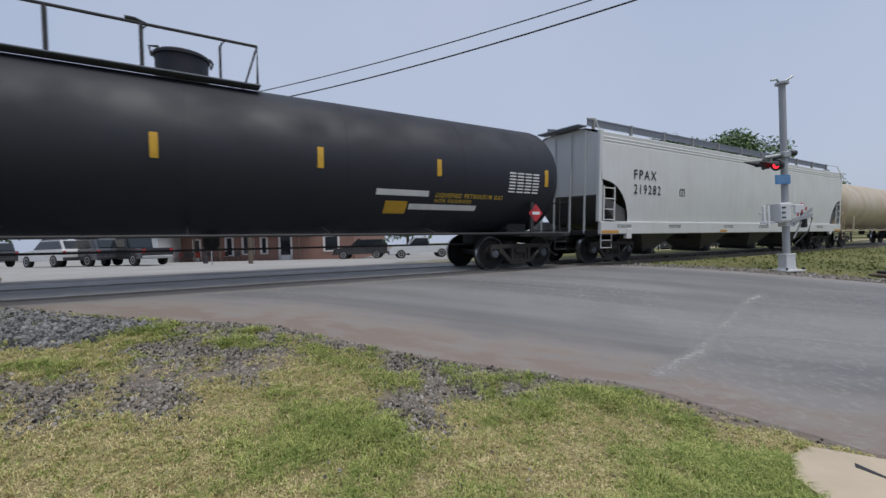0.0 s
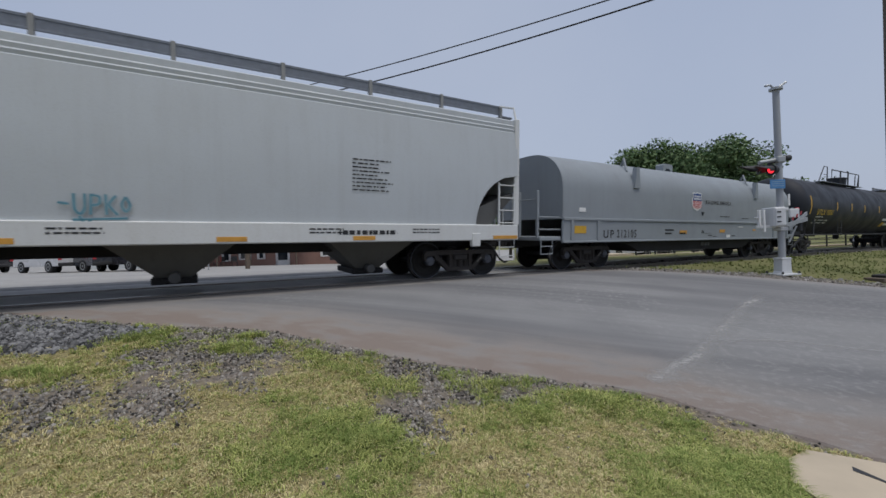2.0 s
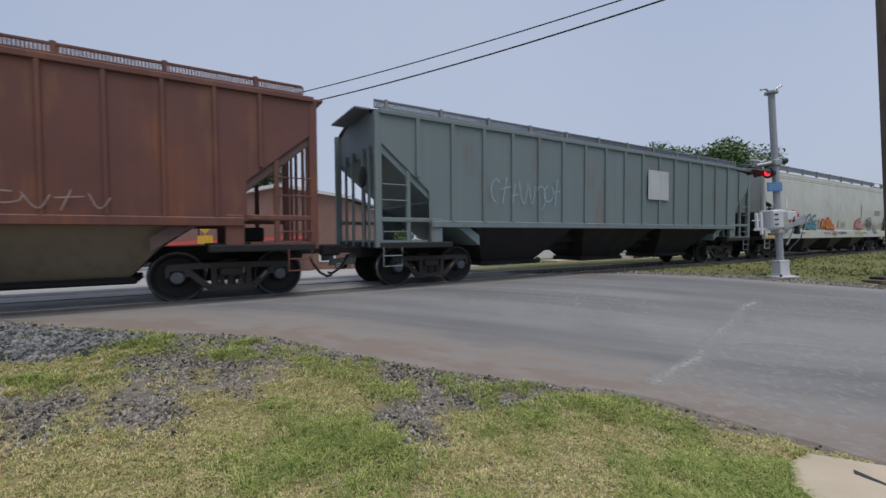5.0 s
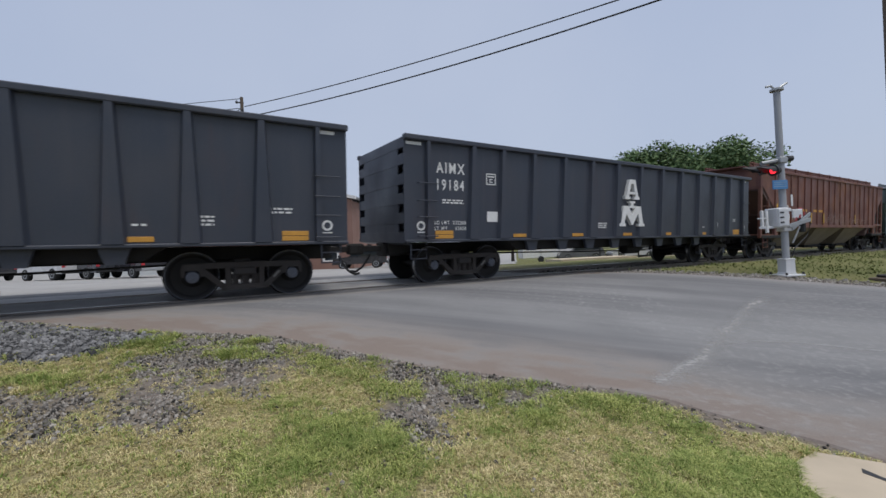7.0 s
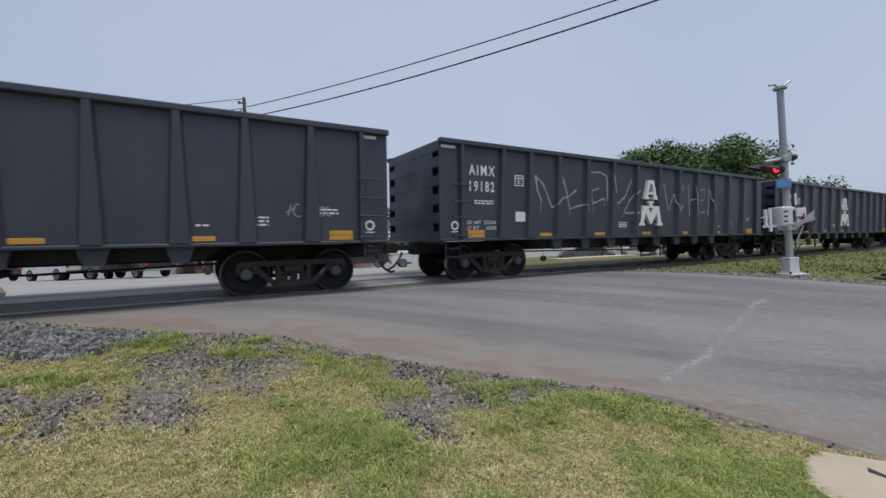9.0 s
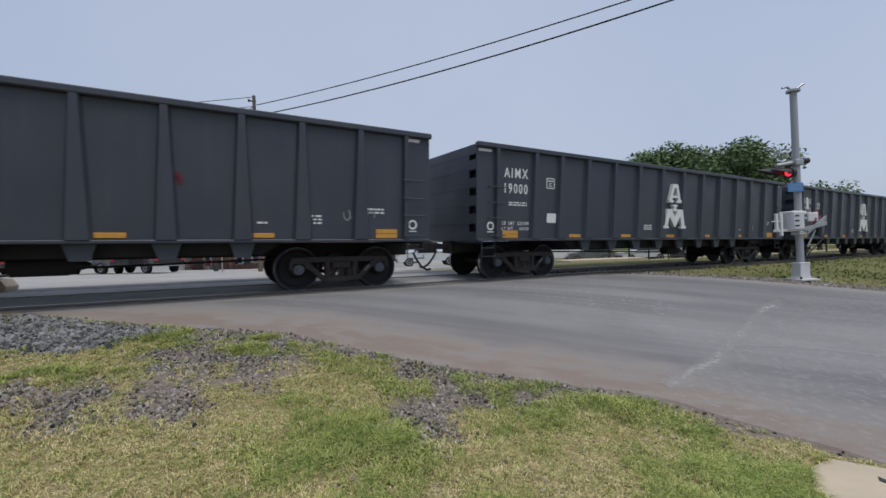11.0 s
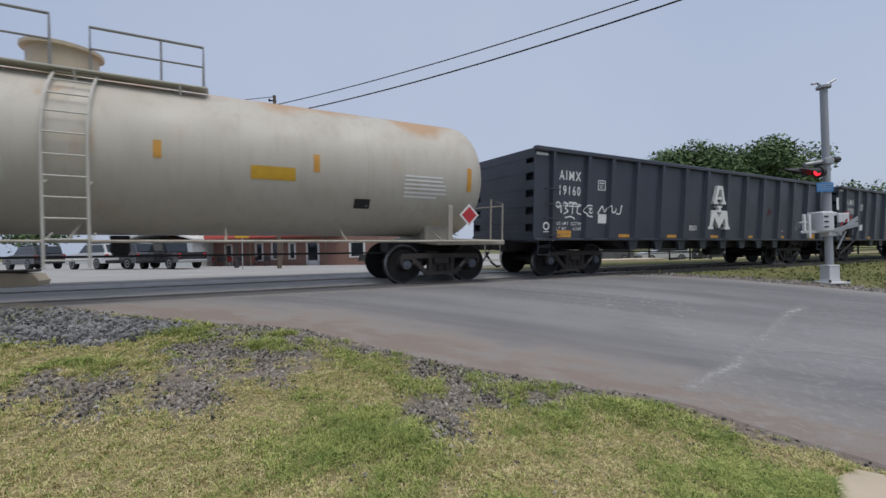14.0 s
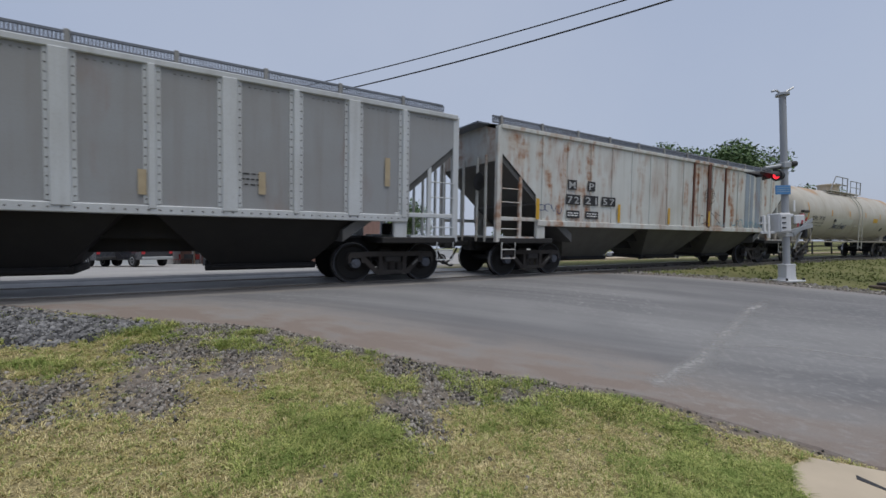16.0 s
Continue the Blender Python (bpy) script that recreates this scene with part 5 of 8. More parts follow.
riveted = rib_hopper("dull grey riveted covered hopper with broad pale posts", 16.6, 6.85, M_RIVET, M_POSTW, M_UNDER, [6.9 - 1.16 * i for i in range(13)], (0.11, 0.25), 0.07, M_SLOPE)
place(riveted, -287.65)


# ---- tank cars ----


def tank_car(label, L, half, R, zc, tx, mat_tank, mat_frame, head=0.8):
    car = thing("tank_car", label, "freight car", group="tank cars of the train")
    prof = [(-half, 0.03)]
    for i in range(1, 11):
        t = math.pi / 2 * i / 10
        prof.append((-half + head - head * math.cos(t), R * math.sin(t) ** 0.72))
    prof += [(-half + head + (2 * (half - head)) * k / 14, R) for k in range(1, 14)]
    prof += [(-x, r) for x, r in prof[10::-1]]
    part("tank", Solid().lathe(prof, "x", 56, (0, 0, zc)), mat_tank, car, smooth=True)
    # weld seams
    for k in range(1, 6):
        x = -half + head + 2 * (half - head) * k / 6
        part("weld_seam", Solid().lathe([(x - 0.015, R - 0.01), (x - 0.01, R + 0.004), (x + 0.01, R + 0.004), (x + 0.015, R - 0.01)], "x", 56, (0, 0, zc)), mat_tank, car, smooth=True)
    for s in (-1, 1):
        e = s * L / 2
        part("end_sill", Solid().box(min(e, e - s * 1.9), max(e, e - s * 1.9), -1.45, 1.45, 0.93, 1.05, 0.02), mat_frame, car)
        part("saddle", Solid().box(s * tx - 0.35, s * tx + 0.35, -0.85, 0.85, 0.95, zc - R * 0.75, 0.03), mat_frame, car)
        so = Solid()
        for yy in (-1.4, 1.4):
            so.tube([(e - s * 0.05, yy, 1.0), (e - s * 0.05, yy, 1.95), (e - s * 0.4, yy, 2.05), (e - s * 0.4, yy, 1.0)], 0.022, 6)
        so.tube([(e - s * 0.05, -1.4, 1.9), (e - s * 0.05, 1.4, 1.9)], 0.02, 6)
        part("end_railing", so, mat_frame, car)
        stirrup(car, e - s * 0.35, -1.42, 0.95, mat_frame, 0.45, 0.4)
        part("placard_post", Solid().box(s * (tx + 0.0) - 0.06, s * tx + 0.06, -1.5, -1.44, 1.0, 1.85, 0.01), mat_frame, car)
    so = Solid().tube([(-L / 2 + 0.3, -1.5, 1.02), (L / 2 - 0.3, -1.5, 1.02)], 0.028, 8)
    part("side_rail", so, mat_frame, car)
    for k in range(-3, 4):
        x = k * L / 7.6
        part("rail_stay", Solid().tube([(x, -1.5, 1.02), (x, -0.8, zc - R * 0.88)], 0.02, 6), mat_frame, car)
    for s in (-1, 1):
        a, b = s * (L / 2 - 0.1), s * (tx - 1.1)
        part("stub_sill", Solid().box(min(a, b), max(a, b), -0.3, 0.3, 0.72, 1.02, 0.02), M_UNDER, car)
    part("outlet_valve", Solid().lathe([(0.72, 0.12), (0.78, 0.16), (1.1, 0.16)], "z", 14, (0.4, 0, 0)), M_UNDER, car)
    part("brake_pipe", Solid().tube([(-L / 2 + 0.5, -0.5, 0.85), (-L / 2 + 3, -0.45, 0.72), (L / 2 - 3, -0.45, 0.72), (L / 2 - 0.5, -0.5, 0.85)], 0.022, 6), M_UNDER, car)
    running_gear(car, L, tx)
    return car


def rail_loop(car, x0, x1, y, z0, z1, material, slope_left=False):
    so = Solid()
    pts = [(x0, y, z0), (x0, y, z1), (x1, y, z1), (x1, y, z0)]
    if slope_left:
        pts = [(x0 - 0.7, y, z0), (x0 - 0.6, y, z0 + 0.15), (x0, y, z1), (x1, y, z1), (x1, y, z0)]
    so.tube(pts, 0.025, 8)
    so.tube([(x0, y, (z0 + z1) / 2), (x1, y, (z0 + z1) / 2)], 0.018, 6)
    x = x0 + 1.0
    while x < x1 - 0.3:
        so.tube([(x, y, z0), (x, y, z1)], 0.02, 6)
        x += 1.15
    part("top_railing", so, material, car)


def tank_side(R, zc):
    return lambda z: -math.sqrt(max(0.01, R * R - (z - zc) ** 2))


utlx = tank_car("glossy black tank car with yellow stencils", 19.1, 9.4, 1.53, 2.55, 8.03, M_TANKB, M_DARK, 0.68)
place(utlx, -0.1)
TS = tank_side(1.53, 2.55)
lettering(utlx, "UTLX", -7.60, -6.52, 2.06, 2.34, TS, M_YTXT)
lettering(utlx, "955567", -6.36, -5.4, 2.08, 2.34, TS, M_YTXT)
smallprint(utlx, -7.58, -6.6, 1.93, TS, M_WHT, 4, 0.05)
decal(utlx, -8.36, -7.42, 2.38, 2.95, TS, M_BRNP, "paint_patch", "dull grey painted-out patch", 16, 0.012)
for z in (1.76, 1.62):
    for x0, x1 in ((-7.6, -7.25), (-7.0, -6.4), (-6.2, -5.7)):
        smallprint(utlx, x0, x1, z, TS, M_WHT, int(x0 * 9), 0.055)
for x, z0, z1 in ((-8.51, 2.08, 3.0), (-4.94, 2.34, 2.79), (-2.68, 2.36, 2.79), (-0.44, 2.34, 2.77), (2.32, 2.37, 2.79), (5.08, 2.38, 2.77), (8.5, 2.3, 2.75)):
    decal(utlx, x - 0.06, x + 0.06, z0, z1, TS, M_YEL, "reflector", "yellow reflective strip")
decal(utlx, 3.55, 4.85, 1.90, 2.03, TS, M_WHT, "data_panel", "grey blanked-out panel")
decal(utlx, 3.8, 4.35, 1.50, 1.78, TS, M_YEL, "data_panel", "yellow blanked-out panel")
decal(utlx, 4.4, 6.3, 1.60, 1.73, TS, M_WHT, "data_panel", "grey blanked-out panel")
lettering(utlx, "LIQUEFIED PETROLEUM GAS", 5.05, 7.05, 1.90, 2.00, TS, M_YTXT)
lettering(utlx, "NON ODORIZED", 5.05, 6.1, 1.78, 1.86, TS, M_YTXT)
for i in range(7):
    for k in range(4):
        x0 = 7.2 + 0.27 * k
        part("stencil_line", Solid().box(x0, x0 + 0.21, TS(2.1 + 0.08 * i) - 0.012, TS(2.1 + 0.08 * i) + 0.01, 2.1 + 0.08 * i, 2.135 + 0.08 * i), M_WHT, utlx)
walk_y = -0.75
part("walkway", Solid().box(-5.3, 1.32, -0.92, -0.55, 3.985, 4.015, 0.008), M_WALK, utlx, "grey steel walkway along the tank top")
rail_loop(utlx, -4.5, -4.0, walk_y, 4.0, 4.9, M_DARK, True)
railing = part("top_railing", Solid().tube([(-3.3, walk_y, 4.0), (-3.3, walk_y, 4.80), (1.28, walk_y, 4.80), (1.28, walk_y, 4.0)], 0.028, 8), M_DARK, utlx)
for x in (-1.9, -0.62):
    part("railing_post", Solid().box(x - 0.03, x + 0.03, walk_y - 0.03, walk_y + 0.03, 4.0, 4.80, 0.006), M_DARK, railing)
part("railing_brace", Solid().tube([(1.28, walk_y, 4.8), (1.05, walk_y, 4.02)], 0.02, 6), M_DARK, railing)
part("railing_post", Solid().tube([(0.62, walk_y, 4.02), (0.62, walk_y, 4.66), (0.70, walk_y, 4.80), (0.82, walk_y, 4.80)], 0.024, 6), M_DARK, railing)
part("railing_hook", Solid().tube([(-0.62, walk_y, 4.70), (-0.50, walk_y, 4.80), (-0.70, walk_y, 4.86), (-0.85, walk_y, 4.86)], 0.03, 6), M_DARK, railing)
housing = part("valve_housing", Solid().lathe([(4.0, 0.46), (4.50, 0.46), (4.51, 0.50), (4.56, 0.50), (4.60, 0.44), (4.63, 0.1)], "z", 24, (-0.02, -0.05, 0)), M_TANKB, utlx, smooth=True)
part("lid_clasp", Solid().tube([(-0.52, -0.1, 4.48), (-0.56, -0.1, 4.66), (-0.40, -0.1, 4.68)], 0.025, 6), M_DARK, housing)
part("lid_clasp", Solid().tube([(0.47, -0.1, 4.40), (0.52, -0.1, 4.52), (0.46, -0.1, 4.60)], 0.025, 6), M_DARK, housing)
ladder(utlx, -4.75, -4.2, 1.0, 1.8, -1.5, 3, M_DARK)

dowx = tank_car("cream tank car with rust stains along the top", 16.9, 8.15, 1.44, 2.55, 6.87, M_TANKW, M_TANKF, 0.75)
place(dowx, -251.45)
TD = tank_side(1.44, 2.55)
lettering(dowx, "DOWX", -6.48, -5.82, 2.12, 2.34, TD, M_BLK)
lettering(dowx, "74100", -5.62, -4.92, 2.14, 2.35, TD, M_BLK)
for z in (1.98, 1.84):
    for x0, x1 in ((-6.45, -6.15), (-5.95, -5.45), (-5.35, -4.9)):
        part("stencil_line", Solid().box(x0, x1, TD(z) - 0.01, TD(z) + 0.01, z, z + 0.06), M_BLK, dowx)
for x, z0, z1 in ((-7.05, 2.15, 2.98), (-4.0, 2.4, 2.72), (-1.4, 2.45, 2.75), (1.2, 2.45, 2.75), (3.85, 2.4, 2.75), (7.4, 2.2, 2.75)):
    decal(dowx, x - 0.06, x + 0.06, z0, z1, TD, M_ORANGE, "reflector", "faded amber reflective strip")
decal(dowx, 2.65, 3.45, 2.2, 2.45, TD, M_YEL, "notice", "yellow notice with faint print")
decal(dowx, 4.65, 5.0, 1.72, 1.92, TD, M_BLK, "stencil_box", "", 2)
for i in range(6):
    decal(dowx, 5.75, 6.55 + 0.4 * random.random(), 2.0 + 0.09 * i, 2.04 + 0.09 * i, TD, M_WHT, "stencil_line", "", 1)
part("walkway", Solid().box(-2.9, 1.95, -0.98, -0.62, 3.87, 3.90, 0.005), M_PATCH, dowx)
for x in (-2.6, -1.3, 0.0, 1.5):
    part("walkway_bracket", Solid().tube([(x, -0.95, 3.87), (x, -0.85, 3.66)], 0.022, 6), M_PATCH, dowx)
rail_loop(dowx, -2.1, -0.3, -0.95, 3.9, 4.72, M_TOPRAIL, True)
rail_loop(dowx, 0.22, 1.88, -0.95, 3.9, 4.62, M_TOPRAIL)
part("manway", Solid().lathe([(3.85, 0.5), (4.35, 0.5), (4.36, 0.58), (4.42, 0.58), (4.46, 0.4), (4.5, 0.1)], "z", 24, (-0.35, -0.1, 0)), M_TANKT, dowx, smooth=True)


def curved_ladder(car, x0, x1, R, zc, material):
    """A ladder that stands off the tank and bends over its shoulder."""
    side = [(-R - 0.1, 0.6), (-R - 0.1, 1.5), (-R - 0.1, zc)] + [(-(R + 0.1) * math.cos(radians(a)), zc + (R + 0.1) * math.sin(radians(a))) for a in (10, 20, 30, 40, 50, 58)]
    lad = part("ladder", Solid().tube([(x0, y, z) for y, z in side], 0.022, 8), material, car)
    part("ladder_rail", Solid().tube([(x1, y, z) for y, z in side], 0.022, 8), material, lad)
    for k in range(6):
        z = 0.72 + 0.33 * k
        part("rung", Solid().tube([(x0, -R - 0.1, z), (x1, -R - 0.1, z)], 0.014, 6), material, lad)
    for a in (6, 19, 32, 45, 57):
        y, z = -(R + 0.1) * math.cos(radians(a)), zc + (R + 0.1) * math.sin(radians(a))
        part("rung", Solid().tube([(x0, y, z), (x1, y, z)], 0.014, 6), material, lad)
    for z in (1.0, 1.9):
        for x in (x0, x1):
            part("ladder_brace", Solid().tube([(x, -R - 0.1, z), (x, -R * 0.8, z + 0.15)], 0.014, 6), material, lad)


curved_ladder(dowx, -0.27, 0.29, 1.44, 2.55, M_PATCH)
lead = tank_car("weathered tan tank car", 16.9, 8.15, 1.42, 2.5, 6.87, M_TANKT, M_TANKT, 0.75)
place(lead, 39.35)


# ---- coil car ----


def coil_car():
    car = thing("coil_car", "light grey covered coil car with rounded hood", "freight car")
    hl = 7.57
    arc = [(1.50, 1.56), (1.51, 2.0), (1.50, 2.45)]
    for i in range(1, 13):
        t = math.pi / 2 * i / 12
        arc.append((1.50 * math.cos(t) ** 0.75, 2.45 + 1.12 * math.sin(t)))
    hull_rows = [[(-hl + 2 * hl * k / 10, -y, z) for k in range(11)] for y, z in arc] + [[(-hl + 2 * hl * k / 10, y, z) for k in range(11)] for y, z in arc[-2::-1]]
    hood = part("hood", Solid().grid(hull_rows), M_COIL, car, "light grey rounded steel hood", smooth=True)
    for s in (-1, 1):
        part("hood_end", Solid().prism([(-y, z) for y, z in arc] + [(y, z) for y, z in arc[-2::-1]], s * hl - 0.015, s * hl + 0.015, "yz"), M_COIL, hood)
        part("side_sill", Solid().box(-hl, hl, min(s * 1.44, s * 1.52), max(s * 1.44, s * 1.52), 0.88, 1.53, 0.02), M_COIL, car)
        part("hood_flange", Solid().box(-hl, hl, min(s * 1.47, s * 1.56), max(s * 1.47, s * 1.56), 1.52, 1.60, 0.012), M_COIL, car)
        part("lower_flange", Solid().box(-hl, hl, min(s * 1.44, s * 1.56), max(s * 1.44, s * 1.56), 0.86, 0.92, 0.012), M_COIL, car)
        for x in (-7.2, -6.05, 5.96, 7.35):
            part("side_post", Solid().box(x - 0.06, x + 0.06, min(s * 1.5, s * 1.56), max(s * 1.5, s * 1.56), 0.92, 1.52, 0.012), M_COIL, car)
        e = s * (hl + 0.85)
        part("platform", Solid().box(min(s * hl, e), max(s * hl, e), -1.45, 1.45, 0.93, 1.05, 0.02), M_COIL, car)
        for yy in (-1.35, -0.6, 0.6, 1.35):
            part("platform_post", Solid().box(e - 0.04, e + 0.04, yy - 0.04, yy + 0.04, 1.0, 2.35, 0.012), M_COIL, car)
        so = Solid()
        for z in (1.25, 1.6):
            so.tube([(s * hl, -1.42, z), (e, -1.42, z)], 0.02, 6)
        so.tube([(e, -1.35, 2.1), (e, 1.35, 2.1)], 0.02, 6)
        part("platform_rail", so, M_COIL, car)
        stirrup(car, e - s * 0.3, -1.42, 0.95, M_COIL, 0.45, 0.4)
    for x in (-4.15, 4.2):
        strap = Solid()
        strap.prism([(x - 0.15, 2.62), (x + 0.15, 2.62), (x + 0.07, 3.30), (x - 0.07, 3.30)], -1.55, -1.40)
        strap.tube([(x - 0.12, -1.2, 3.2), (x, -1.0, 3.66), (x + 0.12, -0.8, 3.35)], 0.04, 8)
        part("lifting_bracket", strap, M_COIL, car)
    part("bracing", Solid().prism([(-4.6, 0.88), (4.6, 0.88), (3.6, 0.50), (-3.6, 0.50)], -1.3, 1.3), M_UNDER, car)
    sill_and_brakes(car, 2 * hl + 1.6, False)
    running_gear(car, 2 * hl + 1.7, 5.97)
    S = lambda z: -1.52
    lettering(car, "UP", -5.80, -5.30, 0.99, 1.24, S, M_BLK)
    lettering(car, "212105", -5.15, -4.15, 1.0, 1.25, S, M_BLK)
    H = lambda z: -1.512
    lettering(car, "BUILDING AMERICA", 0.13, 2.08, 2.245, 2.385, H, M_BLK)
    shield = [(-0.78, 2.60), (-0.70, 2.645), (-0.60, 2.62), (-0.475, 2.66), (-0.35, 2.62), (-0.25, 2.645), (-0.17, 2.60), (-0.19, 2.48), (-0.13, 2.33), (-0.16, 2.12), (-0.28, 2.03), (-0.475, 1.96), (-0.67, 2.03), (-0.79, 2.12), (-0.82, 2.33), (-0.76, 2.48)]
    badge = part("shield", Solid().prism(shield, -1.52, -1.50), M_WHT, car, "shield-shaped emblem, blue over red and white bars")
    part("shield_band", Solid().prism([(-0.785, 2.34), (-0.73, 2.47), (-0.745, 2.58), (-0.70, 2.61), (-0.60, 2.59), (-0.475, 2.63), (-0.35, 2.59), (-0.25, 2.61), (-0.205, 2.58), (-0.22, 2.47), (-0.165, 2.34)], -1.526, -1.519), M_NAVYB, badge)
    for z, a, b in ((2.50, -0.69, -0.26), (2.41, -0.72, -0.23)):
        n = 5 if z > 2.45 else 7
        for k in range(n):
            w = (b - a) / n
            part("emblem_bar", Solid().box(a + k * w, a + k * w + w * 0.72, -1.531, -1.525, z - 0.03, z + 0.03), M_WHT, badge)
    for k in range(7):
        x = -0.765 + 0.088 * k
        lo = 2.03 + 0.55 * abs(x + 0.02 + 0.475) ** 1.6
        part("shield_bar", Solid().box(x, x + 0.045, -1.526, -1.519, lo, 2.335), M_REDP, badge)
    for x0, x1, z0, z1, m in ((-7.1, -6.6, 1.14, 1.36, M_YEL), (-1.6, -1.14, 1.11, 1.23, M_ORANGE), (1.21, 1.62, 1.15, 1.27, M_ORANGE), (3.99, 4.22, 1.22, 1.29, M_ORANGE), (6.75, 7.17, 1.15, 1.29, M_ORANGE), (0.35, 0.62, 1.02, 1.06, M_BLK), (0.1, 0.5, 1.12, 1.13, M_BLK), (0.75, 0.95, 0.985, 1.01, M_BLK), (2.2, 2.45, 1.0, 1.03, M_BLK), (1.75, 2.03, 0.945, 1.06, M_WHT), (2.7, 3.1, 1.36, 1.39, M_WHT), (-2.5, -2.0, 1.22, 1.27, M_BLK), (-2.5, -2.1, 1.1, 1.15, M_BLK), (-1.6, -1.2, 1.1, 1.15, M_BLK)):
        part("marking", Solid().box(x0, x1, -1.53, -1.515, z0, z1), m, car)
    part("marking", Solid().box(7.03, 7.25, -1.53, -1.505, 1.74, 1.87), M_WHT, car)
    smallprint(car, 1.24, 1.96, 1.77, H, M_UNDER, 4, 0.03)
    smallprint(car, 3.0, 3.6, 1.72, H, M_UNDER, 5, 0.025)
    part("marking", Solid().prism([(-0.16, 1.93), (0.04, 1.93), (-0.06, 1.80)], -1.53, -1.505), M_BLK, car)
    part("marking", Solid().prism([(-0.14, 1.13), (0.06, 1.13), (-0.04, 1.25)], -1.53, -1.515), M_BLK, car)
    for xx, w in ((0.28, 0.22), (0.52, 0.2), (0.74, 0.18)):
        part("stencil_patch", Solid().box(xx, xx + w - 0.04, -1.315, -1.295, 0.64, 0.76), M_SLOPE, car)
    part("lifting_hoop", Solid().prism([(-0.47, 3.45), (-0.47, 3.86), (-0.40, 3.92), (0.12, 3.92), (0.19, 3.86), (0.19, 3.45), (0.06, 3.45), (0.04, 3.66), (-0.04, 3.74), (-0.24, 3.74), (-0.32, 3.66), (-0.34, 3.45)], -0.16, 0.16), M_COIL, car, "grey arched lifting hoop on the hood")
    part("marking", Solid().box(-6.9, -6.62, -1.518, -1.508, 1.78, 1.9), M_WHT, car)
    return car


M_NAVYB = plain("deep_blue_emblem", (0.02, 0.06, 0.22), 0.5)
coil = coil_car()
place(coil, -18.83)


# ---- markings and graffiti ----
def word(car, x0, x1, z0, z1, surf, outline, fill, width, edge=2.9):
    """Three sprayed capitals, A G L, with a darker edge."""
    w, h = (x1 - x0) / 3, z1 - z0
    forms = ([(0, 0), (0.42, 1), (0.85, 0), None, (0.15, 0.38), (0.72, 0.38)],
             [(0.82, 0.85), (0.4, 1), (0.06, 0.5), (0.4, 0), (0.85, 0.15), (0.85, 0.5), (0.5, 0.5)],
             [(0.1, 1), (0.14, 0.04), (0.95, 0.08), (1.05, 0.2)])
    for i, form in enumerate(forms):
        pts = [None if p is None else (x0 + (i + p[0]) * w, z0 + p[1] * h) for p in form]
        stroke(car, pts, width * edge, surf, outline, lift=0.007 + 0.0006 * i)
        if fill is not outline:
            stroke(car, pts, width, surf, fill, lift=0.0115 + 0.0006 * i)


M_YSTAIN = plain("yellow_overspray", (0.50, 0.47, 0.25), 0.7)


def mural(car, x0, x1, z0, z1, surf):
    """Three fat sprayed capitals in teal, edged dark, with pink tops and a yellow ground."""
    w, h = (x1 - x0) / 3, z1 - z0
    forms = ([(0.02, 0), (0.2, 0.95), (0.48, 0.45), (0.78, 0.95), (0.92, 0)],
             [(0.95, 0.92), (0.55, 0.95), (0.12, 0.5), (0.4, 0.06), (0.95, 0.12), (0.98, 0.42)],
             [(1.0, 0.92), (0.2, 0.75), (0.12, 0.1), (1.05, 0.08), None, (0.15, 0.45), (0.85, 0.52)])
    tops = ([(0.2, 0.9), (0.42, 0.6), None, (0.8, 0.86), (0.85, 0.6)], [(0.75, 0.9), (0.5, 0.86), (0.2, 0.5)], [(0.95, 0.86), (0.3, 0.72)])
    for i, form in enumerate(forms):
        at = lambda pts, dz=0.0: [None if q is None else (x0 + (i + q[0]) * w, z0 + q[1] * h + dz) for q in pts]
        stroke(car, at(form, -0.05), 0.36, surf, M_YLWG, lift=0.006 + 0.0003 * i)
        stroke(car, at(form), 0.33, surf, M_TEALD, lift=0.0085 + 0.0003 * i)
        stroke(car, at(form), 0.22, surf, M_BLUG, lift=0.011 + 0.0003 * i)
        stroke(car, at(tops[i]), 0.15, surf, M_PNKG, lift=0.0135 + 0.0003 * i)


def burst(car, cx, cz, rx, rz, surf, seed):
    """Black sprayed hooks and darts thrown out round a dense tag."""
    rng = random.Random(seed)
    pts = []
    for k in range(15):
        a = 2 * math.pi * k / 15 + rng.uniform(-0.15, 0.15)
        f, b = rng.uniform(0.5, 0.7), rng.uniform(0.95, 1.2)
        t = a + rng.choice((-0.25, 0.25))
        pts += [(cx + f * rx * math.cos(a), cz + f * rz * math.sin(a)), (cx + 0.9 * b * rx * math.cos(a), cz + 0.9 * b * rz * math.sin(a)), (cx + b * rx * math.cos(t), cz + b * rz * math.sin(t)), None]
    stroke(car, pts, 0.03, surf, M_BLK, lift=0.009)


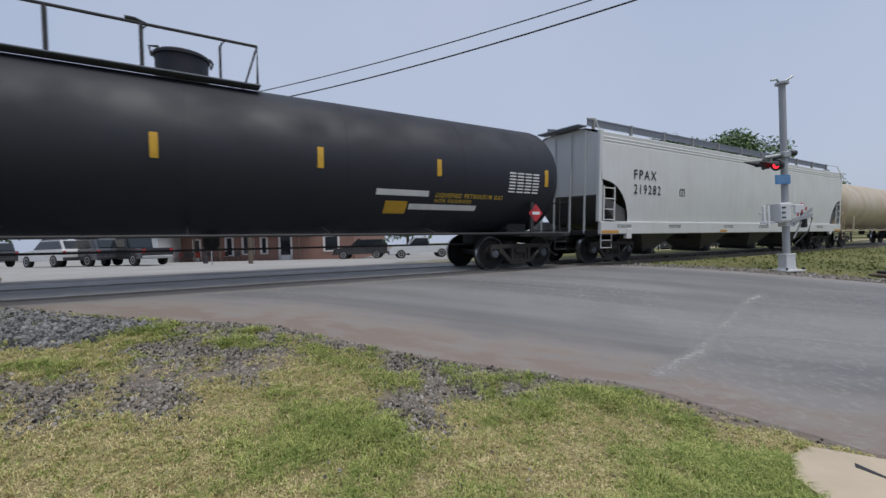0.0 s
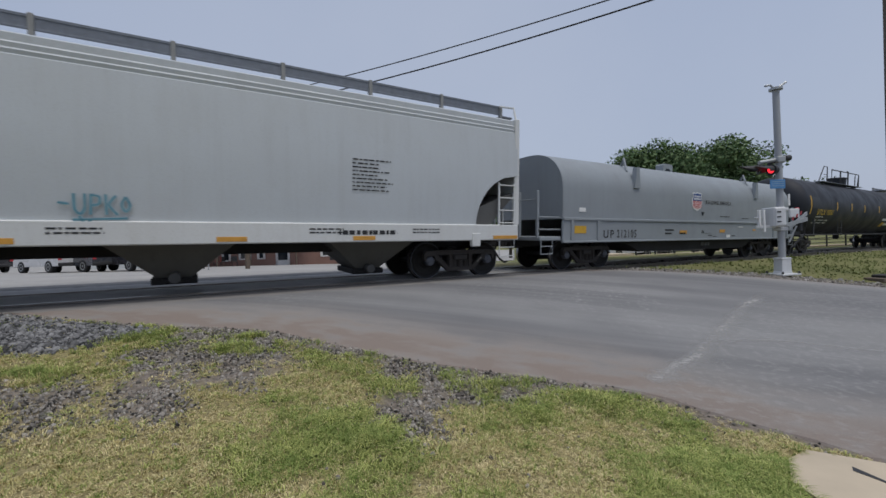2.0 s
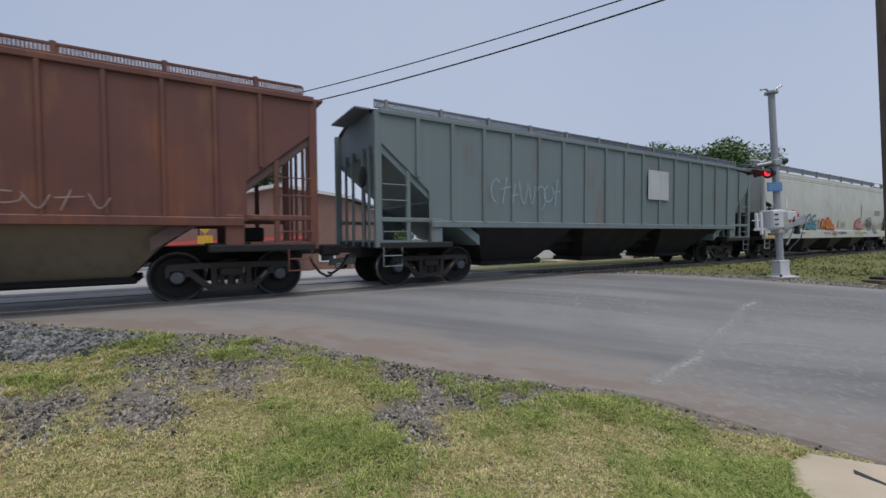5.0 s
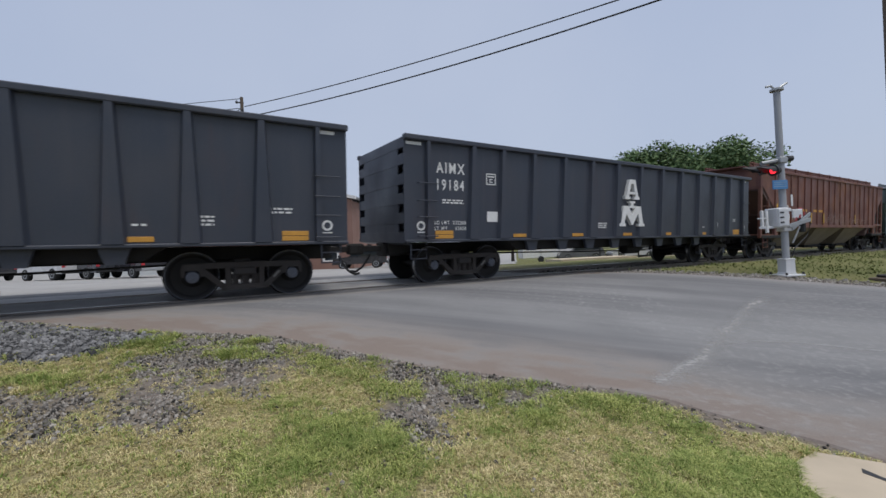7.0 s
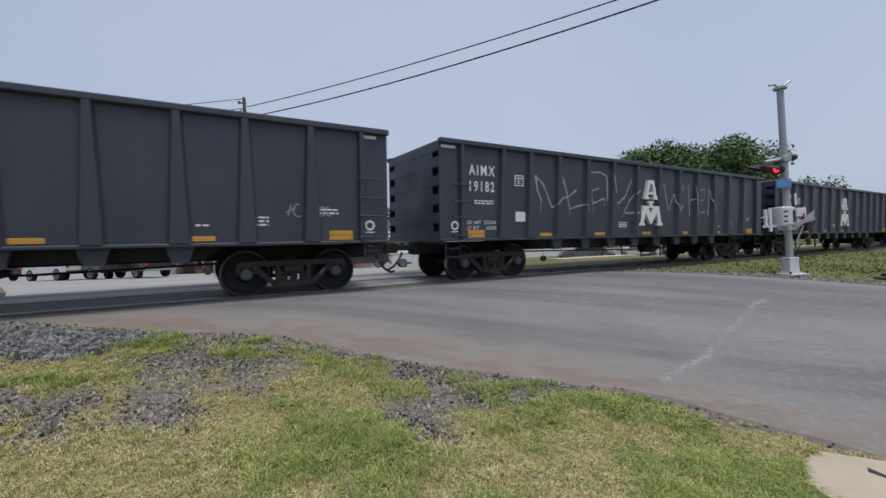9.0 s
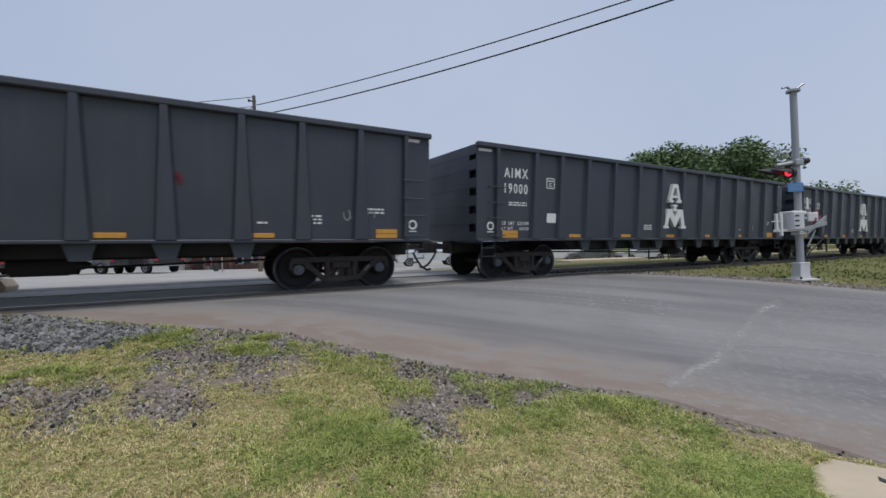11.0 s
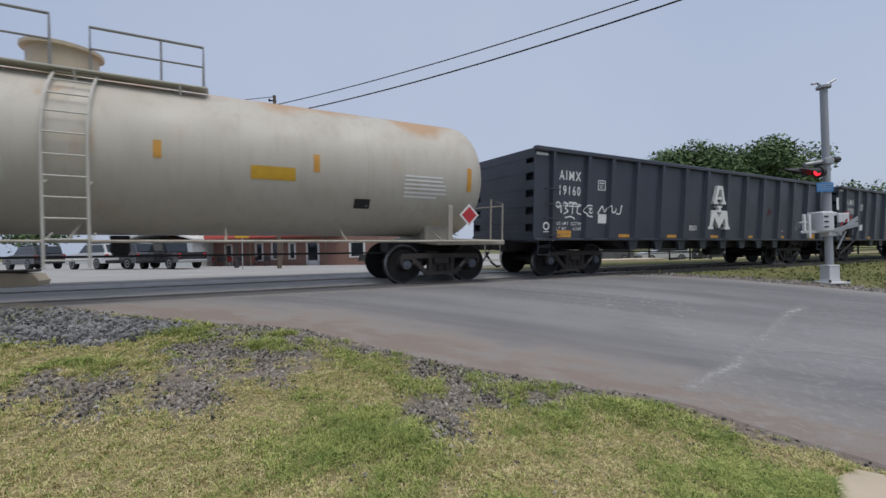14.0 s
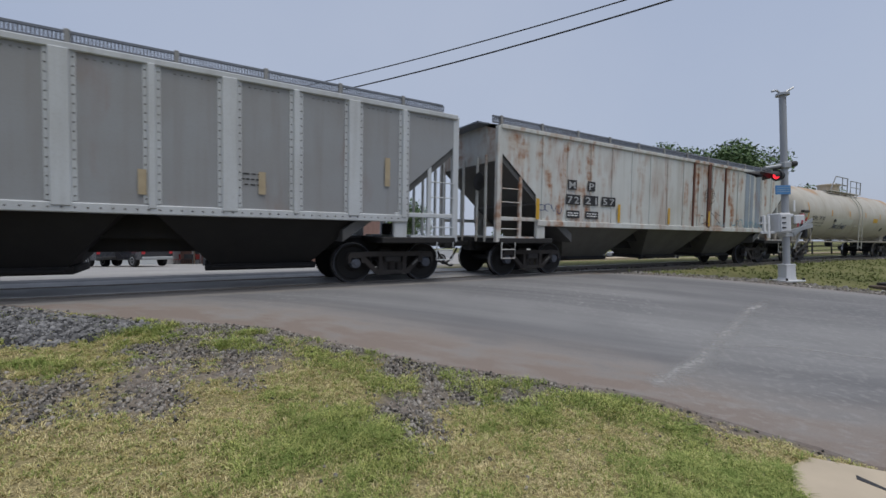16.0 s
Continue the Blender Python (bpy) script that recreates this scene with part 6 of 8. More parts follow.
for x0, w, z0, h in ((-6.80, 0.155, 1.52, 0.32), (0.72, 0.19, 1.46, 0.33)):
    marks = []
    for i, form in enumerate(([(0.1, 1), (0.12, 0.2), (0.5, 0), (0.8, 0.25), (0.8, 1)], [(0.15, 0), (0.2, 1), None, (0.15, 0.95), (0.8, 0.9), (0.75, 0.5), (0.2, 0.45)], [(0.15, 1), (0.2, 0), None, (0.85, 0.95), (0.25, 0.5), (0.95, 0)], [(0.5, 0.9), (0.15, 0.5), (0.5, 0.1), (0.85, 0.5), (0.5, 0.9)])):
        marks += [None if q is None else (x0 + (i + q[0]) * w, z0 + q[1] * h) for q in form] + [None]
    marks += [(x0, z0 - 0.08), (x0 + 3.6 * w, z0 - 0.05), None, (x0 + 0.4 * w, z0 - 0.02), (x0 + 0.9 * w, z0 - 0.2), (x0 + 1.1 * w, z0 - 0.08), None, (x0 - 0.2 * w, z0 + 0.5 * h), (x0 - 0.9 * w, z0 + 0.55 * h)]
    stroke(shqx, marks, 0.055, HSIDE, M_PALG, lift=0.006)
    stroke(shqx, marks, 0.026, HSIDE, M_BLUG)
stroke(shqx, [(-6.7, 1.5), (-6.5, 1.38), (-6.2, 1.44)], 0.04, HSIDE, M_PALG)
for x in (-9.0, -6.2, -2.5, 0.4, 4.3, 6.6):
    for k in range(2):
        smallprint(shqx, x, x + 0.7, 1.16 + 0.07 * k, lambda z: -1.565, M_BLK, int(x * 10), 0.03)
        smallprint(grafcar, x * 0.9, x * 0.9 + 0.9, 1.18 + 0.06 * k, lambda z: -1.565, M_BLK, int(x * 13), 0.028)
        smallprint(fpax, x, x + 0.7, 1.18 + 0.06 * k, lambda z: -1.565, M_BLK, int(x * 7), 0.03)
for car, x0 in ((shqx, -6.31), (grafcar, -8.0), (fpax, -5.6)):
    so = Solid()
    for a0, a1, b0, b1 in ((0, 0.3, 2.53, 2.55), (0, 0.3, 2.29, 2.31), (0, 0.02, 2.29, 2.55), (0.28, 0.3, 2.29, 2.55), (0.06, 0.24, 2.48, 2.5), (0.11, 0.19, 2.34, 2.36), (0.11, 0.13, 2.34, 2.43), (0.11, 0.19, 2.41, 2.43)):
        so.box(x0 + a0, x0 + a1, -1.562, -1.55, b0, b1)
    part("stencil_box", so, M_BLK, car)
mural(grafcar, -5.35, -3.35, 1.50, 2.08, HSIDE)
scrawl(grafcar, -3.3, -2.7, 1.78, 2.0, HSIDE, M_BLUG, 45, 4, 0.022)
scrawl(grafcar, -3.25, -2.75, 1.48, 1.75, HSIDE, M_PALG, 145, 4, 0.03)
word(grafcar, -2.62, -0.80, 1.50, 1.93, HSIDE, M_REDG, M_ORAG, 0.12)
word(grafcar, 2.74, 3.88, 1.50, 2.02, HSIDE, M_REDG, M_PNKG, 0.075, 3.6)
scrawl(grafcar, 3.98, 4.45, 1.6, 1.82, HSIDE, M_REDG, 46, 4, 0.03)
stroke(grafcar, [(4.1, 1.92), (4.2, 1.98), (4.3, 1.93), (4.2, 1.88), (4.1, 1.92)], 0.03, HSIDE, M_REDG)
for seed in (47, 147, 247):
    scrawl(grafcar, 4.62, 5.6, 1.45, 2.1, HSIDE, M_BLK, seed, 5, 0.028)
burst(grafcar, 5.1, 1.78, 0.62, 0.42, HSIDE, 71)
for seed in (48, 148):
    scrawl(grafcar, 5.75, 6.45, 1.28, 1.78, lambda z: -1.575, M_BLK, seed, 4, 0.024)
burst(grafcar, 6.1, 1.52, 0.42, 0.34, lambda z: -1.576, 72)
scrawl(grafcar, 6.85, 7.4, 1.5, 1.95, HSIDE, M_YLWG, 49, 4, 0.022)
scrawl(grafcar, 6.85, 7.4, 1.45, 1.9, HSIDE, M_YLWG, 149, 5, 0.02)
scrawl(grafcar, 7.75, 8.5, 2.2, 2.9, HSIDE, M_PALG, 53, 4, 0.025)
for seed, x0, x1, z0, z1 in ((50, -8.3, -7.5, 1.6, 1.9), (54, -7.4, -6.6, 1.75, 2.1), (55, -7.3, -6.7, 1.5, 1.75), (56, -6.5, -5.6, 1.55, 1.95)):
    scrawl(grafcar, x0, x1, z0, z1, HSIDE, M_PALG, seed, 5, 0.025)
scrawl(grafcar, -7.2, -6.5, 1.1, 1.33, lambda z: -1.57, M_PALG, 52, 4, 0.025)
scrawl(grafcar, -5.7, -5.3, 1.1, 1.33, lambda z: -1.57, M_PALG, 57, 2, 0.025)
scrawl(grafcar, -1.1, 0.9, 1.12, 1.33, lambda z: -1.57, M_NAVY, 51, 10, 0.022)
smallprint(grafcar, -8.9, -7.55, 1.13, lambda z: -1.565, M_BLK, 77, 0.1)
smallprint(shqx, 4.9, 6.2, 1.13, lambda z: -1.565, M_BLK, 78, 0.09)
for x0, x1, z0, z1 in ((-0.9, -0.4, 1.05, 1.34), (2.55, 4.0, 1.08, 1.34)):
    scrawl(grafcar, x0, x1, z0, z1, lambda z: -1.568, M_YSTAIN, int(x0 * 10) + 300, 4, 0.12)
stroke(grafcar, [(3.66, 2.95), (3.68, 2.5), (3.70, 2.1)], 0.06, HSIDE, M_BLK)
stroke(grafcar, [(3.60, 2.15), (3.62, 1.7)], 0.07, HSIDE, M_ORAG)
for x in (-5.45, -2.95, -0.1, 2.6, 7.6):
    decal(grafcar, x - 0.06, x + 0.06, 1.46, 1.95, HSIDE, M_ORANGE, "reflector", "amber reflective strip")
for k in range(4):
    smallprint(grafcar, 6.1, 7.4, 2.35 + 0.08 * k, HSIDE, M_BLK, k, 0.03)
    smallprint(grafcar, 0.3, 1.0, 1.55 + 0.08 * k, HSIDE, M_BLK, k, 0.03)
lettering(grafcar, "NEW 9-89", -9.0, -7.9, 1.42, 1.54, HSIDE, M_BLK)

M_DIMR = plain("faint_red_overspray", (0.11, 0.025, 0.035), 0.7)
# white scrawl over the third gondola, tags on the last one
third, last = gond[2], gond[7]
SCRAWL = [(-5.0, 2.8), (-4.93, 2.4), (-4.78, 2.08), None, (-5.02, 2.77), (-4.7, 2.56), (-4.38, 1.89), (-4.0, 2.25), (-4.03, 2.85), None, (-3.97, 2.85), (-3.81, 2.43), (-3.69, 1.9), (-3.34, 2.0), (-2.99, 2.05), None, (-3.9, 2.2), (-3.65, 2.3), (-3.4, 2.47), None,
          (-2.8, 2.72), (-2.77, 2.4), (-2.7, 2.08), (-2.16, 2.27), None, (-2.77, 2.47), (-2.42, 2.56), None, (-2.85, 3.0), (-2.4, 3.05), (-2.05, 2.95), (-2.03, 2.2), None, (-1.82, 2.98), (-1.73, 2.5), (-1.52, 2.1), (-1.14, 2.4), (-0.85, 2.93), None, (-0.5, 2.6), (-0.88, 2.3), (-1.27, 1.82), (-0.46, 1.85), None,
          (0.9, 2.9), (1.2, 1.9), (1.5, 2.6), (1.8, 1.9), (2.1, 2.9), None, (2.4, 2.9), (2.5, 1.8), None, (2.45, 2.35), (2.85, 2.4), None, (2.85, 2.9), (2.88, 1.85), None, (3.5, 2.8), (3.1, 2.75), (3.15, 1.9), (3.55, 1.95), None, (3.15, 2.35), (3.45, 2.4), None, (3.75, 1.8), (3.8, 2.9), (4.25, 1.8), (4.3, 2.95)]
stroke(third, SCRAWL, 0.10, GSIDE, M_MIST, label="thin grey overspray", lift=0.005, ribbed=True)
stroke(third, SCRAWL, 0.036, GSIDE, M_FADE, label="white sprayed scrawl with drips", ribbed=True)
drips = random.Random(8)
for q in SCRAWL:
    if q and drips.random() < 0.6:
        x = q[0] + drips.uniform(-0.05, 0.05)
        stroke(third, [(x, q[1]), (x, q[1] - drips.uniform(0.08, 0.3))], 0.016, GSIDE, M_FADE, ribbed=True)
stroke(third, [(-2.0, 2.15), (-1.2, 2.05), (-0.4, 2.3)], 0.025, GSIDE, M_DIMR, ribbed=True)
stroke(last, [(-7.12, 2.02), (-7.22, 2.08), (-7.3, 2.0), (-7.2, 1.92), (-7.1, 2.02), (-7.1, 1.78), None, (-7.0, 2.08), (-6.85, 2.04), (-6.96, 1.92), (-6.83, 1.84), (-7.0, 1.76), None, (-6.82, 2.08), (-6.54, 2.07), None, (-6.68, 2.07), (-6.69, 1.76), None, (-6.36, 2.02), (-6.5, 1.98), (-6.52, 1.8), (-6.36, 1.76), None,
              (-6.1, 2.02), (-6.24, 2.0), (-6.3, 1.86), (-6.2, 1.72), (-6.02, 1.70), (-5.92, 1.84), (-5.98, 1.98), (-6.1, 2.02), None, (-6.18, 1.92), (-6.06, 1.94), (-6.16, 1.82), (-6.04, 1.80), None, (-6.95, 1.66), (-6.75, 1.70), (-6.6, 1.64)], 0.04, GSIDE, M_WHT, label="white sprayed tag", ribbed=True)
stroke(last, [(-5.72, 1.80), (-5.55, 2.04), (-5.45, 1.84), (-5.28, 2.06), (-5.24, 1.84), (-5.12, 1.86), (-5.06, 2.04), None, (-5.06, 2.02), (-4.98, 1.82), (-4.80, 1.82), (-4.74, 2.08)], 0.04, GSIDE, M_WHT, label="white sprayed tag", ribbed=True)
scrawl(gond[6], 5.7, 6.1, 1.5, 1.95, GSIDE, M_FADE, 61, 3, 0.025)
scrawl(gond[5], 6.0, 6.7, 1.45, 1.75, GSIDE, M_FADE, 62, 4, 0.02)
scrawl(gond[7], 5.3, 6.0, 1.5, 1.85, GSIDE, M_FADE, 63, 4, 0.025)
scrawl(gond[3], 5.9, 6.8, 1.55, 1.85, GSIDE, M_FADE, 64, 6, 0.02)
for g, x in ((gond[6], 3.1), (gond[5], 3.0), (gond[7], 3.4)):
    stroke(g, [(x, 2.0), (x + 0.12, 2.3), (x + 0.2, 2.05), (x + 0.05, 2.2)], 0.1, GSIDE, M_DIMR, label="faint red sprayed smear")

# blue tag and boxes on the cream tank
stroke(dowx, [(-3.36, 1.75), (-3.34, 2.0), None, (-3.37, 1.99), (-3.2, 1.97), (-3.22, 1.87), (-3.34, 1.86), None, (-3.28, 1.86), (-3.16, 1.75), None, (-3.12, 1.75), (-3.02, 2.0), (-2.93, 1.75), None, (-3.08, 1.84), (-2.95, 1.85), None,
              (-2.86, 1.75), (-2.85, 1.98), None, (-2.76, 2.0), (-2.77, 1.76), (-2.6, 1.77)], 0.045, TD, M_NAVY, label="navy sprayed lettering")
stroke(dowx, [(-2.5, 1.72), (-2.48, 2.05), None, (-2.3, 2.06), (-2.46, 1.88), (-2.26, 1.73), None, (-2.19, 1.75), (-2.18, 1.95), None, (-2.1, 1.74), (-2.08, 1.95), (-1.98, 1.76), (-1.96, 1.98), None,
              (-1.76, 1.93), (-1.88, 1.9), (-1.9, 1.76), (-1.78, 1.74), (-1.76, 1.84), (-1.83, 1.84), None, (-1.7, 1.86), (-1.66, 1.74), (-1.54, 1.74), (-1.5, 1.88), None, (-1.66, 1.92), (-1.64, 1.98), None, (-1.56, 1.92), (-1.54, 1.98)], 0.045, TD, M_NAVY, label="navy sprayed lettering")
stroke(dowx, [(-3.48, 1.72), (-3.46, 1.74)], 0.05, TD, M_NAVY)
decal(dowx, -3.3, -0.75, 1.95, 2.3, TD, M_PATCH, "paint_patch", "slightly paler painted-out patch", 5, 0.003)
decal(dowx, -7.3, -6.45, 1.45, 2.12, TD, M_PATCH, "paint_patch", "slightly paler painted-out patch", 5, 0.003)
for cx, R0 in ((-3.55, TD),):
    so = Solid()
    for a0, a1, b0, b1 in ((0, 0.26, 2.33, 2.35), (0, 0.26, 2.09, 2.11), (0, 0.02, 2.09, 2.35), (0.24, 0.26, 2.09, 2.35), (0.08, 0.18, 2.15, 2.28)):
        so.box(cx + a0, cx + a1, TD(2.2) - 0.012, TD(2.2) + 0.03, b0, b1)
    part("stencil_box", so, M_BLK, dowx)
for s, xx in ((-1, 0), (1, 7.35)):
    if s > 0:
        pl = Solid().prism([(xx, 1.38), (xx + 0.26, 1.64), (xx, 1.90), (xx - 0.26, 1.64)], -1.535, -1.52)
        pl2 = part("placard", pl, M_WHT, dowx, "diamond hazard placard with red edge")
        part("placard_face", Solid().prism([(xx, 1.44), (xx + 0.2, 1.64), (xx, 1.84), (xx - 0.2, 1.64)], -1.54, -1.534), M_REDP, pl2)
part("placard", Solid().prism([(8.15, 1.32), (8.40, 1.57), (8.15, 1.82), (7.90, 1.57)], -1.50, -1.488), M_REDP, utlx, "red diamond hazard placard")
part("placard_line", Solid().box(8.02, 8.28, -1.507, -1.499, 1.53, 1.61), M_WHT, utlx)
part("jacket_band", Solid().box(-7.9, -7.2, -1.52, -1.40, 2.46, 2.56, 0.01), M_TRUCK, dowx, "rusty bracket on the tank end")
for x in (-7.85,):
    part("jacket_strap", Solid().box(x, x + 0.04, -1.47, -1.30, 1.2, 2.46, 0.005), M_TANKF, dowx)

M_FADED = plain("faded_white_stencil", (0.42, 0.43, 0.43), 0.7, var=0.5, scale=9)
# rusty hopper: black number panels with pale figures
for s, x0, x1, z0, z1 in (("M", -5.90, -5.52, 2.48, 2.76), ("P", -5.05, -4.72, 2.49, 2.77), ("72", -5.95, -5.36, 2.05, 2.34), ("21", -5.2, -4.58, 2.06, 2.35), ("57", -4.42, -3.76, 2.07, 2.35), ("", -5.92, -5.38, 1.66, 1.88), ("", -5.12, -4.56, 1.66, 1.88), ("", 6.0, 6.35, 1.62, 2.1)):
    decal(rusty, x0, x1, z0, z1, lambda z: -1.502, M_BLK, "number_panel", "black painted panel", 1)
    if s:
        lettering(rusty, s, x0 + 0.06, x1 - 0.06, z0 + 0.04, z1 - 0.05, lambda z: -1.505, M_FADED)
    else:
        smallprint(rusty, x0 + 0.05, x1 - 0.05, z0 + 0.06, lambda z: -1.505, M_WHT, 3)
        smallprint(rusty, x0 + 0.05, x1 - 0.05, z0 + 0.13, lambda z: -1.505, M_WHT, 4)
M_RUSTB = paint("brown_rusted_post", (0.13, 0.05, 0.03), (0.06, 0.03, 0.02), 0.8, 0.75, 0.7)
M_BLUEPANEL = paint("blue_grey_panel_paint", (0.27, 0.32, 0.37), (0.16, 0.14, 0.12), 0.7, 0.6, 0.7, rust=0.2)
part("replaced_post", Solid().box(1.62, 1.82, -1.52, -1.475, 1.5, 3.95, 0.01), M_RUSTB, rusty, "rust-brown side post")
part("replaced_post", Solid().box(0.62, 0.72, -1.512, -1.475, 1.5, 3.9, 0.008), M_RUSTB, rusty)
part("replaced_post", Solid().box(2.86, 2.96, -1.512, -1.475, 1.5, 3.9, 0.008), M_RUSTB, rusty)
decal(rusty, 4.55, 5.25, 1.58, 3.86, RSIDE, M_BLUEPANEL, "replaced_panel", "blue-grey repainted panel", 2, 0.004)
decal(rusty, 5.45, 6.0, 1.58, 3.86, RSIDE, M_BLUEPANEL, "replaced_panel", "blue-grey repainted panel", 2, 0.004)
for x in (-7.05, -3.6, -0.9, 1.72, 6.7):
    decal(rusty, x - 0.06, x + 0.06, 1.58, 2.15, lambda z: -1.523, M_YEL, "reflector", "yellow reflective strip", 1)
stroke(rusty, [(1.72 + 0.36 * math.cos(0.45 * k), 2.72 + 0.3 * math.sin(0.45 * k)) for k in range(14)], 0.025, lambda z: -1.525, M_BLK, label="black sprayed circle with bars")
for z in (2.66, 2.74, 2.82):
    stroke(rusty, [(1.42, z), (1.62, z - 0.01), None, (1.84, z), (2.04, z + 0.01)], 0.022, lambda z: -1.525, M_BLK)
stroke(rusty, [(1.05, 1.7), (1.1, 1.98), (1.3, 1.95), None, (1.15, 1.65), (1.5, 1.72), (1.7, 1.68), None, (1.85, 2.1), (2.1, 1.95), (2.35, 1.78), (2.5, 1.7), None, (2.1, 2.15), (2.3, 2.05), (2.5, 2.0)], 0.022, lambda z: -1.525, M_BLK)
scrawl(rusty, 2.2, 2.9, 1.58, 1.8, lambda z: -1.525, M_PALG, 85, 4, 0.03)
scrawl(rusty, 3.4, 6.0, 1.58, 1.9, lambda z: -1.525, M_BLUG, 83, 9, 0.025)
scrawl(rusty, -7.0, -6.1, 1.75, 2.05, lambda z: -1.51, M_NAVY, 84, 4, 0.02)

M_DUSTP = plain("dusty_pink_spray_paint", (0.36, 0.27, 0.25), 0.7, var=0.5, scale=6)
# red hopper
decal(redhop, -6.83, -6.70, 1.60, 2.5, lambda z: -1.50, M_YEL, "reflector", "yellow reflective strip", 1)
for x in (-3.0, -1.4, 3.2):
    decal(redhop, x - 0.05, x + 0.05, 1.65, 2.15, lambda z: -1.525, M_YEL, "reflector", "yellow reflective strip", 1)
scrawl(redhop, -1.6, 1.6, 1.6, 2.2, lambda z: -1.525, M_DUSTP, 91, 9, 0.018)
scrawl(redhop, -1.4, 1.7, 1.55, 2.1, lambda z: -1.526, M_DUSTP, 94, 11, 0.014)
scrawl(redhop, 2.0, 5.0, 1.62, 1.95, lambda z: -1.525, M_DUSTP, 92, 8, 0.02)
for x in (-3.9, -2.6, -1.9):
    part("stencil_patch", Solid().box(x, x + 0.5, -1.481, -1.47, 2.2, 2.32), M_ORANGE, redhop)
decal(green, 1.2, 2.4, 2.4, 3.4, lambda z: -1.525, M_POSTW, "paint_patch", "pale painted-out patch", 1)
scrawl(green, -5.5, -3.0, 1.9, 2.7, lambda z: -1.525, M_PALG, 93, 8, 0.025)

M_RIVHEAD = plain("dark_rivet_heads", (0.10, 0.095, 0.09), 0.7)
# flanges and rivets on the riveted hopper
riv = Solid()


def rivet(x, y, z, r=0.02):
    riv.add([(x - r, y, z - r), (x + r, y, z - r), (x + r, y, z + r), (x - r, y, z + r), (x, y - 0.016, z)], [(0, 1, 4), (1, 2, 4), (2, 3, 4), (3, 0, 4)])


for i in range(13):
    x = 6.9 - 1.16 * i
    z0 = 1.58 if abs(x) < 7.0 else 2.4
    fl = (0.125, 0.195)[i % 2]
    part("post_flange", Solid().box(x - fl, x + fl, -1.486, -1.474, z0, 3.88, 0.003), M_POSTW, riveted)
    for k in range(16):
        z = z0 + 0.08 + 0.142 * k
        if z < 3.84:
            for dx in (-fl + 0.033, fl - 0.033):
                rivet(x + dx, -1.487, z, 0.013)
    for k in range(6):
        rivet(x + 0.33 + 0.1 * k, -1.476, 3.8, 0.011)
for k in range(88):
    rivet(-6.9 + 0.157 * k, -1.521, 1.48, 0.014)
rv = part("rivets", riv, M_RIVHEAD, riveted)
rv["kind"] = "stuff"
M_FAINTO = plain("bleached_amber_strip", (0.42, 0.34, 0.22), 0.6)
for x, z0, z1 in ((2.12, 1.73, 2.15), (3.96, 1.84, 2.26), (6.5, 2.17, 2.79)):
    decal(riveted, x - 0.06, x + 0.06, z0, z1, lambda z: -1.495, M_FAINTO, "reflector", "faded amber reflective strip", 1)
smallprint(riveted, -4.0, -3.2, 1.9, RSIDE, M_WHT, 5)
for x, z in ((3.3, 2.2), (3.3, 2.1), (3.3, 2.0), (-1.6, 1.9), (-1.6, 1.8)):
    smallprint(riveted, x, x + 0.7, z, RSIDE, M_BLK, 9, 0.025)

# ---- crossing equipment ----


def lathe_between(so, a, b, r0, r1=None, n=14):
    so.tube([a, b], r0, n, r1)
    return so


def signal_head(parent, at, axis, lit, r=0.19, hood_len=0.5):
    """A round flasher: black background disc, lens and a long hood, facing along axis."""
    ax = Vector(axis).normalized()
    rot = ax.to_track_quat("Z", "Y").to_matrix().to_4x4()
    m = Matrix.Translation(at) @ rot
    k = r / 0.16
    head = part("flasher", Solid().lathe([(-0.16, 0.05), (-0.14, 0.13), (-0.02, 0.14), (-0.01, r), (0.01, r), (0.012, 0.13)], "z", 24), M_DARK, parent, "black round flasher head with hood", True, at=m)
    part("lens", Solid().lathe([(0.012, 0.095 * k), (0.03, 0.088 * k), (0.045, 0.05 * k), (0.05, 0.01)], "z", 20), M_LAMP if lit else M_LENS, head, "lit red lens" if lit else "unlit red lens", True)
    rows, k2 = [], k
    for i in range(5):
        row = []
        for k in range(15):
            t = math.pi * (-0.12 + 1.24 * k / 14)
            ln = hood_len * (0.35 + 0.65 * math.sin(max(0, min(math.pi, t))))
            row.append((0.125 * k2 * math.cos(t), 0.125 * k2 * math.sin(t), ln * i / 4))
        rows.append(row)
    hood = Solid().grid(rows)
    up = Matrix.Rotation(0, 4, "Z")
    part("hood", hood, M_DARK, head, at=up)
    return head


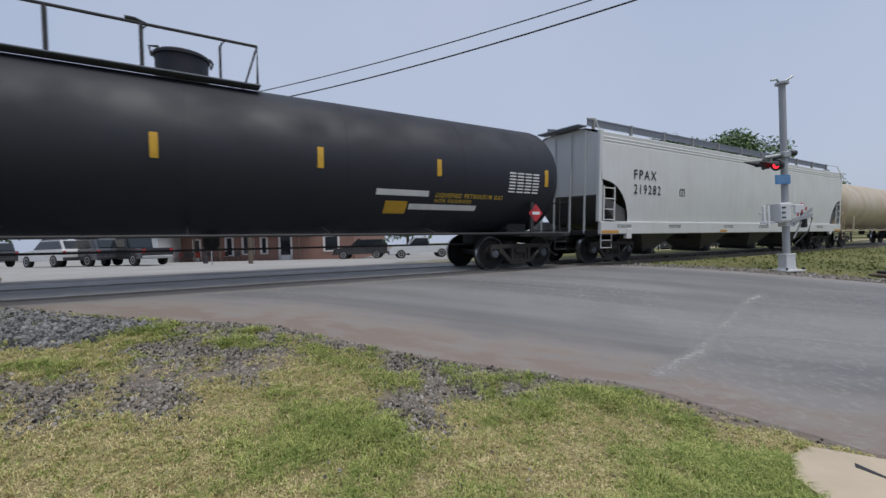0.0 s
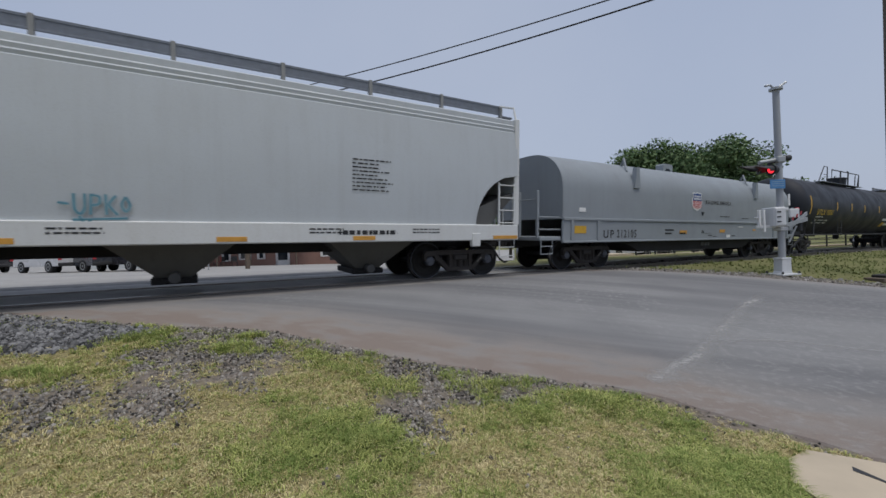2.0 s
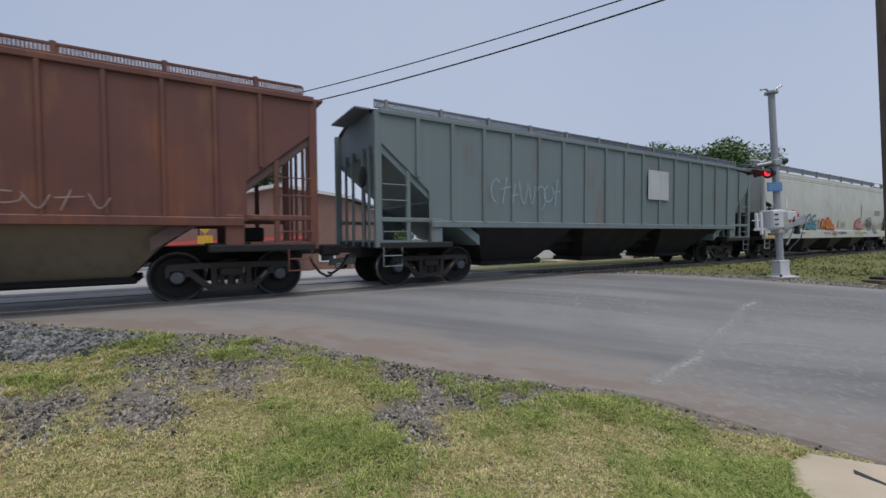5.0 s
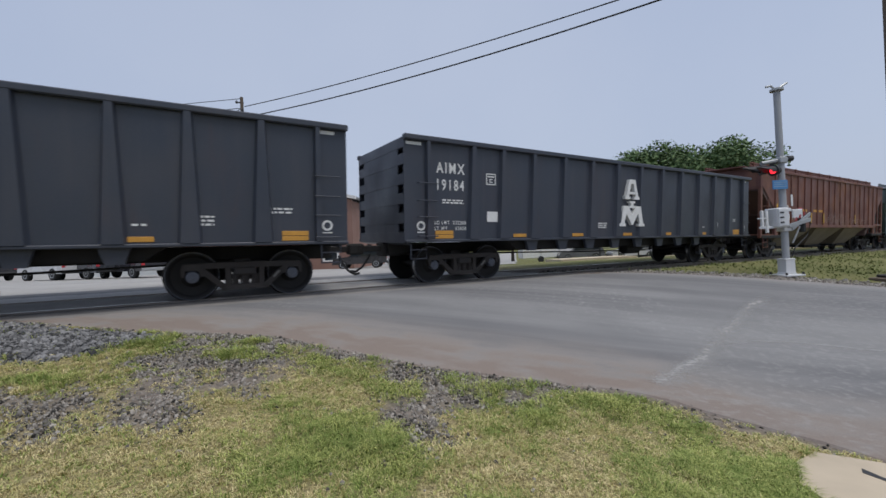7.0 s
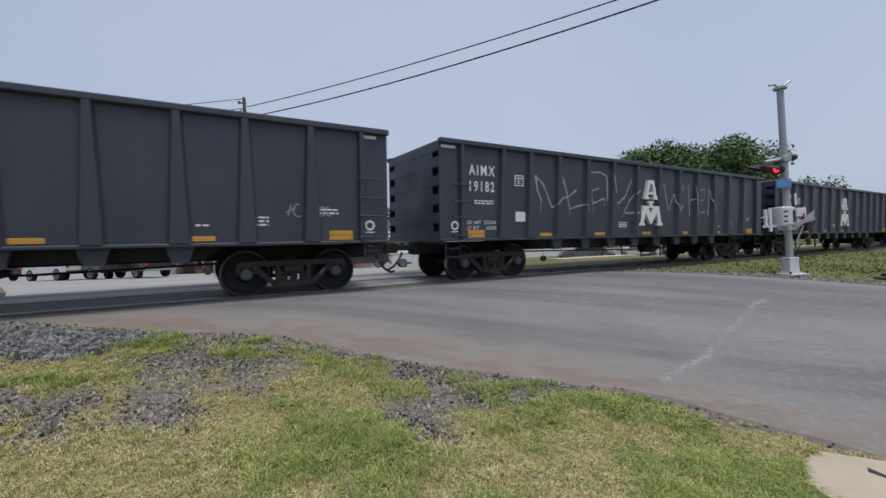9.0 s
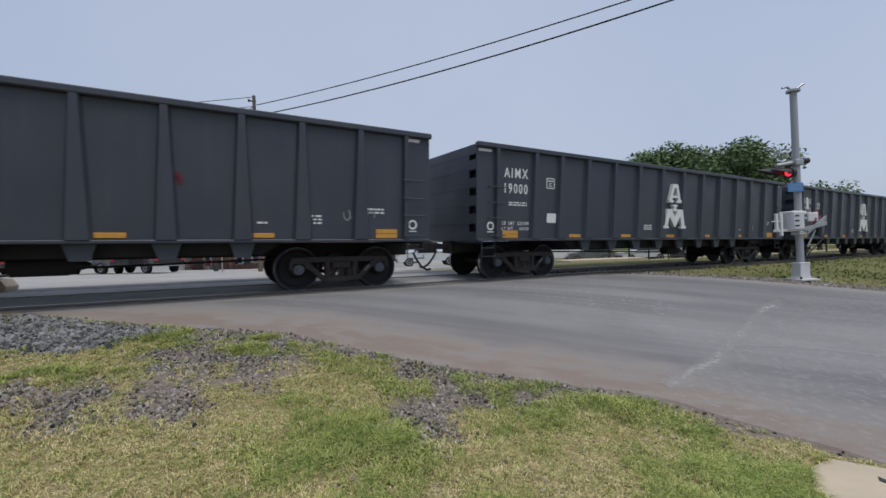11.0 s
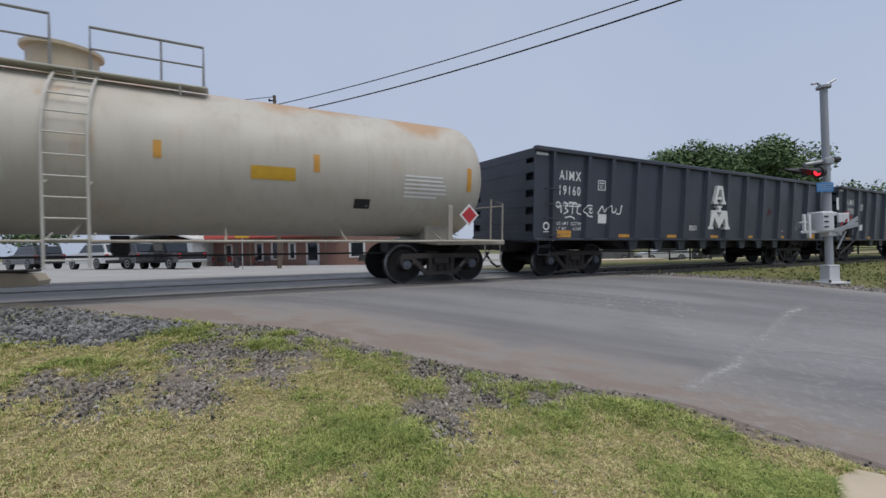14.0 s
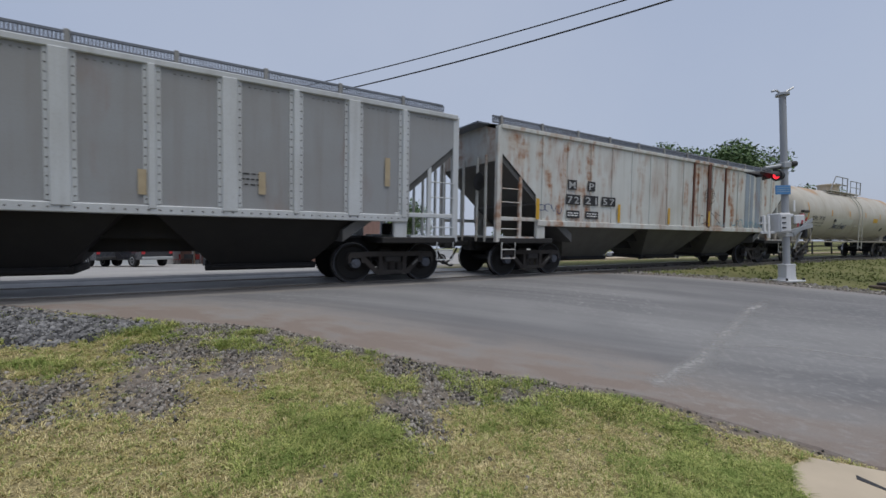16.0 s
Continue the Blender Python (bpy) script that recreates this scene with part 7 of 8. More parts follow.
def crossing_mast():
    x, y = 14.81, 5.30
    g = ground_z(x, y) + 0.02
    m = thing("crossing_signal_mast", "silver crossing signal mast with red flashers and gate mechanism", "crossing signal", pose(x, y, g, 0, -0.4, -25))
    part("base_plate", Solid().box(-0.30, 0.30, -0.30, 0.30, 0, 0.05, 0.01), M_MASTW, m)
    part("junction_base", Solid().prism([(-0.19, 0.05), (0.19, 0.05), (0.15, 0.12), (0.14, 0.48), (-0.14, 0.48), (-0.15, 0.12)], -0.14, 0.14).box(-0.16, 0.16, -0.15, 0.15, 0.46, 0.51, 0.01), M_MASTW, m, "silver cast junction-box base")
    for a in (-0.29, 0.29):
        for b in (-0.29, 0.29):
            part("anchor_bolt", Solid().lathe([(0.05, 0.03), (0.1, 0.03), (0.12, 0.02)], "z", 6, (a * 0.9, b * 0.9, 0)), M_DARK, m)
    part("mast", Solid().lathe([(0.5, 0.092), (5.42, 0.086)], "z", 24), M_SILVER, m, smooth=True)
    part("pinnacle", Solid().lathe([(5.40, 0.17), (5.46, 0.17), (5.50, 0.06)], "z", 20), M_GALV, m)
    for s in (-1, 1):
        part("top_prong", Solid().tube([(s * 0.05, 0, 5.45), (s * 0.18, 0, 5.55), (s * 0.34, 0, 5.58 + 0.06 * s)], 0.03, 8), M_GALV, m)
    part("crossarm", Solid().tube([(-0.62, 0, 3.30), (0.26, 0, 3.42)], 0.055, 12).box(-0.12, 0.12, -0.13, 0.13, 3.28, 3.46, 0.02), M_GALV, m)
    part("crossarm_cap", Solid().lathe([(0.2, 0.075), (0.36, 0.085), (0.38, 0.06)], "x", 14, (0, 0, 3.42)), M_DARK, m, smooth=True)
    signal_head(m, (-0.38, -0.14, 3.06), (-0.98, -0.16, -0.05), True, 0.16, 0.6)
    signal_head(m, (-0.46, 0.2, 3.14), (-0.9, 0.4, 0.0), False, 0.16, 0.5)
    part("lamp_bracket", Solid().tube([(-0.05, 0, 3.34), (-0.3, 0.03, 3.26), (-0.36, 0.0, 3.1)], 0.035, 8), M_DARK, m)
    sign = part("location_sign", Solid().box(-0.42, 0.06, -0.135, -0.115, 2.52, 2.78, 0.006), M_BLUEP, m, "blue emergency notification sign")
    for z in (2.72, 2.66, 2.60):
        part("sign_line", Solid().box(-0.38, 0.02, -0.14, -0.134, z - 0.008, z + 0.006), M_PALG, sign)
    gate = part("gate_mechanism", Solid().box(-0.44, -0.06, -0.26, 0.2, 1.42, 1.98, 0.03), M_MASTW, m, "silver gate mechanism case")
    part("case_door", Solid().box(-0.42, -0.10, -0.28, -0.255, 1.46, 1.94, 0.01), M_MASTW, gate)
    for z in (1.56, 1.7, 1.84):
        part("case_latch", Solid().box(-0.39, -0.27, -0.30, -0.28, z - 0.02, z + 0.02, 0.005), M_DARK, gate)
    for z in (1.86, 1.30):
        part("mast_clamp", Solid().box(-0.14, 0.14, -0.14, 0.14, z, z + 0.1, 0.02), M_MASTW, m)
    for x0 in (-0.80, -0.66):
        part("arm_support", Solid().box(x0, x0 + 0.07, -0.12, -0.04, 1.28 if x0 > -0.7 else 1.45, 1.92, 0.012), M_WHT, m, "white gate-arm support plate")
    part("support_bar", Solid().box(-0.86, 0.0, -0.1, -0.05, 1.40, 1.47, 0.01), M_MASTW, m)
    part("support_bar", Solid().box(-0.9, -0.6, -0.1, -0.05, 1.68, 1.72, 0.008), M_MASTW, m)
    part("counterweight", Solid().box(0.5, 0.62, -0.1, 0.06, 1.25, 1.7, 0.03), M_DARK, m)
    part("counterweight_arm", Solid().box(0.12, 0.5, -0.06, 0.0, 1.42, 1.52, 0.02), M_DARK, m)
    part("gate_arm_stub", Solid().prism([(0.1, 1.30), (0.7, 1.72), (0.7, 1.82), (0.1, 1.42)], -0.16, -0.12), M_GALV, m)
    part("gate_lamp", Solid().lathe([(0.30, 0.02), (0.32, 0.06), (0.38, 0.06), (0.40, 0.02)], "x", 14, (0.1, -0.08, 1.90)), M_DULLRED, m, "red gate lamp")
    part("conversion_bracket", Solid().box(0.1, 0.42, -0.2, -0.14, 1.66, 1.92, 0.02), M_MASTW, m)
    for k in range(3):
        x0 = 0.14 + 0.13 * k
        part("red_stripe", Solid().prism([(x0, 1.58 + 0.08 * k), (x0 + 0.05, 1.58 + 0.08 * k), (x0 + 0.08, 1.68 + 0.08 * k), (x0 + 0.03, 1.68 + 0.08 * k)], -0.215, -0.205), M_DULLRED, m)
    part("torsion_arm", Solid().prism([(-0.02, 1.4), (0.66, 1.55), (0.66, 1.66), (-0.02, 1.5)], -0.2, -0.15), M_GALV, m)
    part("warning_tag", Solid().box(0.14, 0.2, -0.13, -0.11, 2.02, 2.35, 0.005), M_WHT, m)
    part("strut", Solid().tube([(0.35, -0.14, 1.42), (0.12, -0.12, 0.95)], 0.025, 6), M_GALV, m)
    part("cable", Solid().tube([(0.6, -0.1, 1.75), (0.72, -0.12, 1.5), (0.62, -0.1, 1.15), (0.2, -0.1, 0.8), (0.1, -0.1, 0.56)], 0.018, 6), M_DARK, m)
    return m


M_MASTW = paint("white_gate_case_paint", (0.62, 0.63, 0.64), (0.3, 0.28, 0.25), 0.5, 0.5, 0.4)
M_DULLRED = plain("faded_red_enamel", (0.36, 0.05, 0.06), 0.55)
crossing_mast()


def cantilever():
    """The far signal on a long truss arm over the road."""
    y, zb = 20.6, 6.25
    g = ground_z(-13.5, y)
    c = thing("cantilever_signal", "silver cantilever truss carrying red crossing flashers", "crossing signal", pose(-13.5, y, 0))
    part("mast", Solid().lathe([(g - 0.05, 0.2), (8.4, 0.17)], "z", 18), M_SILVER, c, smooth=True)
    L = 10.6
    for s in (0.0,):
        part("bottom_chord", Solid().tube([(0, s, zb + 0.25), (L, s, zb)], 0.045, 8), M_GALV, c)
        part("top_chord", Solid().tube([(0, s, zb + 2.1), (L - 0.2, s, zb + 0.62)], 0.045, 8), M_GALV, c)
        n = 5
        for i in range(n + 1):
            x = L * i / n
            z0, z1 = zb + 0.25 - 0.25 * i / n, zb + 2.1 - 1.48 * i / n
            part("truss_post", Solid().tube([(x, s, z0), (x, s, z1)], 0.03, 6), M_GALV, c)
            if i < n:
                x2 = L * (i + 1) / n
                part("truss_brace", Solid().tube([(x, s, z1), (x2, s, zb + 0.25 - 0.25 * (i + 1) / n)], 0.024, 6), M_GALV, c)
    part("light_bar", Solid().tube([(L - 0.9, -0.35, zb + 0.3), (L + 1.2, -0.35, zb + 0.2)], 0.05, 8), M_GALV, c)
    for x, ax, lit in ((L - 0.05, (0.25, -1, -0.1), False), (L + 0.72, (0.05, -1, -0.1), True), (L - 0.35, (-0.1, 1, -0.1), False), (L + 0.45, (-0.1, 1, -0.1), False)):
        signal_head(c, (x, -0.4 if ax[1] < 0 else 0.05, zb + 0.22 - 0.2 * (x > L) if ax[1] < 0 else zb + 0.08), ax, lit, 0.28, 0.35)
    return c


cantilever()

# ---- poles and wires ----
M_WOOD = plain("weathered_pole_wood", (0.13, 0.10, 0.075), 0.85, var=0.35, scale=2)


def utility_pole(x, y, top, r, label, bits):
    g = ground_z(x, y)
    p = thing("utility_pole", label, "utility pole", pose(x, y, g - 0.03, 0, -0.3, 0))
    h = top - g
    part("pole", Solid().lathe([(0, r * 1.15), (h * 0.5, r), (h, r * 0.8), (h + 0.02, r * 0.5)], "z", 18), M_WOOD, p, smooth=True)
    for z, ln, ang in bits:
        part("insulator_bracket", Solid().box(-ln, ln * 0.4, -0.04, 0.04, h - z - 0.04, h - z + 0.04, 0.01).lathe([(-0.08, 0.05), (0.0, 0.07), (0.1, 0.05)], "z", 10, (-ln, 0, h - z)), M_DARK, p, at=pose(0, 0, 0, 0, 0, ang))
    return p


utility_pole(2.96, 28.84, 11.0, 0.12, "weathered wooden utility pole with spliced cables", ((0.35, 0.3, 0), (1.3, 0.35, 180), (0.9, 0.2, 90)))
utility_pole(18.665, 3.735, 9.6, 0.19, "grey wooden utility pole with dark brackets", ((2.9, 0.3, 30), (4.2, 0.42, 30), (4.3, 0.3, 60), (5.6, 0.3, 30)))
utility_pole(25.4, -9.2, 11.6, 0.16, "weathered wooden utility pole behind the viewer", ((0.4, 0.3, 0), (1.4, 0.3, 0)))


def cable(a, b, sag, r, label):
    pts = []
    for i in range(25):
        t = i / 24
        pts.append((a[0] + (b[0] - a[0]) * t, a[1] + (b[1] - a[1]) * t, a[2] + (b[2] - a[2]) * t - 4 * sag * t * (1 - t)))
    ob = new("overhead_cable", Solid().tube(pts, r, 6).mesh("overhead_cable", M_HOSE, True))
    return tagged(ob, label, "cable", "overhead cables")


cable((3.05, 28.75, 10.38), (25.4, -9.0, 11.38), 0.97, 0.026, "thin black overhead cable sagging across the road")
cable((3.1, 28.7, 9.71), (25.4, -9.3, 11.42), 1.2, 0.032, "thick black overhead cable sagging across the road")
cable((2.9, 28.85, 10.9), (-19.2, 44.6, 10.9), 0.12, 0.02, "thin overhead cable running off to the side street")
cable((2.9, 28.85, 10.3), (-19.2, 44.0, 9.9), 0.15, 0.02, "thin overhead cable running off to the side street")
cable((2.9, 28.9, 10.3), (-15.4, 69.6, 8.2), 0.3, 0.026, "overhead cable running back along the street")
cable((2.9, 28.9, 9.75), (-15.0, 69.4, 7.6), 0.3, 0.026, "overhead cable running back along the street")

# ---- far side ----
M_BRICK = paint("pinkish_brick", (0.27, 0.155, 0.12), (0.12, 0.08, 0.06), 0.5, 0.85, 0.4)
M_STUCCO = paint("pale_stucco", (0.55, 0.57, 0.56), (0.35, 0.34, 0.32), 0.4, 0.85, 0.4)
M_TRIM = plain("white_trim", (0.72, 0.71, 0.68), 0.7)
M_ROOF = plain("grey_roofing", (0.2, 0.2, 0.2), 0.85)
M_AWN = plain("red_awning", (0.33, 0.05, 0.04), 0.75)
M_TANWALL = paint("tan_plaster", (0.42, 0.33, 0.23), (0.25, 0.18, 0.12), 0.4, 0.85, 0.4)


def lot():
    so = Solid()
    rows = []
    ys = [12.7 + 0.8 * i for i in range(70)] + [71 + 4.0 * i for i in range(28)]
    for y in ys:
        right = (13.4 - y * UY) / UX + (0.86 * y - (13.4 - y * UY) / UX) * sm(12.5, 18, y) + 0.5 * wob(y, 3, 0.4)
        rows.append([(-90 + (right + 90) * (1 - (1 - k / 40) ** 2), y + 0.25 * wob(k, y, 0.6), ground_z(-90 + (right + 90) * (1 - (1 - k / 40) ** 2), y) + 0.016 + 0.05 * sm(45, 60, y)) for k in range(41)])
    so.grid(rows)
    m, nt, b = base_material("dusty_concrete_lot")
    c = mix(nt, ramp(nt, add_noise(nt, 0.35, detail=6), 0.3, 0.7), (0.40, 0.385, 0.36), (0.30, 0.29, 0.275))
    c = mix(nt, scaled(nt, ramp(nt, add_noise(nt, 6, detail=6), 0.45, 0.75), 0.3), c, (0.2, 0.19, 0.18))
    nt.links.new(c, b.inputs["Base Color"])
    b.inputs["Roughness"].default_value = 0.9
    bump(nt, b, add_noise(nt, 60, detail=3), 0.3, 0.005)
    ob = new("pavement", so.mesh("pavement", m, True))
    tagged(ob, "pale dusty concrete lot beyond the tracks", "pavement", kind="structure")


lot()


def shop():
    """A long brick shop front under a low-pitched roof, doors and windows along it."""
    ax, ay, bx, by = -6.0, 52.7, 13.0, 38.5
    L = math.hypot(bx - ax, by - ay)
    g = ground_z(4, 45) - 0.1
    b = thing("brick_shop", "pinkish brick shop with white-framed windows and low roof", "building", pose(ax, ay, g, 0, 0, math.degrees(math.atan2(by - ay, bx - ax))))
    top = lambda s: 6.0 + 2.2 * min(1, s / 0.72) - 1.6 * max(0, (s - 0.72) / 0.28)
    holes = [(0.52, 0.575, 0.7, 2.6, 0), (0.68, 0.74, 0.05, 2.5, 1), (0.445, 0.485, 0.6, 2.5, 0), (0.87, 0.94, 0.75, 2.3, 0), (0.30, 0.34, 0.05, 2.4, 1), (0.14, 0.2, 0.7, 2.4, 0), (0.60, 0.635, 0.7, 2.4, 0)]
    xs = sorted({0, 0.72, 1, *[h[0] for h in holes], *[h[1] for h in holes]})
    def panel(*pts):
        part("wall", Solid().prism(list(pts), 0, 0.3), M_BRICK, b)

    for a, c in zip(xs, xs[1:]):
        h = [q for q in holes if q[0] <= a and q[1] >= c]
        if h:
            panel((a * L, 0), (c * L, 0), (c * L, h[0][2]), (a * L, h[0][2]))
            panel((a * L, h[0][3]), (c * L, h[0][3]), (c * L, top(c)), (a * L, top(a)))
        else:
            panel((a * L, 0), (c * L, 0), (c * L, top(c)), (a * L, top(a)))
    for box in ((0, 0.3, 0.3, 11.7, 0, 6.0), (L - 0.3, L, 0.3, 11.7, 0, 6.5), (0, L, 11.7, 12, 0, 6)):
        part("wall", Solid().box(*box), M_BRICK, b)
    part("roof", Solid().prism([(-0.5, top(0) + 0.0), (0.72 * L, top(0.72) + 0.02), (L + 0.5, top(1) + 0.02), (L + 0.5, top(1) + 0.22), (0.72 * L, top(0.72) + 0.24), (-0.5, top(0) + 0.22)], 0.0, 12.3), M_ROOF, b)
    part("fascia", Solid().prism([(-0.5, top(0) - 0.05), (0.72 * L, top(0.72) - 0.03), (L + 0.5, top(1) - 0.03), (L + 0.5, top(1) + 0.26), (0.72 * L, top(0.72) + 0.28), (-0.5, top(0) + 0.26)], -0.45, -0.003), M_TRIM, b, "white roof fascia")
    for a, c, z0, z1, door in holes:
        fr = Solid().box(a * L, a * L + 0.2, -0.05, 0.2, z0, z1).box(c * L - 0.2, c * L, -0.05, 0.2, z0, z1).box(a * L, c * L, -0.05, 0.2, z1 - 0.12, z1).box(a * L, c * L, -0.05, 0.2, z0, z0 + (0.5 if door else 0.12))
        w = part("door" if door else "window", fr, M_TRIM, b, "white-framed glazed opening")
        part("pane", Solid().box(a * L + 0.2, c * L - 0.2, 0.06, 0.09, z0 + 0.12, z1 - 0.12), M_GLASS, w)
    for s in (0.25, 0.36, 0.47, 0.61, 0.8):
        part("porch_post", Solid().box(s * L - 0.06, s * L + 0.06, -1.7, -1.58, 0, 2.9, 0.02), M_WOOD, b)
    part("porch_roof", Solid().prism([(-1.9, 2.85), (0.0, 3.3), (0.0, 3.42), (-1.9, 2.97)], 0.22 * L, 0.84 * L, "yz"), M_AWN, b, "dull red porch roof")
    return b


shop()


def porch_clutter():
    rng = random.Random(5)
    for i in range(9):
        x, y = -1.6 + 0.62 * i + rng.uniform(-0.1, 0.1), 48.0 - 0.46 * i + rng.uniform(-0.4, 0.1)
        g = ground_z(x, y) + 0.016
        c = thing("patio_chair", "dark metal patio chair outside the shop", "chair", pose(x, y, g, 0, 0, rng.uniform(0, 360)), "patio chairs")
        part("seat", Solid().box(-0.24, 0.24, -0.24, 0.24, 0.43, 0.47, 0.015), M_DARK if i % 3 else M_AWN, c)
        part("backrest", Solid().box(-0.24, 0.24, 0.2, 0.24, 0.5, 0.95, 0.015), M_DARK if i % 3 else M_AWN, c)
        for a in (-0.21, 0.21):
            for q in (-0.21, 0.21):
                part("leg", Solid().tube([(a, q, 0), (a, q, 0.45)], 0.016, 6), M_DARK, c)


porch_clutter()


def white_building():
    g = ground_z(-6, 56) - 0.2
    b = thing("white_building", "pale stucco building with a stepped parapet", "building", pose(-9.1, 57.0, g, 0, 0, -31))
    steps = [(0, 6.9), (1.6, 6.9), (1.6, 7.9), (2.3, 7.9), (2.3, 9.1), (2.6, 9.5), (3.4, 9.5), (3.7, 9.1), (4.4, 9.1), (4.4, 8.5), (8.5, 8.5)]
    part("wall", Solid().prism([(0, 0)] + steps + [(8.5, 0)], 0, 9), M_STUCCO, b)
    for x, z in ((2.9, 6.6), (5.9, 6.4)):
        w = part("window", Solid().box(x - 0.08, x + 0.42, -0.06, 0.02, z - 0.6, z + 1.2), M_TRIM, b)
        part("pane", Solid().box(x, x + 0.34, -0.075, -0.055, z - 0.5, z + 1.1), M_GLASS, w)
    for x0, x1, z in ((0, 1.6, 6.9), (4.4, 8.5, 8.5), (2.3, 4.4, 9.1)):
        part("coping", Solid().box(x0 - 0.05, x1 + 0.05, -0.08, 0.4, z - 0.12, z + 0.06, 0.02), M_TRIM, b)
    s = thing("low_shed", "pale shed with a shallow gabled roof", "building", pose(-9.0, 50.0, ground_z(-8, 50) - 0.1, 0, 0, -31))
    part("wall", Solid().prism([(0, 0), (7, 0), (7, 2.6), (0, 2.6)], 0, 5), M_STUCCO, s)
    part("roof", Solid().prism([(-0.3, 2.6), (3.5, 3.7), (7.3, 2.6), (7.3, 2.75), (3.5, 3.88), (-0.3, 2.75)], -0.3, 5.3), M_TRIM, s)
    t = thing("tan_building", "tan plaster building with red trim", "building", pose(-2.6, 62.0, ground_z(0, 62) - 0.2, 0, 0, -31))
    part("wall", Solid().box(0, 14, 0, 8, 0, 7.6, 0.05), M_TANWALL, t)
    part("coping", Solid().box(-0.1, 14.1, -0.1, 8.1, 7.6, 7.8, 0.03), M_AWN, t)
    for i in range(4):
        w = part("window", Solid().box(1.5 + 3.2 * i, 2.9 + 3.2 * i, -0.06, 0.02, 4.2, 6.0), M_TRIM, t)
        part("pane", Solid().box(1.6 + 3.2 * i, 2.8 + 3.2 * i, -0.08, -0.055, 4.3, 5.9), M_GLASS, w)


white_building()


def vehicle(name, label, x, y, yaw, col, kind):
    m = paint("car_paint", col, (0.1, 0.09, 0.08), 0.2, 0.25, 0.1, coat=0.6)
    v = thing(name, label, "car", pose(x, y, ground_z(x, y) + 0.02, 0, 0, yaw), "parked vehicles")
    if kind == "pickup":
        low = [(-2.75, 0.45), (-2.75, 1.08), (-0.75, 1.08), (-0.7, 1.12), (1.0, 1.12), (2.45, 1.02), (2.72, 0.85), (2.75, 0.45)]
        cab = [(-0.75, 1.08), (-0.62, 1.78), (0.55, 1.80), (1.15, 1.12)]
        wx = (-1.75, 1.75)
    else:
        low = [(-2.4, 0.42), (-2.42, 1.0), (-2.3, 1.12), (0.9, 1.10), (2.2, 0.98), (2.4, 0.8), (2.42, 0.42)]
        cab = [(-2.28, 1.10), (-2.0, 1.70), (0.15, 1.72), (1.0, 1.10)]
        wx = (-1.45, 1.5)
    part("body", Solid().prism(low, -0.92, 0.92), m, v)
    c = part("cabin", Solid().prism(cab, -0.78, 0.78), m, v)
    inner = [(p[0] * 0.93, 1.14 + (p[1] - 1.1) * 0.82) for p in cab]
    for s in (-1, 1):
        part("side_window", Solid().prism(inner, min(s * 0.775, s * 0.795), max(s * 0.775, s * 0.795)), M_GLASS, c)
    for i, (p, q) in enumerate(((cab[0], cab[1]), (cab[2], cab[3]))):
        s = -1 if i == 0 else 1
        part("windscreen", Solid().add([(p[0] + s * 0.01, -0.68, p[1] + 0.08), (p[0] + s * 0.01, 0.68, p[1] + 0.08), (q[0] + s * 0.02, 0.68, q[1] - 0.06), (q[0] + s * 0.02, -0.68, q[1] - 0.06), (p[0] + s * 0.03, -0.68, p[1] + 0.08), (p[0] + s * 0.03, 0.68, p[1] + 0.08), (q[0] + s * 0.04, 0.68, q[1] - 0.06), (q[0] + s * 0.04, -0.68, q[1] - 0.06)], [(0, 1, 2, 3), (4, 5, 6, 7), (0, 1, 5, 4), (1, 2, 6, 5), (2, 3, 7, 6), (3, 0, 4, 7)]), M_GLASS, c)
    for x0 in wx:
        for s in (-1, 1):
            w = part("wheel", Solid().lathe([(s * 0.68, 0.2), (s * 0.68, 0.37), (s * 0.72, 0.39), (s * 0.9, 0.39), (s * 0.94, 0.36), (s * 0.94, 0.24)], "y", 22, (0, 0, 0)), M_TUBE, v, smooth=True, at=Matrix.Translation((x0, 0, 0.39)))
            part("rim", Solid().lathe([(s * 0.90, 0.25), (s * 0.945, 0.24), (s * 0.93, 0.08), (s * 0.95, 0.03)], "y", 18), M_GALV, w)
    e = low[0][0]
    f = low[-1][0]
    for s in (-1, 1):
        part("tail_light", Solid().box(e - 0.02, e + 0.05, s * 0.8 - 0.1, s * 0.8 + 0.1, 0.78, 1.02, 0.01), M_REDP, v)
        part("headlight", Solid().box(f - 0.08, f + 0.01, s * 0.72 - 0.15, s * 0.72 + 0.15, 0.68, 0.82, 0.02), M_WHT, v)
    part("bumper", Solid().box(e - 0.1, e + 0.1, -0.9, 0.9, 0.42, 0.62, 0.04), M_GALV if kind == "pickup" else M_DARK, v)
    part("bumper", Solid().box(f - 0.1, f + 0.06, -0.9, 0.9, 0.40, 0.6, 0.04), M_DARK, v)
    return v


vehicle("suv", "white SUV parked on the lot", -7.8, 36.2, 128, (0.6, 0.6, 0.6), "suv")
vehicle("suv", "dark grey SUV parked on the lot", -6.0, 35.2, 128, (0.05, 0.055, 0.065), "suv")
vehicle("pickup_truck", "black pickup truck parked on the lot", -3.5, 33.7, 122, (0.02, 0.02, 0.026), "pickup")
vehicle("suv", "black SUV parked on the lot", -13.0, 42.0, 128, (0.03, 0.03, 0.035), "suv")
vehicle("suv", "dark SUV parked near the shop", 13.0, 36.4, 150, (0.02, 0.02, 0.022), "suv")
vehicle("pickup_truck", "silver pickup truck parked on the lot", 16.9, 32.4, 160, (0.55, 0.56, 0.57), "pickup")

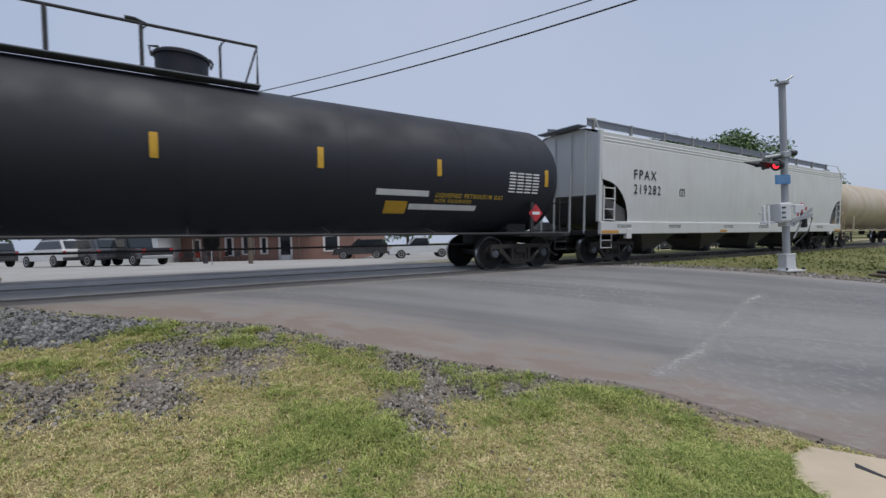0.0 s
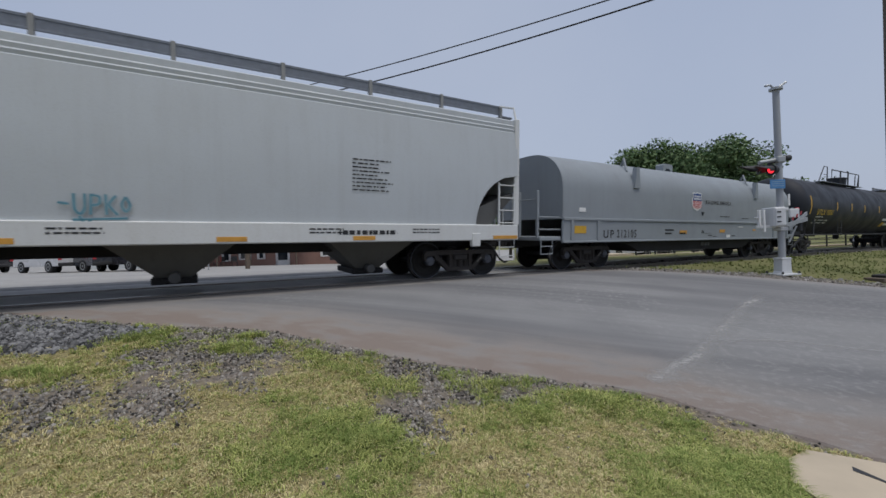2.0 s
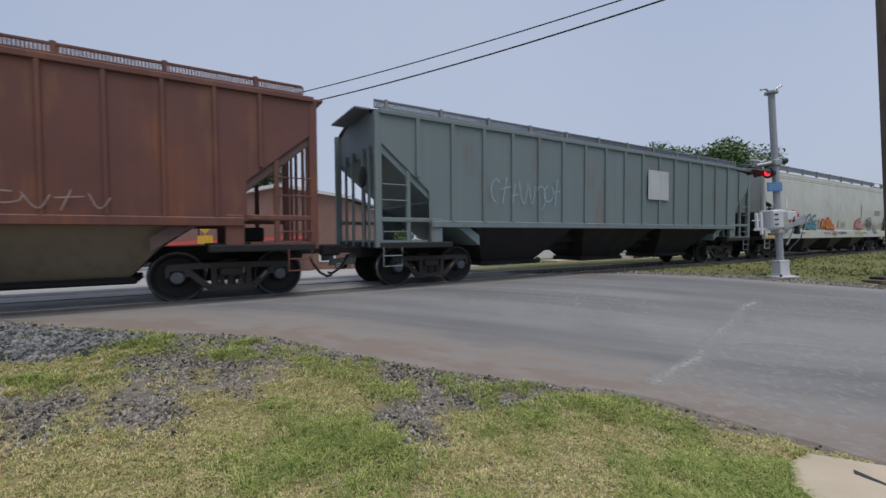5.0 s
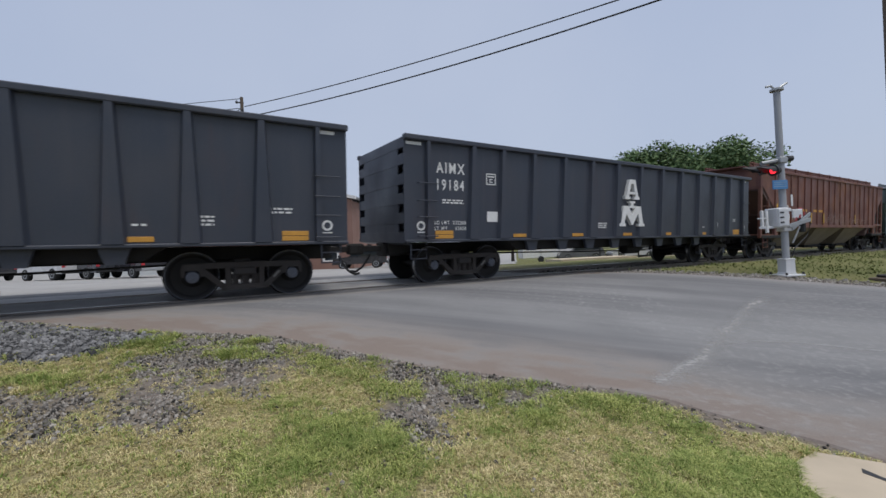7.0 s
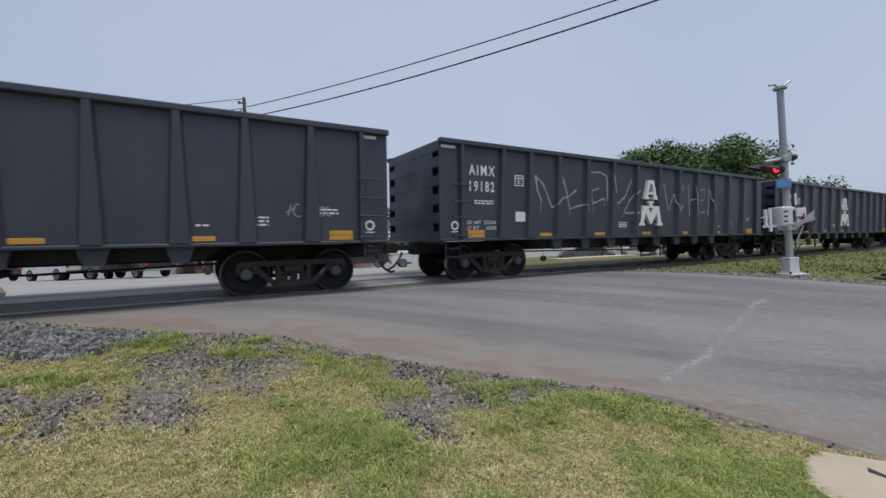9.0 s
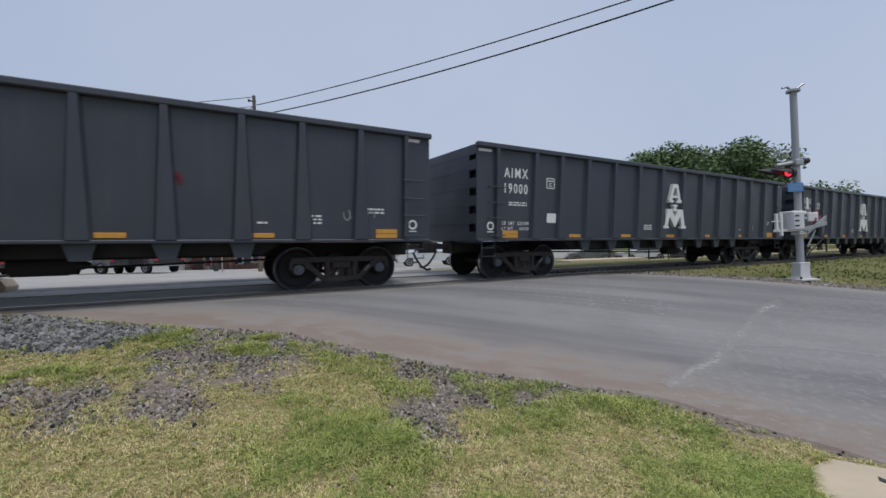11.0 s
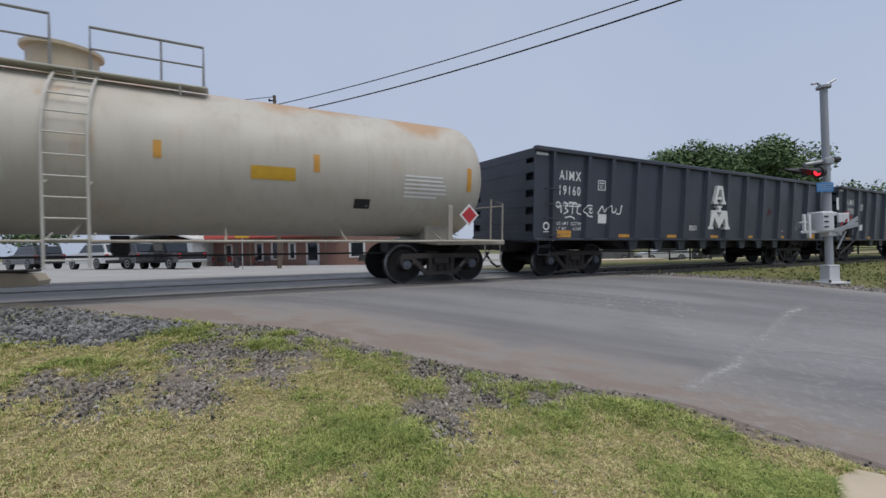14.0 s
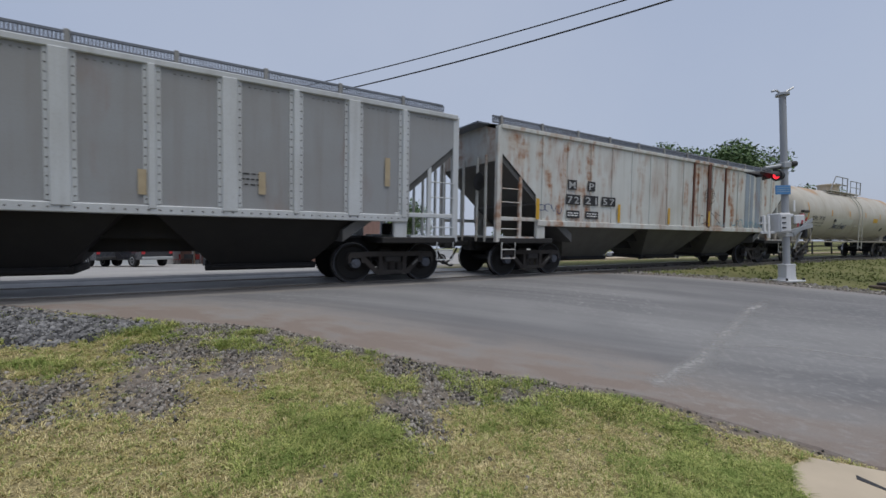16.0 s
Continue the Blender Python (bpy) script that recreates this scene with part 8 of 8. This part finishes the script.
vehicle("suv", "white SUV parked behind the far fence", 39.5, 27.5, 150, (0.55, 0.55, 0.55), "suv")
vehicle("pickup_truck", "dark pickup truck parked behind the far fence", 44.5, 24.6, 150, (0.03, 0.03, 0.035), "pickup")
vehicle("suv", "grey SUV parked behind the far fence", 35.5, 31.0, 150, (0.12, 0.12, 0.13), "suv")

# street lamp, warning sign, trailer, slabs


def street_lamp(x, y):
    l = thing("street_lamp", "black ornamental street lamp with lantern", "street lamp", pose(x, y, ground_z(x, y)))
    part("post", Solid().lathe([(0, 0.16), (0.5, 0.14), (0.55, 0.07), (5.6, 0.05)], "z", 12), M_DARK, l, smooth=True)
    part("lantern", Solid().lathe([(5.6, 0.06), (5.7, 0.16), (6.2, 0.24), (6.25, 0.28), (6.45, 0.12), (6.6, 0.02)], "z", 12), M_DARK, l)
    part("crossbar", Solid().tube([(-0.45, 0, 5.5), (0.45, 0, 5.5)], 0.025, 6), M_DARK, l)


street_lamp(0.55, 33.5)


def warning_sign(x, y):
    g = ground_z(x, y)
    s = thing("warning_sign", "yellow diamond warning sign with a plaque below", "road sign", pose(x, y, g, 0, 0, -10))
    part("post", Solid().box(-0.03, 0.03, -0.0, 0.06, 0, 3.7, 0.005), M_GALV, s)
    part("diamond", Solid().prism([(0, 2.55), (0.55, 3.1), (0, 3.65), (-0.55, 3.1)], -0.03, -0.005), M_YEL, s)
    part("symbol", Solid().box(-0.06, 0.06, -0.036, -0.029, 2.85, 3.35), M_BLK, s)
    part("plaque", Solid().box(-0.4, 0.4, -0.03, -0.005, 1.95, 2.45), M_YEL, s)


warning_sign(0.8, 28.6)


def trailer():
    t = thing("white_trailer", "white box trailer parked on the far grass", "trailer", pose(33.2, 33.4, ground_z(33, 33), 0, 0, -28))
    part("box", Solid().box(-3.0, 3.0, -1.0, 1.0, 0.45, 1.75, 0.05), M_TRIM, t)
    for x in (-1.0, 1.2):
        part("wheel", Solid().lathe([(-1.02, 0.1), (-1.02, 0.33), (-0.85, 0.34)], "y", 16, (x, 0, 0.34)), M_TUBE, t)
    for x in (-3.0, -1.0, 1.0, 3.0):
        part("rib", Solid().box(x - 0.03, x + 0.03, -1.02, -0.99, 0.45, 1.75), M_GALV, t)


trailer()


def far_fence():
    """A dark rail fence along a low kerb past the grass."""
    dx, dy, n, step = 0.86, -0.51, 16, 1.75
    f = thing("rail_fence", "black metal rail fence along a tan kerb", "fence", pose(31.6, 25.2, 0))
    zs = [ground_z(31.6 + dx * step * i, 25.2 + dy * step * i) for i in range(n)]
    for i in range(n):
        part("post", Solid().box(dx * step * i - 0.05, dx * step * i + 0.05, dy * step * i - 0.05, dy * step * i + 0.05, zs[i] - 0.1, zs[i] + 1.25), M_DARK, f)
    for h in (0.35, 0.78, 1.15):
        part("rail", Solid().tube([(dx * step * i, dy * step * i, zs[i] + h) for i in range(n)], 0.035, 6), M_DARK, f)
    part("kerb", Solid().tube([(dx * step * i + 0.3, dy * step * i + 0.4, zs[i] + 0.03) for i in range(n)], 0.14, 6), M_CONC, f, "tan concrete kerb")


far_fence()
pad = new("concrete_pad", Solid().prism([(18.2, 17.2), (22.9, 15.6), (23.6, 17.6), (18.9, 19.2)], ground_z(21, 17) - 0.2, ground_z(21, 17) + 0.14, "xy").mesh("concrete_pad", M_CONC))
tagged(pad, "low weathered concrete pad in the far grass", "concrete slab")

slab_z = ground_z(3.6, 0.6)
SLAB = [(3.74, 1.20), (3.92, 0.86), (4.9, -1.2), (2.6, -1.5), (2.95, 0.7), (3.20, 1.10), (3.5, 1.22)]
slab = new("concrete_slab", Solid().prism(SLAB, slab_z - 0.2, slab_z + 0.035, "xy").mesh("concrete_slab", M_CONC))
tagged(slab, "tan weathered concrete slab edged by grass", "concrete slab")
part("crack", Solid().prism([(3.64, 0.93), (3.70, 0.95), (3.66, 0.83), (3.60, 0.66)], slab_z + 0.030, slab_z + 0.038, "xy"), M_DARK, slab, "dark crack in the concrete")
block = thing("concrete_block", "tan weathered concrete block beside the far rail", "concrete block", pose(-4.5, 12.35, ground_z(-4.5, 12.35) - 0.15))
part("block_body", Solid().prism([(-0.95, 0), (0.8, 0), (0.86, 0.25), (0.76, 0.40), (0.3, 0.44), (-0.5, 0.42), (-0.95, 0.4)], -0.35, 0.35), M_CONC, block)
part("cover_slab", Solid().box(-0.9, 0.7, -0.38, 0.38, 0.44, 0.50, 0.02), M_TIE, block, "dark worn timber on top")
lid = thing("junction_lid", "rusty steel cover on a low block", "utility cover", pose(17.0, 3.7, ground_z(17, 3.7), 0, 0, -20))
part("block", Solid().box(-0.4, 0.4, -0.25, 0.25, 0, 0.12, 0.02), M_WOOD, lid)
part("cover", Solid().box(-0.2, 0.25, -0.18, 0.18, 0.12, 0.2, 0.02), M_TRUCK, lid)

# ---- trees ----


def leaf_material(name, a, b2, tint=None):
    m, nt, b = base_material(name)
    g = nt.nodes.new("ShaderNodeNewGeometry")
    c = mix(nt, g.outputs["Random Per Island"], a, b2)
    if tint:
        c = mix(nt, scaled(nt, ramp(nt, add_noise(nt, 3.2, detail=4), 0.40, 0.66), 0.6), c, tint)
    nt.links.new(c, b.inputs["Base Color"])
    b.inputs["Roughness"].default_value = 0.75
    b.inputs["Specular IOR Level"].default_value = 0.12
    return m


M_LEAF = leaf_material("tree_leaves", (0.065, 0.12, 0.050), (0.17, 0.23, 0.105))
M_BARK = plain("tree_bark", (0.09, 0.07, 0.055), 0.9, var=0.35, scale=3)


def tree(x, y, top, half, seed, n, leaf=0.42):
    rng = random.Random(seed)
    g = ground_z(x, y)
    h = top - g
    t = thing("tree", "broad leafy green tree behind the train", "tree", pose(x, y, g - 0.1), "trees")
    wood = Solid().tube([(0, 0, 0), (0.1, 0.05, h * 0.25), (0.0, 0.1, h * 0.55)], h * 0.03, 10, h * 0.016)
    blobs = []
    for i in range(44):
        a, rr = rng.uniform(0, 6.28), rng.uniform(0.1, 0.82) * half
        z = h * rng.uniform(0.40, 0.88) - 0.22 * rr
        br = half * rng.uniform(0.26, 0.44)
        blobs.append((rr * math.cos(a), rr * math.sin(a), min(z, h - br * 0.8), br))
    blobs.append((0.1 * half, 0, h - 0.33 * half, 0.36 * half))
    for bx, by, bz, br in blobs:
        wood.tube([(0, 0, h * 0.3), (bx * 0.4, by * 0.4, h * 0.3 + (bz - h * 0.3) * 0.6), (bx, by, bz)], h * 0.012, 6, h * 0.004)
    part("trunk", wood, M_BARK, t, smooth=True)
    vs, fs = [], []
    for i in range(n):
        bx, by, bz, br = blobs[rng.randrange(len(blobs))]
        d = Vector((rng.gauss(0, 1), rng.gauss(0, 1), rng.gauss(0, 1))).normalized()
        r = br * (0.3 + 0.8 * rng.random() ** 0.7)
        p = Vector((bx, by, bz)) + Vector((d.x * r, d.y * r, d.z * r * 0.8))
        s = leaf * rng.uniform(0.5, 1.2)
        u = Vector((rng.gauss(0, 1), rng.gauss(0, 1), rng.gauss(0, 0.6))).normalized()
        w = u.cross(d + Vector((0, 0, 0.6))).normalized() * s * 0.5
        u = u * s
        o = len(vs)
        vs += [p - u * 0.5, p + w * 0.6, p + u * 0.5, p - w * 0.6]
        fs.append((o, o + 1, o + 2, o + 3))
    me = bpy.data.meshes.new("crown")
    me.from_pydata([tuple(v) for v in vs], [], fs)
    me.materials.append(M_LEAF)
    c = part("crown", me, M_LEAF, t)
    c["kind"] = "stuff"


tree(48.6, 29.6, 13.2, 5.8, 11, 32000, 0.46)
tree(61.6, 27.6, 14.6, 6.3, 12, 38000, 0.5)
tree(73.5, 24.2, 9.0, 4.2, 13, 8000, 0.5)
tree(6.8, 60.0, 15.3, 5.2, 14, 12000, 0.55)
tree(-24.0, 80.0, 11.0, 5.5, 15, 5000, 0.6)
tree(-34.0, 78.0, 12.5, 6.0, 16, 4000, 0.6)
tree(30.0, 62.0, 9.5, 5.0, 17, 4000, 0.5)
tree(44.0, 52.0, 8.0, 4.5, 18, 4000, 0.5)

# ---- verge: grass and stones ----


def in_slab(x, y):
    inside, j = False, len(SLAB) - 1
    for i in range(len(SLAB)):
        (xi, yi), (xj, yj) = SLAB[i], SLAB[j]
        if (yi > y) != (yj > y) and x < (xj - xi) * (y - yi) / (yj - yi) + xi:
            inside = not inside
        j = i
    return inside


def grass(name, material, want, n, h0, h1, w, area, seed):
    rng = random.Random(seed)
    vs, fs = [], []
    x0, x1, y0, y1 = area
    made = 0
    for _ in range(n * 6):
        if made >= n:
            break
        x = rng.uniform(x0, x1)
        y = y0 + (y1 - y0) * rng.random() ** 1.35
        if past_edge(x, y) > -0.02 and road_u(x, y) < ROAD1 + 0.3 or in_slab(x, y):
            continue
        p = (1 - 0.93 * min(1, 1.15 * spill(x, y)) * (0.72 + 0.5 * sm(-0.3, 0.2, wob(x, y, 4.1, 9.3)))) * (1 - 0.98 * ballast(x, y))
        dry = parched(x, y)
        if x < 6:
            p *= sm(-1.5, -0.5, x + 0.34 * y) * sm(0.5, 1.5, y + 0.4 * max(0.0, x - 1))
        p *= want(dry) * (0.45 + 0.55 * sm(-0.25, 0.15, wob(x, y, 5.5, 3.9)))
        if rng.random() > p:
            continue
        tall = (0.7 + 0.7 * max(0, wob(x, y, 1.4, 8.2) + 0.4)) * (1.4 - 0.65 * sm(-0.5, 0.2, dry))
        face = rng.uniform(0, 6.283)
        for _ in range(rng.randint(5, 10)):
            made += 1
            a, lean = face + rng.gauss(0, 1.3), rng.uniform(0.2, 1.9)
            r = rng.uniform(0.0, 0.022)
            bx, by = x + r * math.cos(a), y + r * math.sin(a)
            h = rng.uniform(h0, h1) * tall
            g = ground_z(bx, by) + 0.02 * wob(bx, by, 1.7) + 0.012 * wob(bx, by, 6.0) - 0.006
            dx, dy = math.cos(a), math.sin(a)
            ww = w * rng.uniform(0.6, 1.25)
            sx, sy = -dy * ww / 2, dx * ww / 2
            o = len(vs)
            vs += [(bx - sx, by - sy, g), (bx + sx, by + sy, g), (bx + dx * h * lean * 0.35 + sx * 0.8, by + dy * h * lean * 0.35 + sy * 0.8, g + h * 0.6), (bx + dx * h * lean * 0.35 - sx * 0.8, by + dy * h * lean * 0.35 - sy * 0.8, g + h * 0.6), (bx + dx * h * lean, by + dy * h * lean, g + h * (1 - 0.25 * lean))]
            fs += [(o, o + 1, o + 2, o + 3), (o + 3, o + 2, o + 4)]
    me = bpy.data.meshes.new(name)
    me.from_pydata(vs, [], fs)
    me.materials.append(material)
    return tagged(new(name, me), "short mown grass, green mixed with straw", "grass", kind="stuff")


M_GRASS = leaf_material("green_grass_blades", (0.085, 0.135, 0.02), (0.60, 0.62, 0.22), (0.165, 0.25, 0.06))
M_STRAW = leaf_material("straw_grass_blades", (0.27, 0.21, 0.08), (0.90, 0.78, 0.45), (0.44, 0.40, 0.14))
NEAR = (-4.2, 5.2, 0.6, 8.4)
grass("green_grass", M_GRASS, lambda d: 0.95 - 0.80 * sm(-0.3, 0.3, d), 190000, 0.02, 0.062, 0.0052, NEAR, 1)
grass("straw_grass", M_STRAW, lambda d: 0.20 + 0.80 * sm(-0.3, 0.3, d), 200000, 0.015, 0.05, 0.0052, NEAR, 2)
M_OLIVE = leaf_material("olive_grass_blades", (0.11, 0.135, 0.042), (0.23, 0.255, 0.10))
grass("far_verge_grass", M_OLIVE, lambda d: 1 - 0.5 * sm(-0.1, 0.3, d), 16000, 0.05, 0.12, 0.016, (10.5, 34, 2.5, 9.5), 3)


def stones(name, label, material, n, area, dens, s0, s1, seed):
    rng = random.Random(seed)
    ico = bmesh.new()
    bmesh.ops.create_icosphere(ico, subdivisions=1, radius=1)
    bv = [v.co.copy() for v in ico.verts]
    bf = [tuple(v.index for v in f.verts) for f in ico.faces]
    ico.free()
    vs, fs = [], []
    x0, x1, y0, y1 = area
    made = 0
    for _ in range(n * 8):
        if made >= n:
            break
        x, y = rng.uniform(x0, x1), rng.uniform(y0, y1)
        d = dens(x, y)
        if d <= 0 or rng.random() > d:
            continue
        made += 1
        s = rng.uniform(s0, s1) * (0.6 + 0.8 * rng.random() ** 3)
        q = Euler((rng.uniform(0, 6), rng.uniform(0, 6), rng.uniform(0, 6))).to_matrix()
        k = Vector((rng.uniform(0.7, 1.3), rng.uniform(0.6, 1.1), rng.uniform(0.45, 0.8))) * s
        g = ground_z(x, y)
        if abs(y - TRACK_Y) < 1.9:
            g -= 0.14
        o = len(vs)
        for v in bv:
            jit = rng.uniform(0.78, 1.18)
            p = q @ Vector((v.x * k.x * jit, v.y * k.y * jit, v.z * k.z * jit))
            vs.append((x + p.x, y + p.y, g + p.z + s * 0.25))
        fs += [tuple(i + o for i in f) for f in bf]
    me = bpy.data.meshes.new(name)
    me.from_pydata(vs, [], fs)
    me.materials.append(material)
    return tagged(new(name, me), label, "gravel", kind="stuff")


M_STONE = leaf_material("grey_crushed_stone", (0.030, 0.028, 0.025), (0.40, 0.365, 0.32))
M_BALLAST = leaf_material("dark_ballast_stone", (0.03, 0.03, 0.031), (0.29, 0.285, 0.28))
stones("verge_gravel", "loose grey crushed stone on the verge", M_STONE, 27000, (-2.5, 4.2, 1.0, 8.0), lambda x, y: 0 if past_edge(x, y) > 0.05 or in_slab(x, y) else 0.8 * spill(x, y) ** 0.95 * max(0.0, 0.8 + 1.0 * wob(x, y, 3.3, 7.1)) * (1 - 0.9 * sm(2.8, 3.5, x)) + 0.006, 0.004, 0.021, 21)
stones("ballast_stone", "grey track ballast beside the road", M_BALLAST, 15000, (-5.5, -0.2, 5.6, 8.9), lambda x, y: ballast(x, y) if past_edge(x, y) < -0.02 else 0.0, 0.014, 0.036, 22)
stones("track_ballast", "grey track ballast between and beside the ties", M_STONE, 9000, (-16, -1.5, 8.2, 13.5), lambda x, y: ballast(x, y), 0.02, 0.05, 23)
stones("far_ballast", "grey ballast along the track past the road", M_STONE, 9000, (7.5, 40, 7.8, 13.0), lambda x, y: ballast(x, y), 0.025, 0.06, 24)
M_PEBBLE = leaf_material("pale_pebbles", (0.14, 0.125, 0.11), (0.42, 0.39, 0.35))
stones("edge_pebbles", "pale pebbles strewn along the road edge", M_PEBBLE, 2200, (10.4, 20, 1.5, 9.0), lambda x, y: 1.0 if ROAD1 - 0.1 < road_u(x, y) < ROAD1 + 0.8 else 0.0, 0.014, 0.045, 25)
stones("road_grit", "small grit scattered on the dusty road edge", M_PEBBLE, 1200, (-1.5, 5.5, 0.8, 8.2), lambda x, y: 0.25 if -0.1 < past_edge(x, y) < 0.4 else (0.04 if 0 < past_edge(x, y) < 2 else 0.0), 0.003, 0.009, 26)


def motions():
    """The train rolls past at a steady pace; every wheelset turns with it."""
    for car, centre in MOVING:
        walk(car, [(t, track_pose(centre + TRACKSPEED * t)) for t in (0.0, 4.0, 8.0, 12.0, 16.0)])
    step = math.degrees(TRACKSPEED / FPS / 0.457)
    for side in (-1, 1):
        same = [w for w, s in WHEELS if s == side]
        walk(same[0], [(i / FPS, pose(side * 0.89, 0, 0.457) @ Matrix.Rotation(radians(step * i), 4, "Y")) for i in range(int(16 * FPS) + 1)])
        keys = same[0].animation_data
        for w in same[1:]:
            w.rotation_mode = "QUATERNION"
            own = w.animation_data_create()
            own.action = keys.action
            own.action_slot = keys.action_slot


motions()
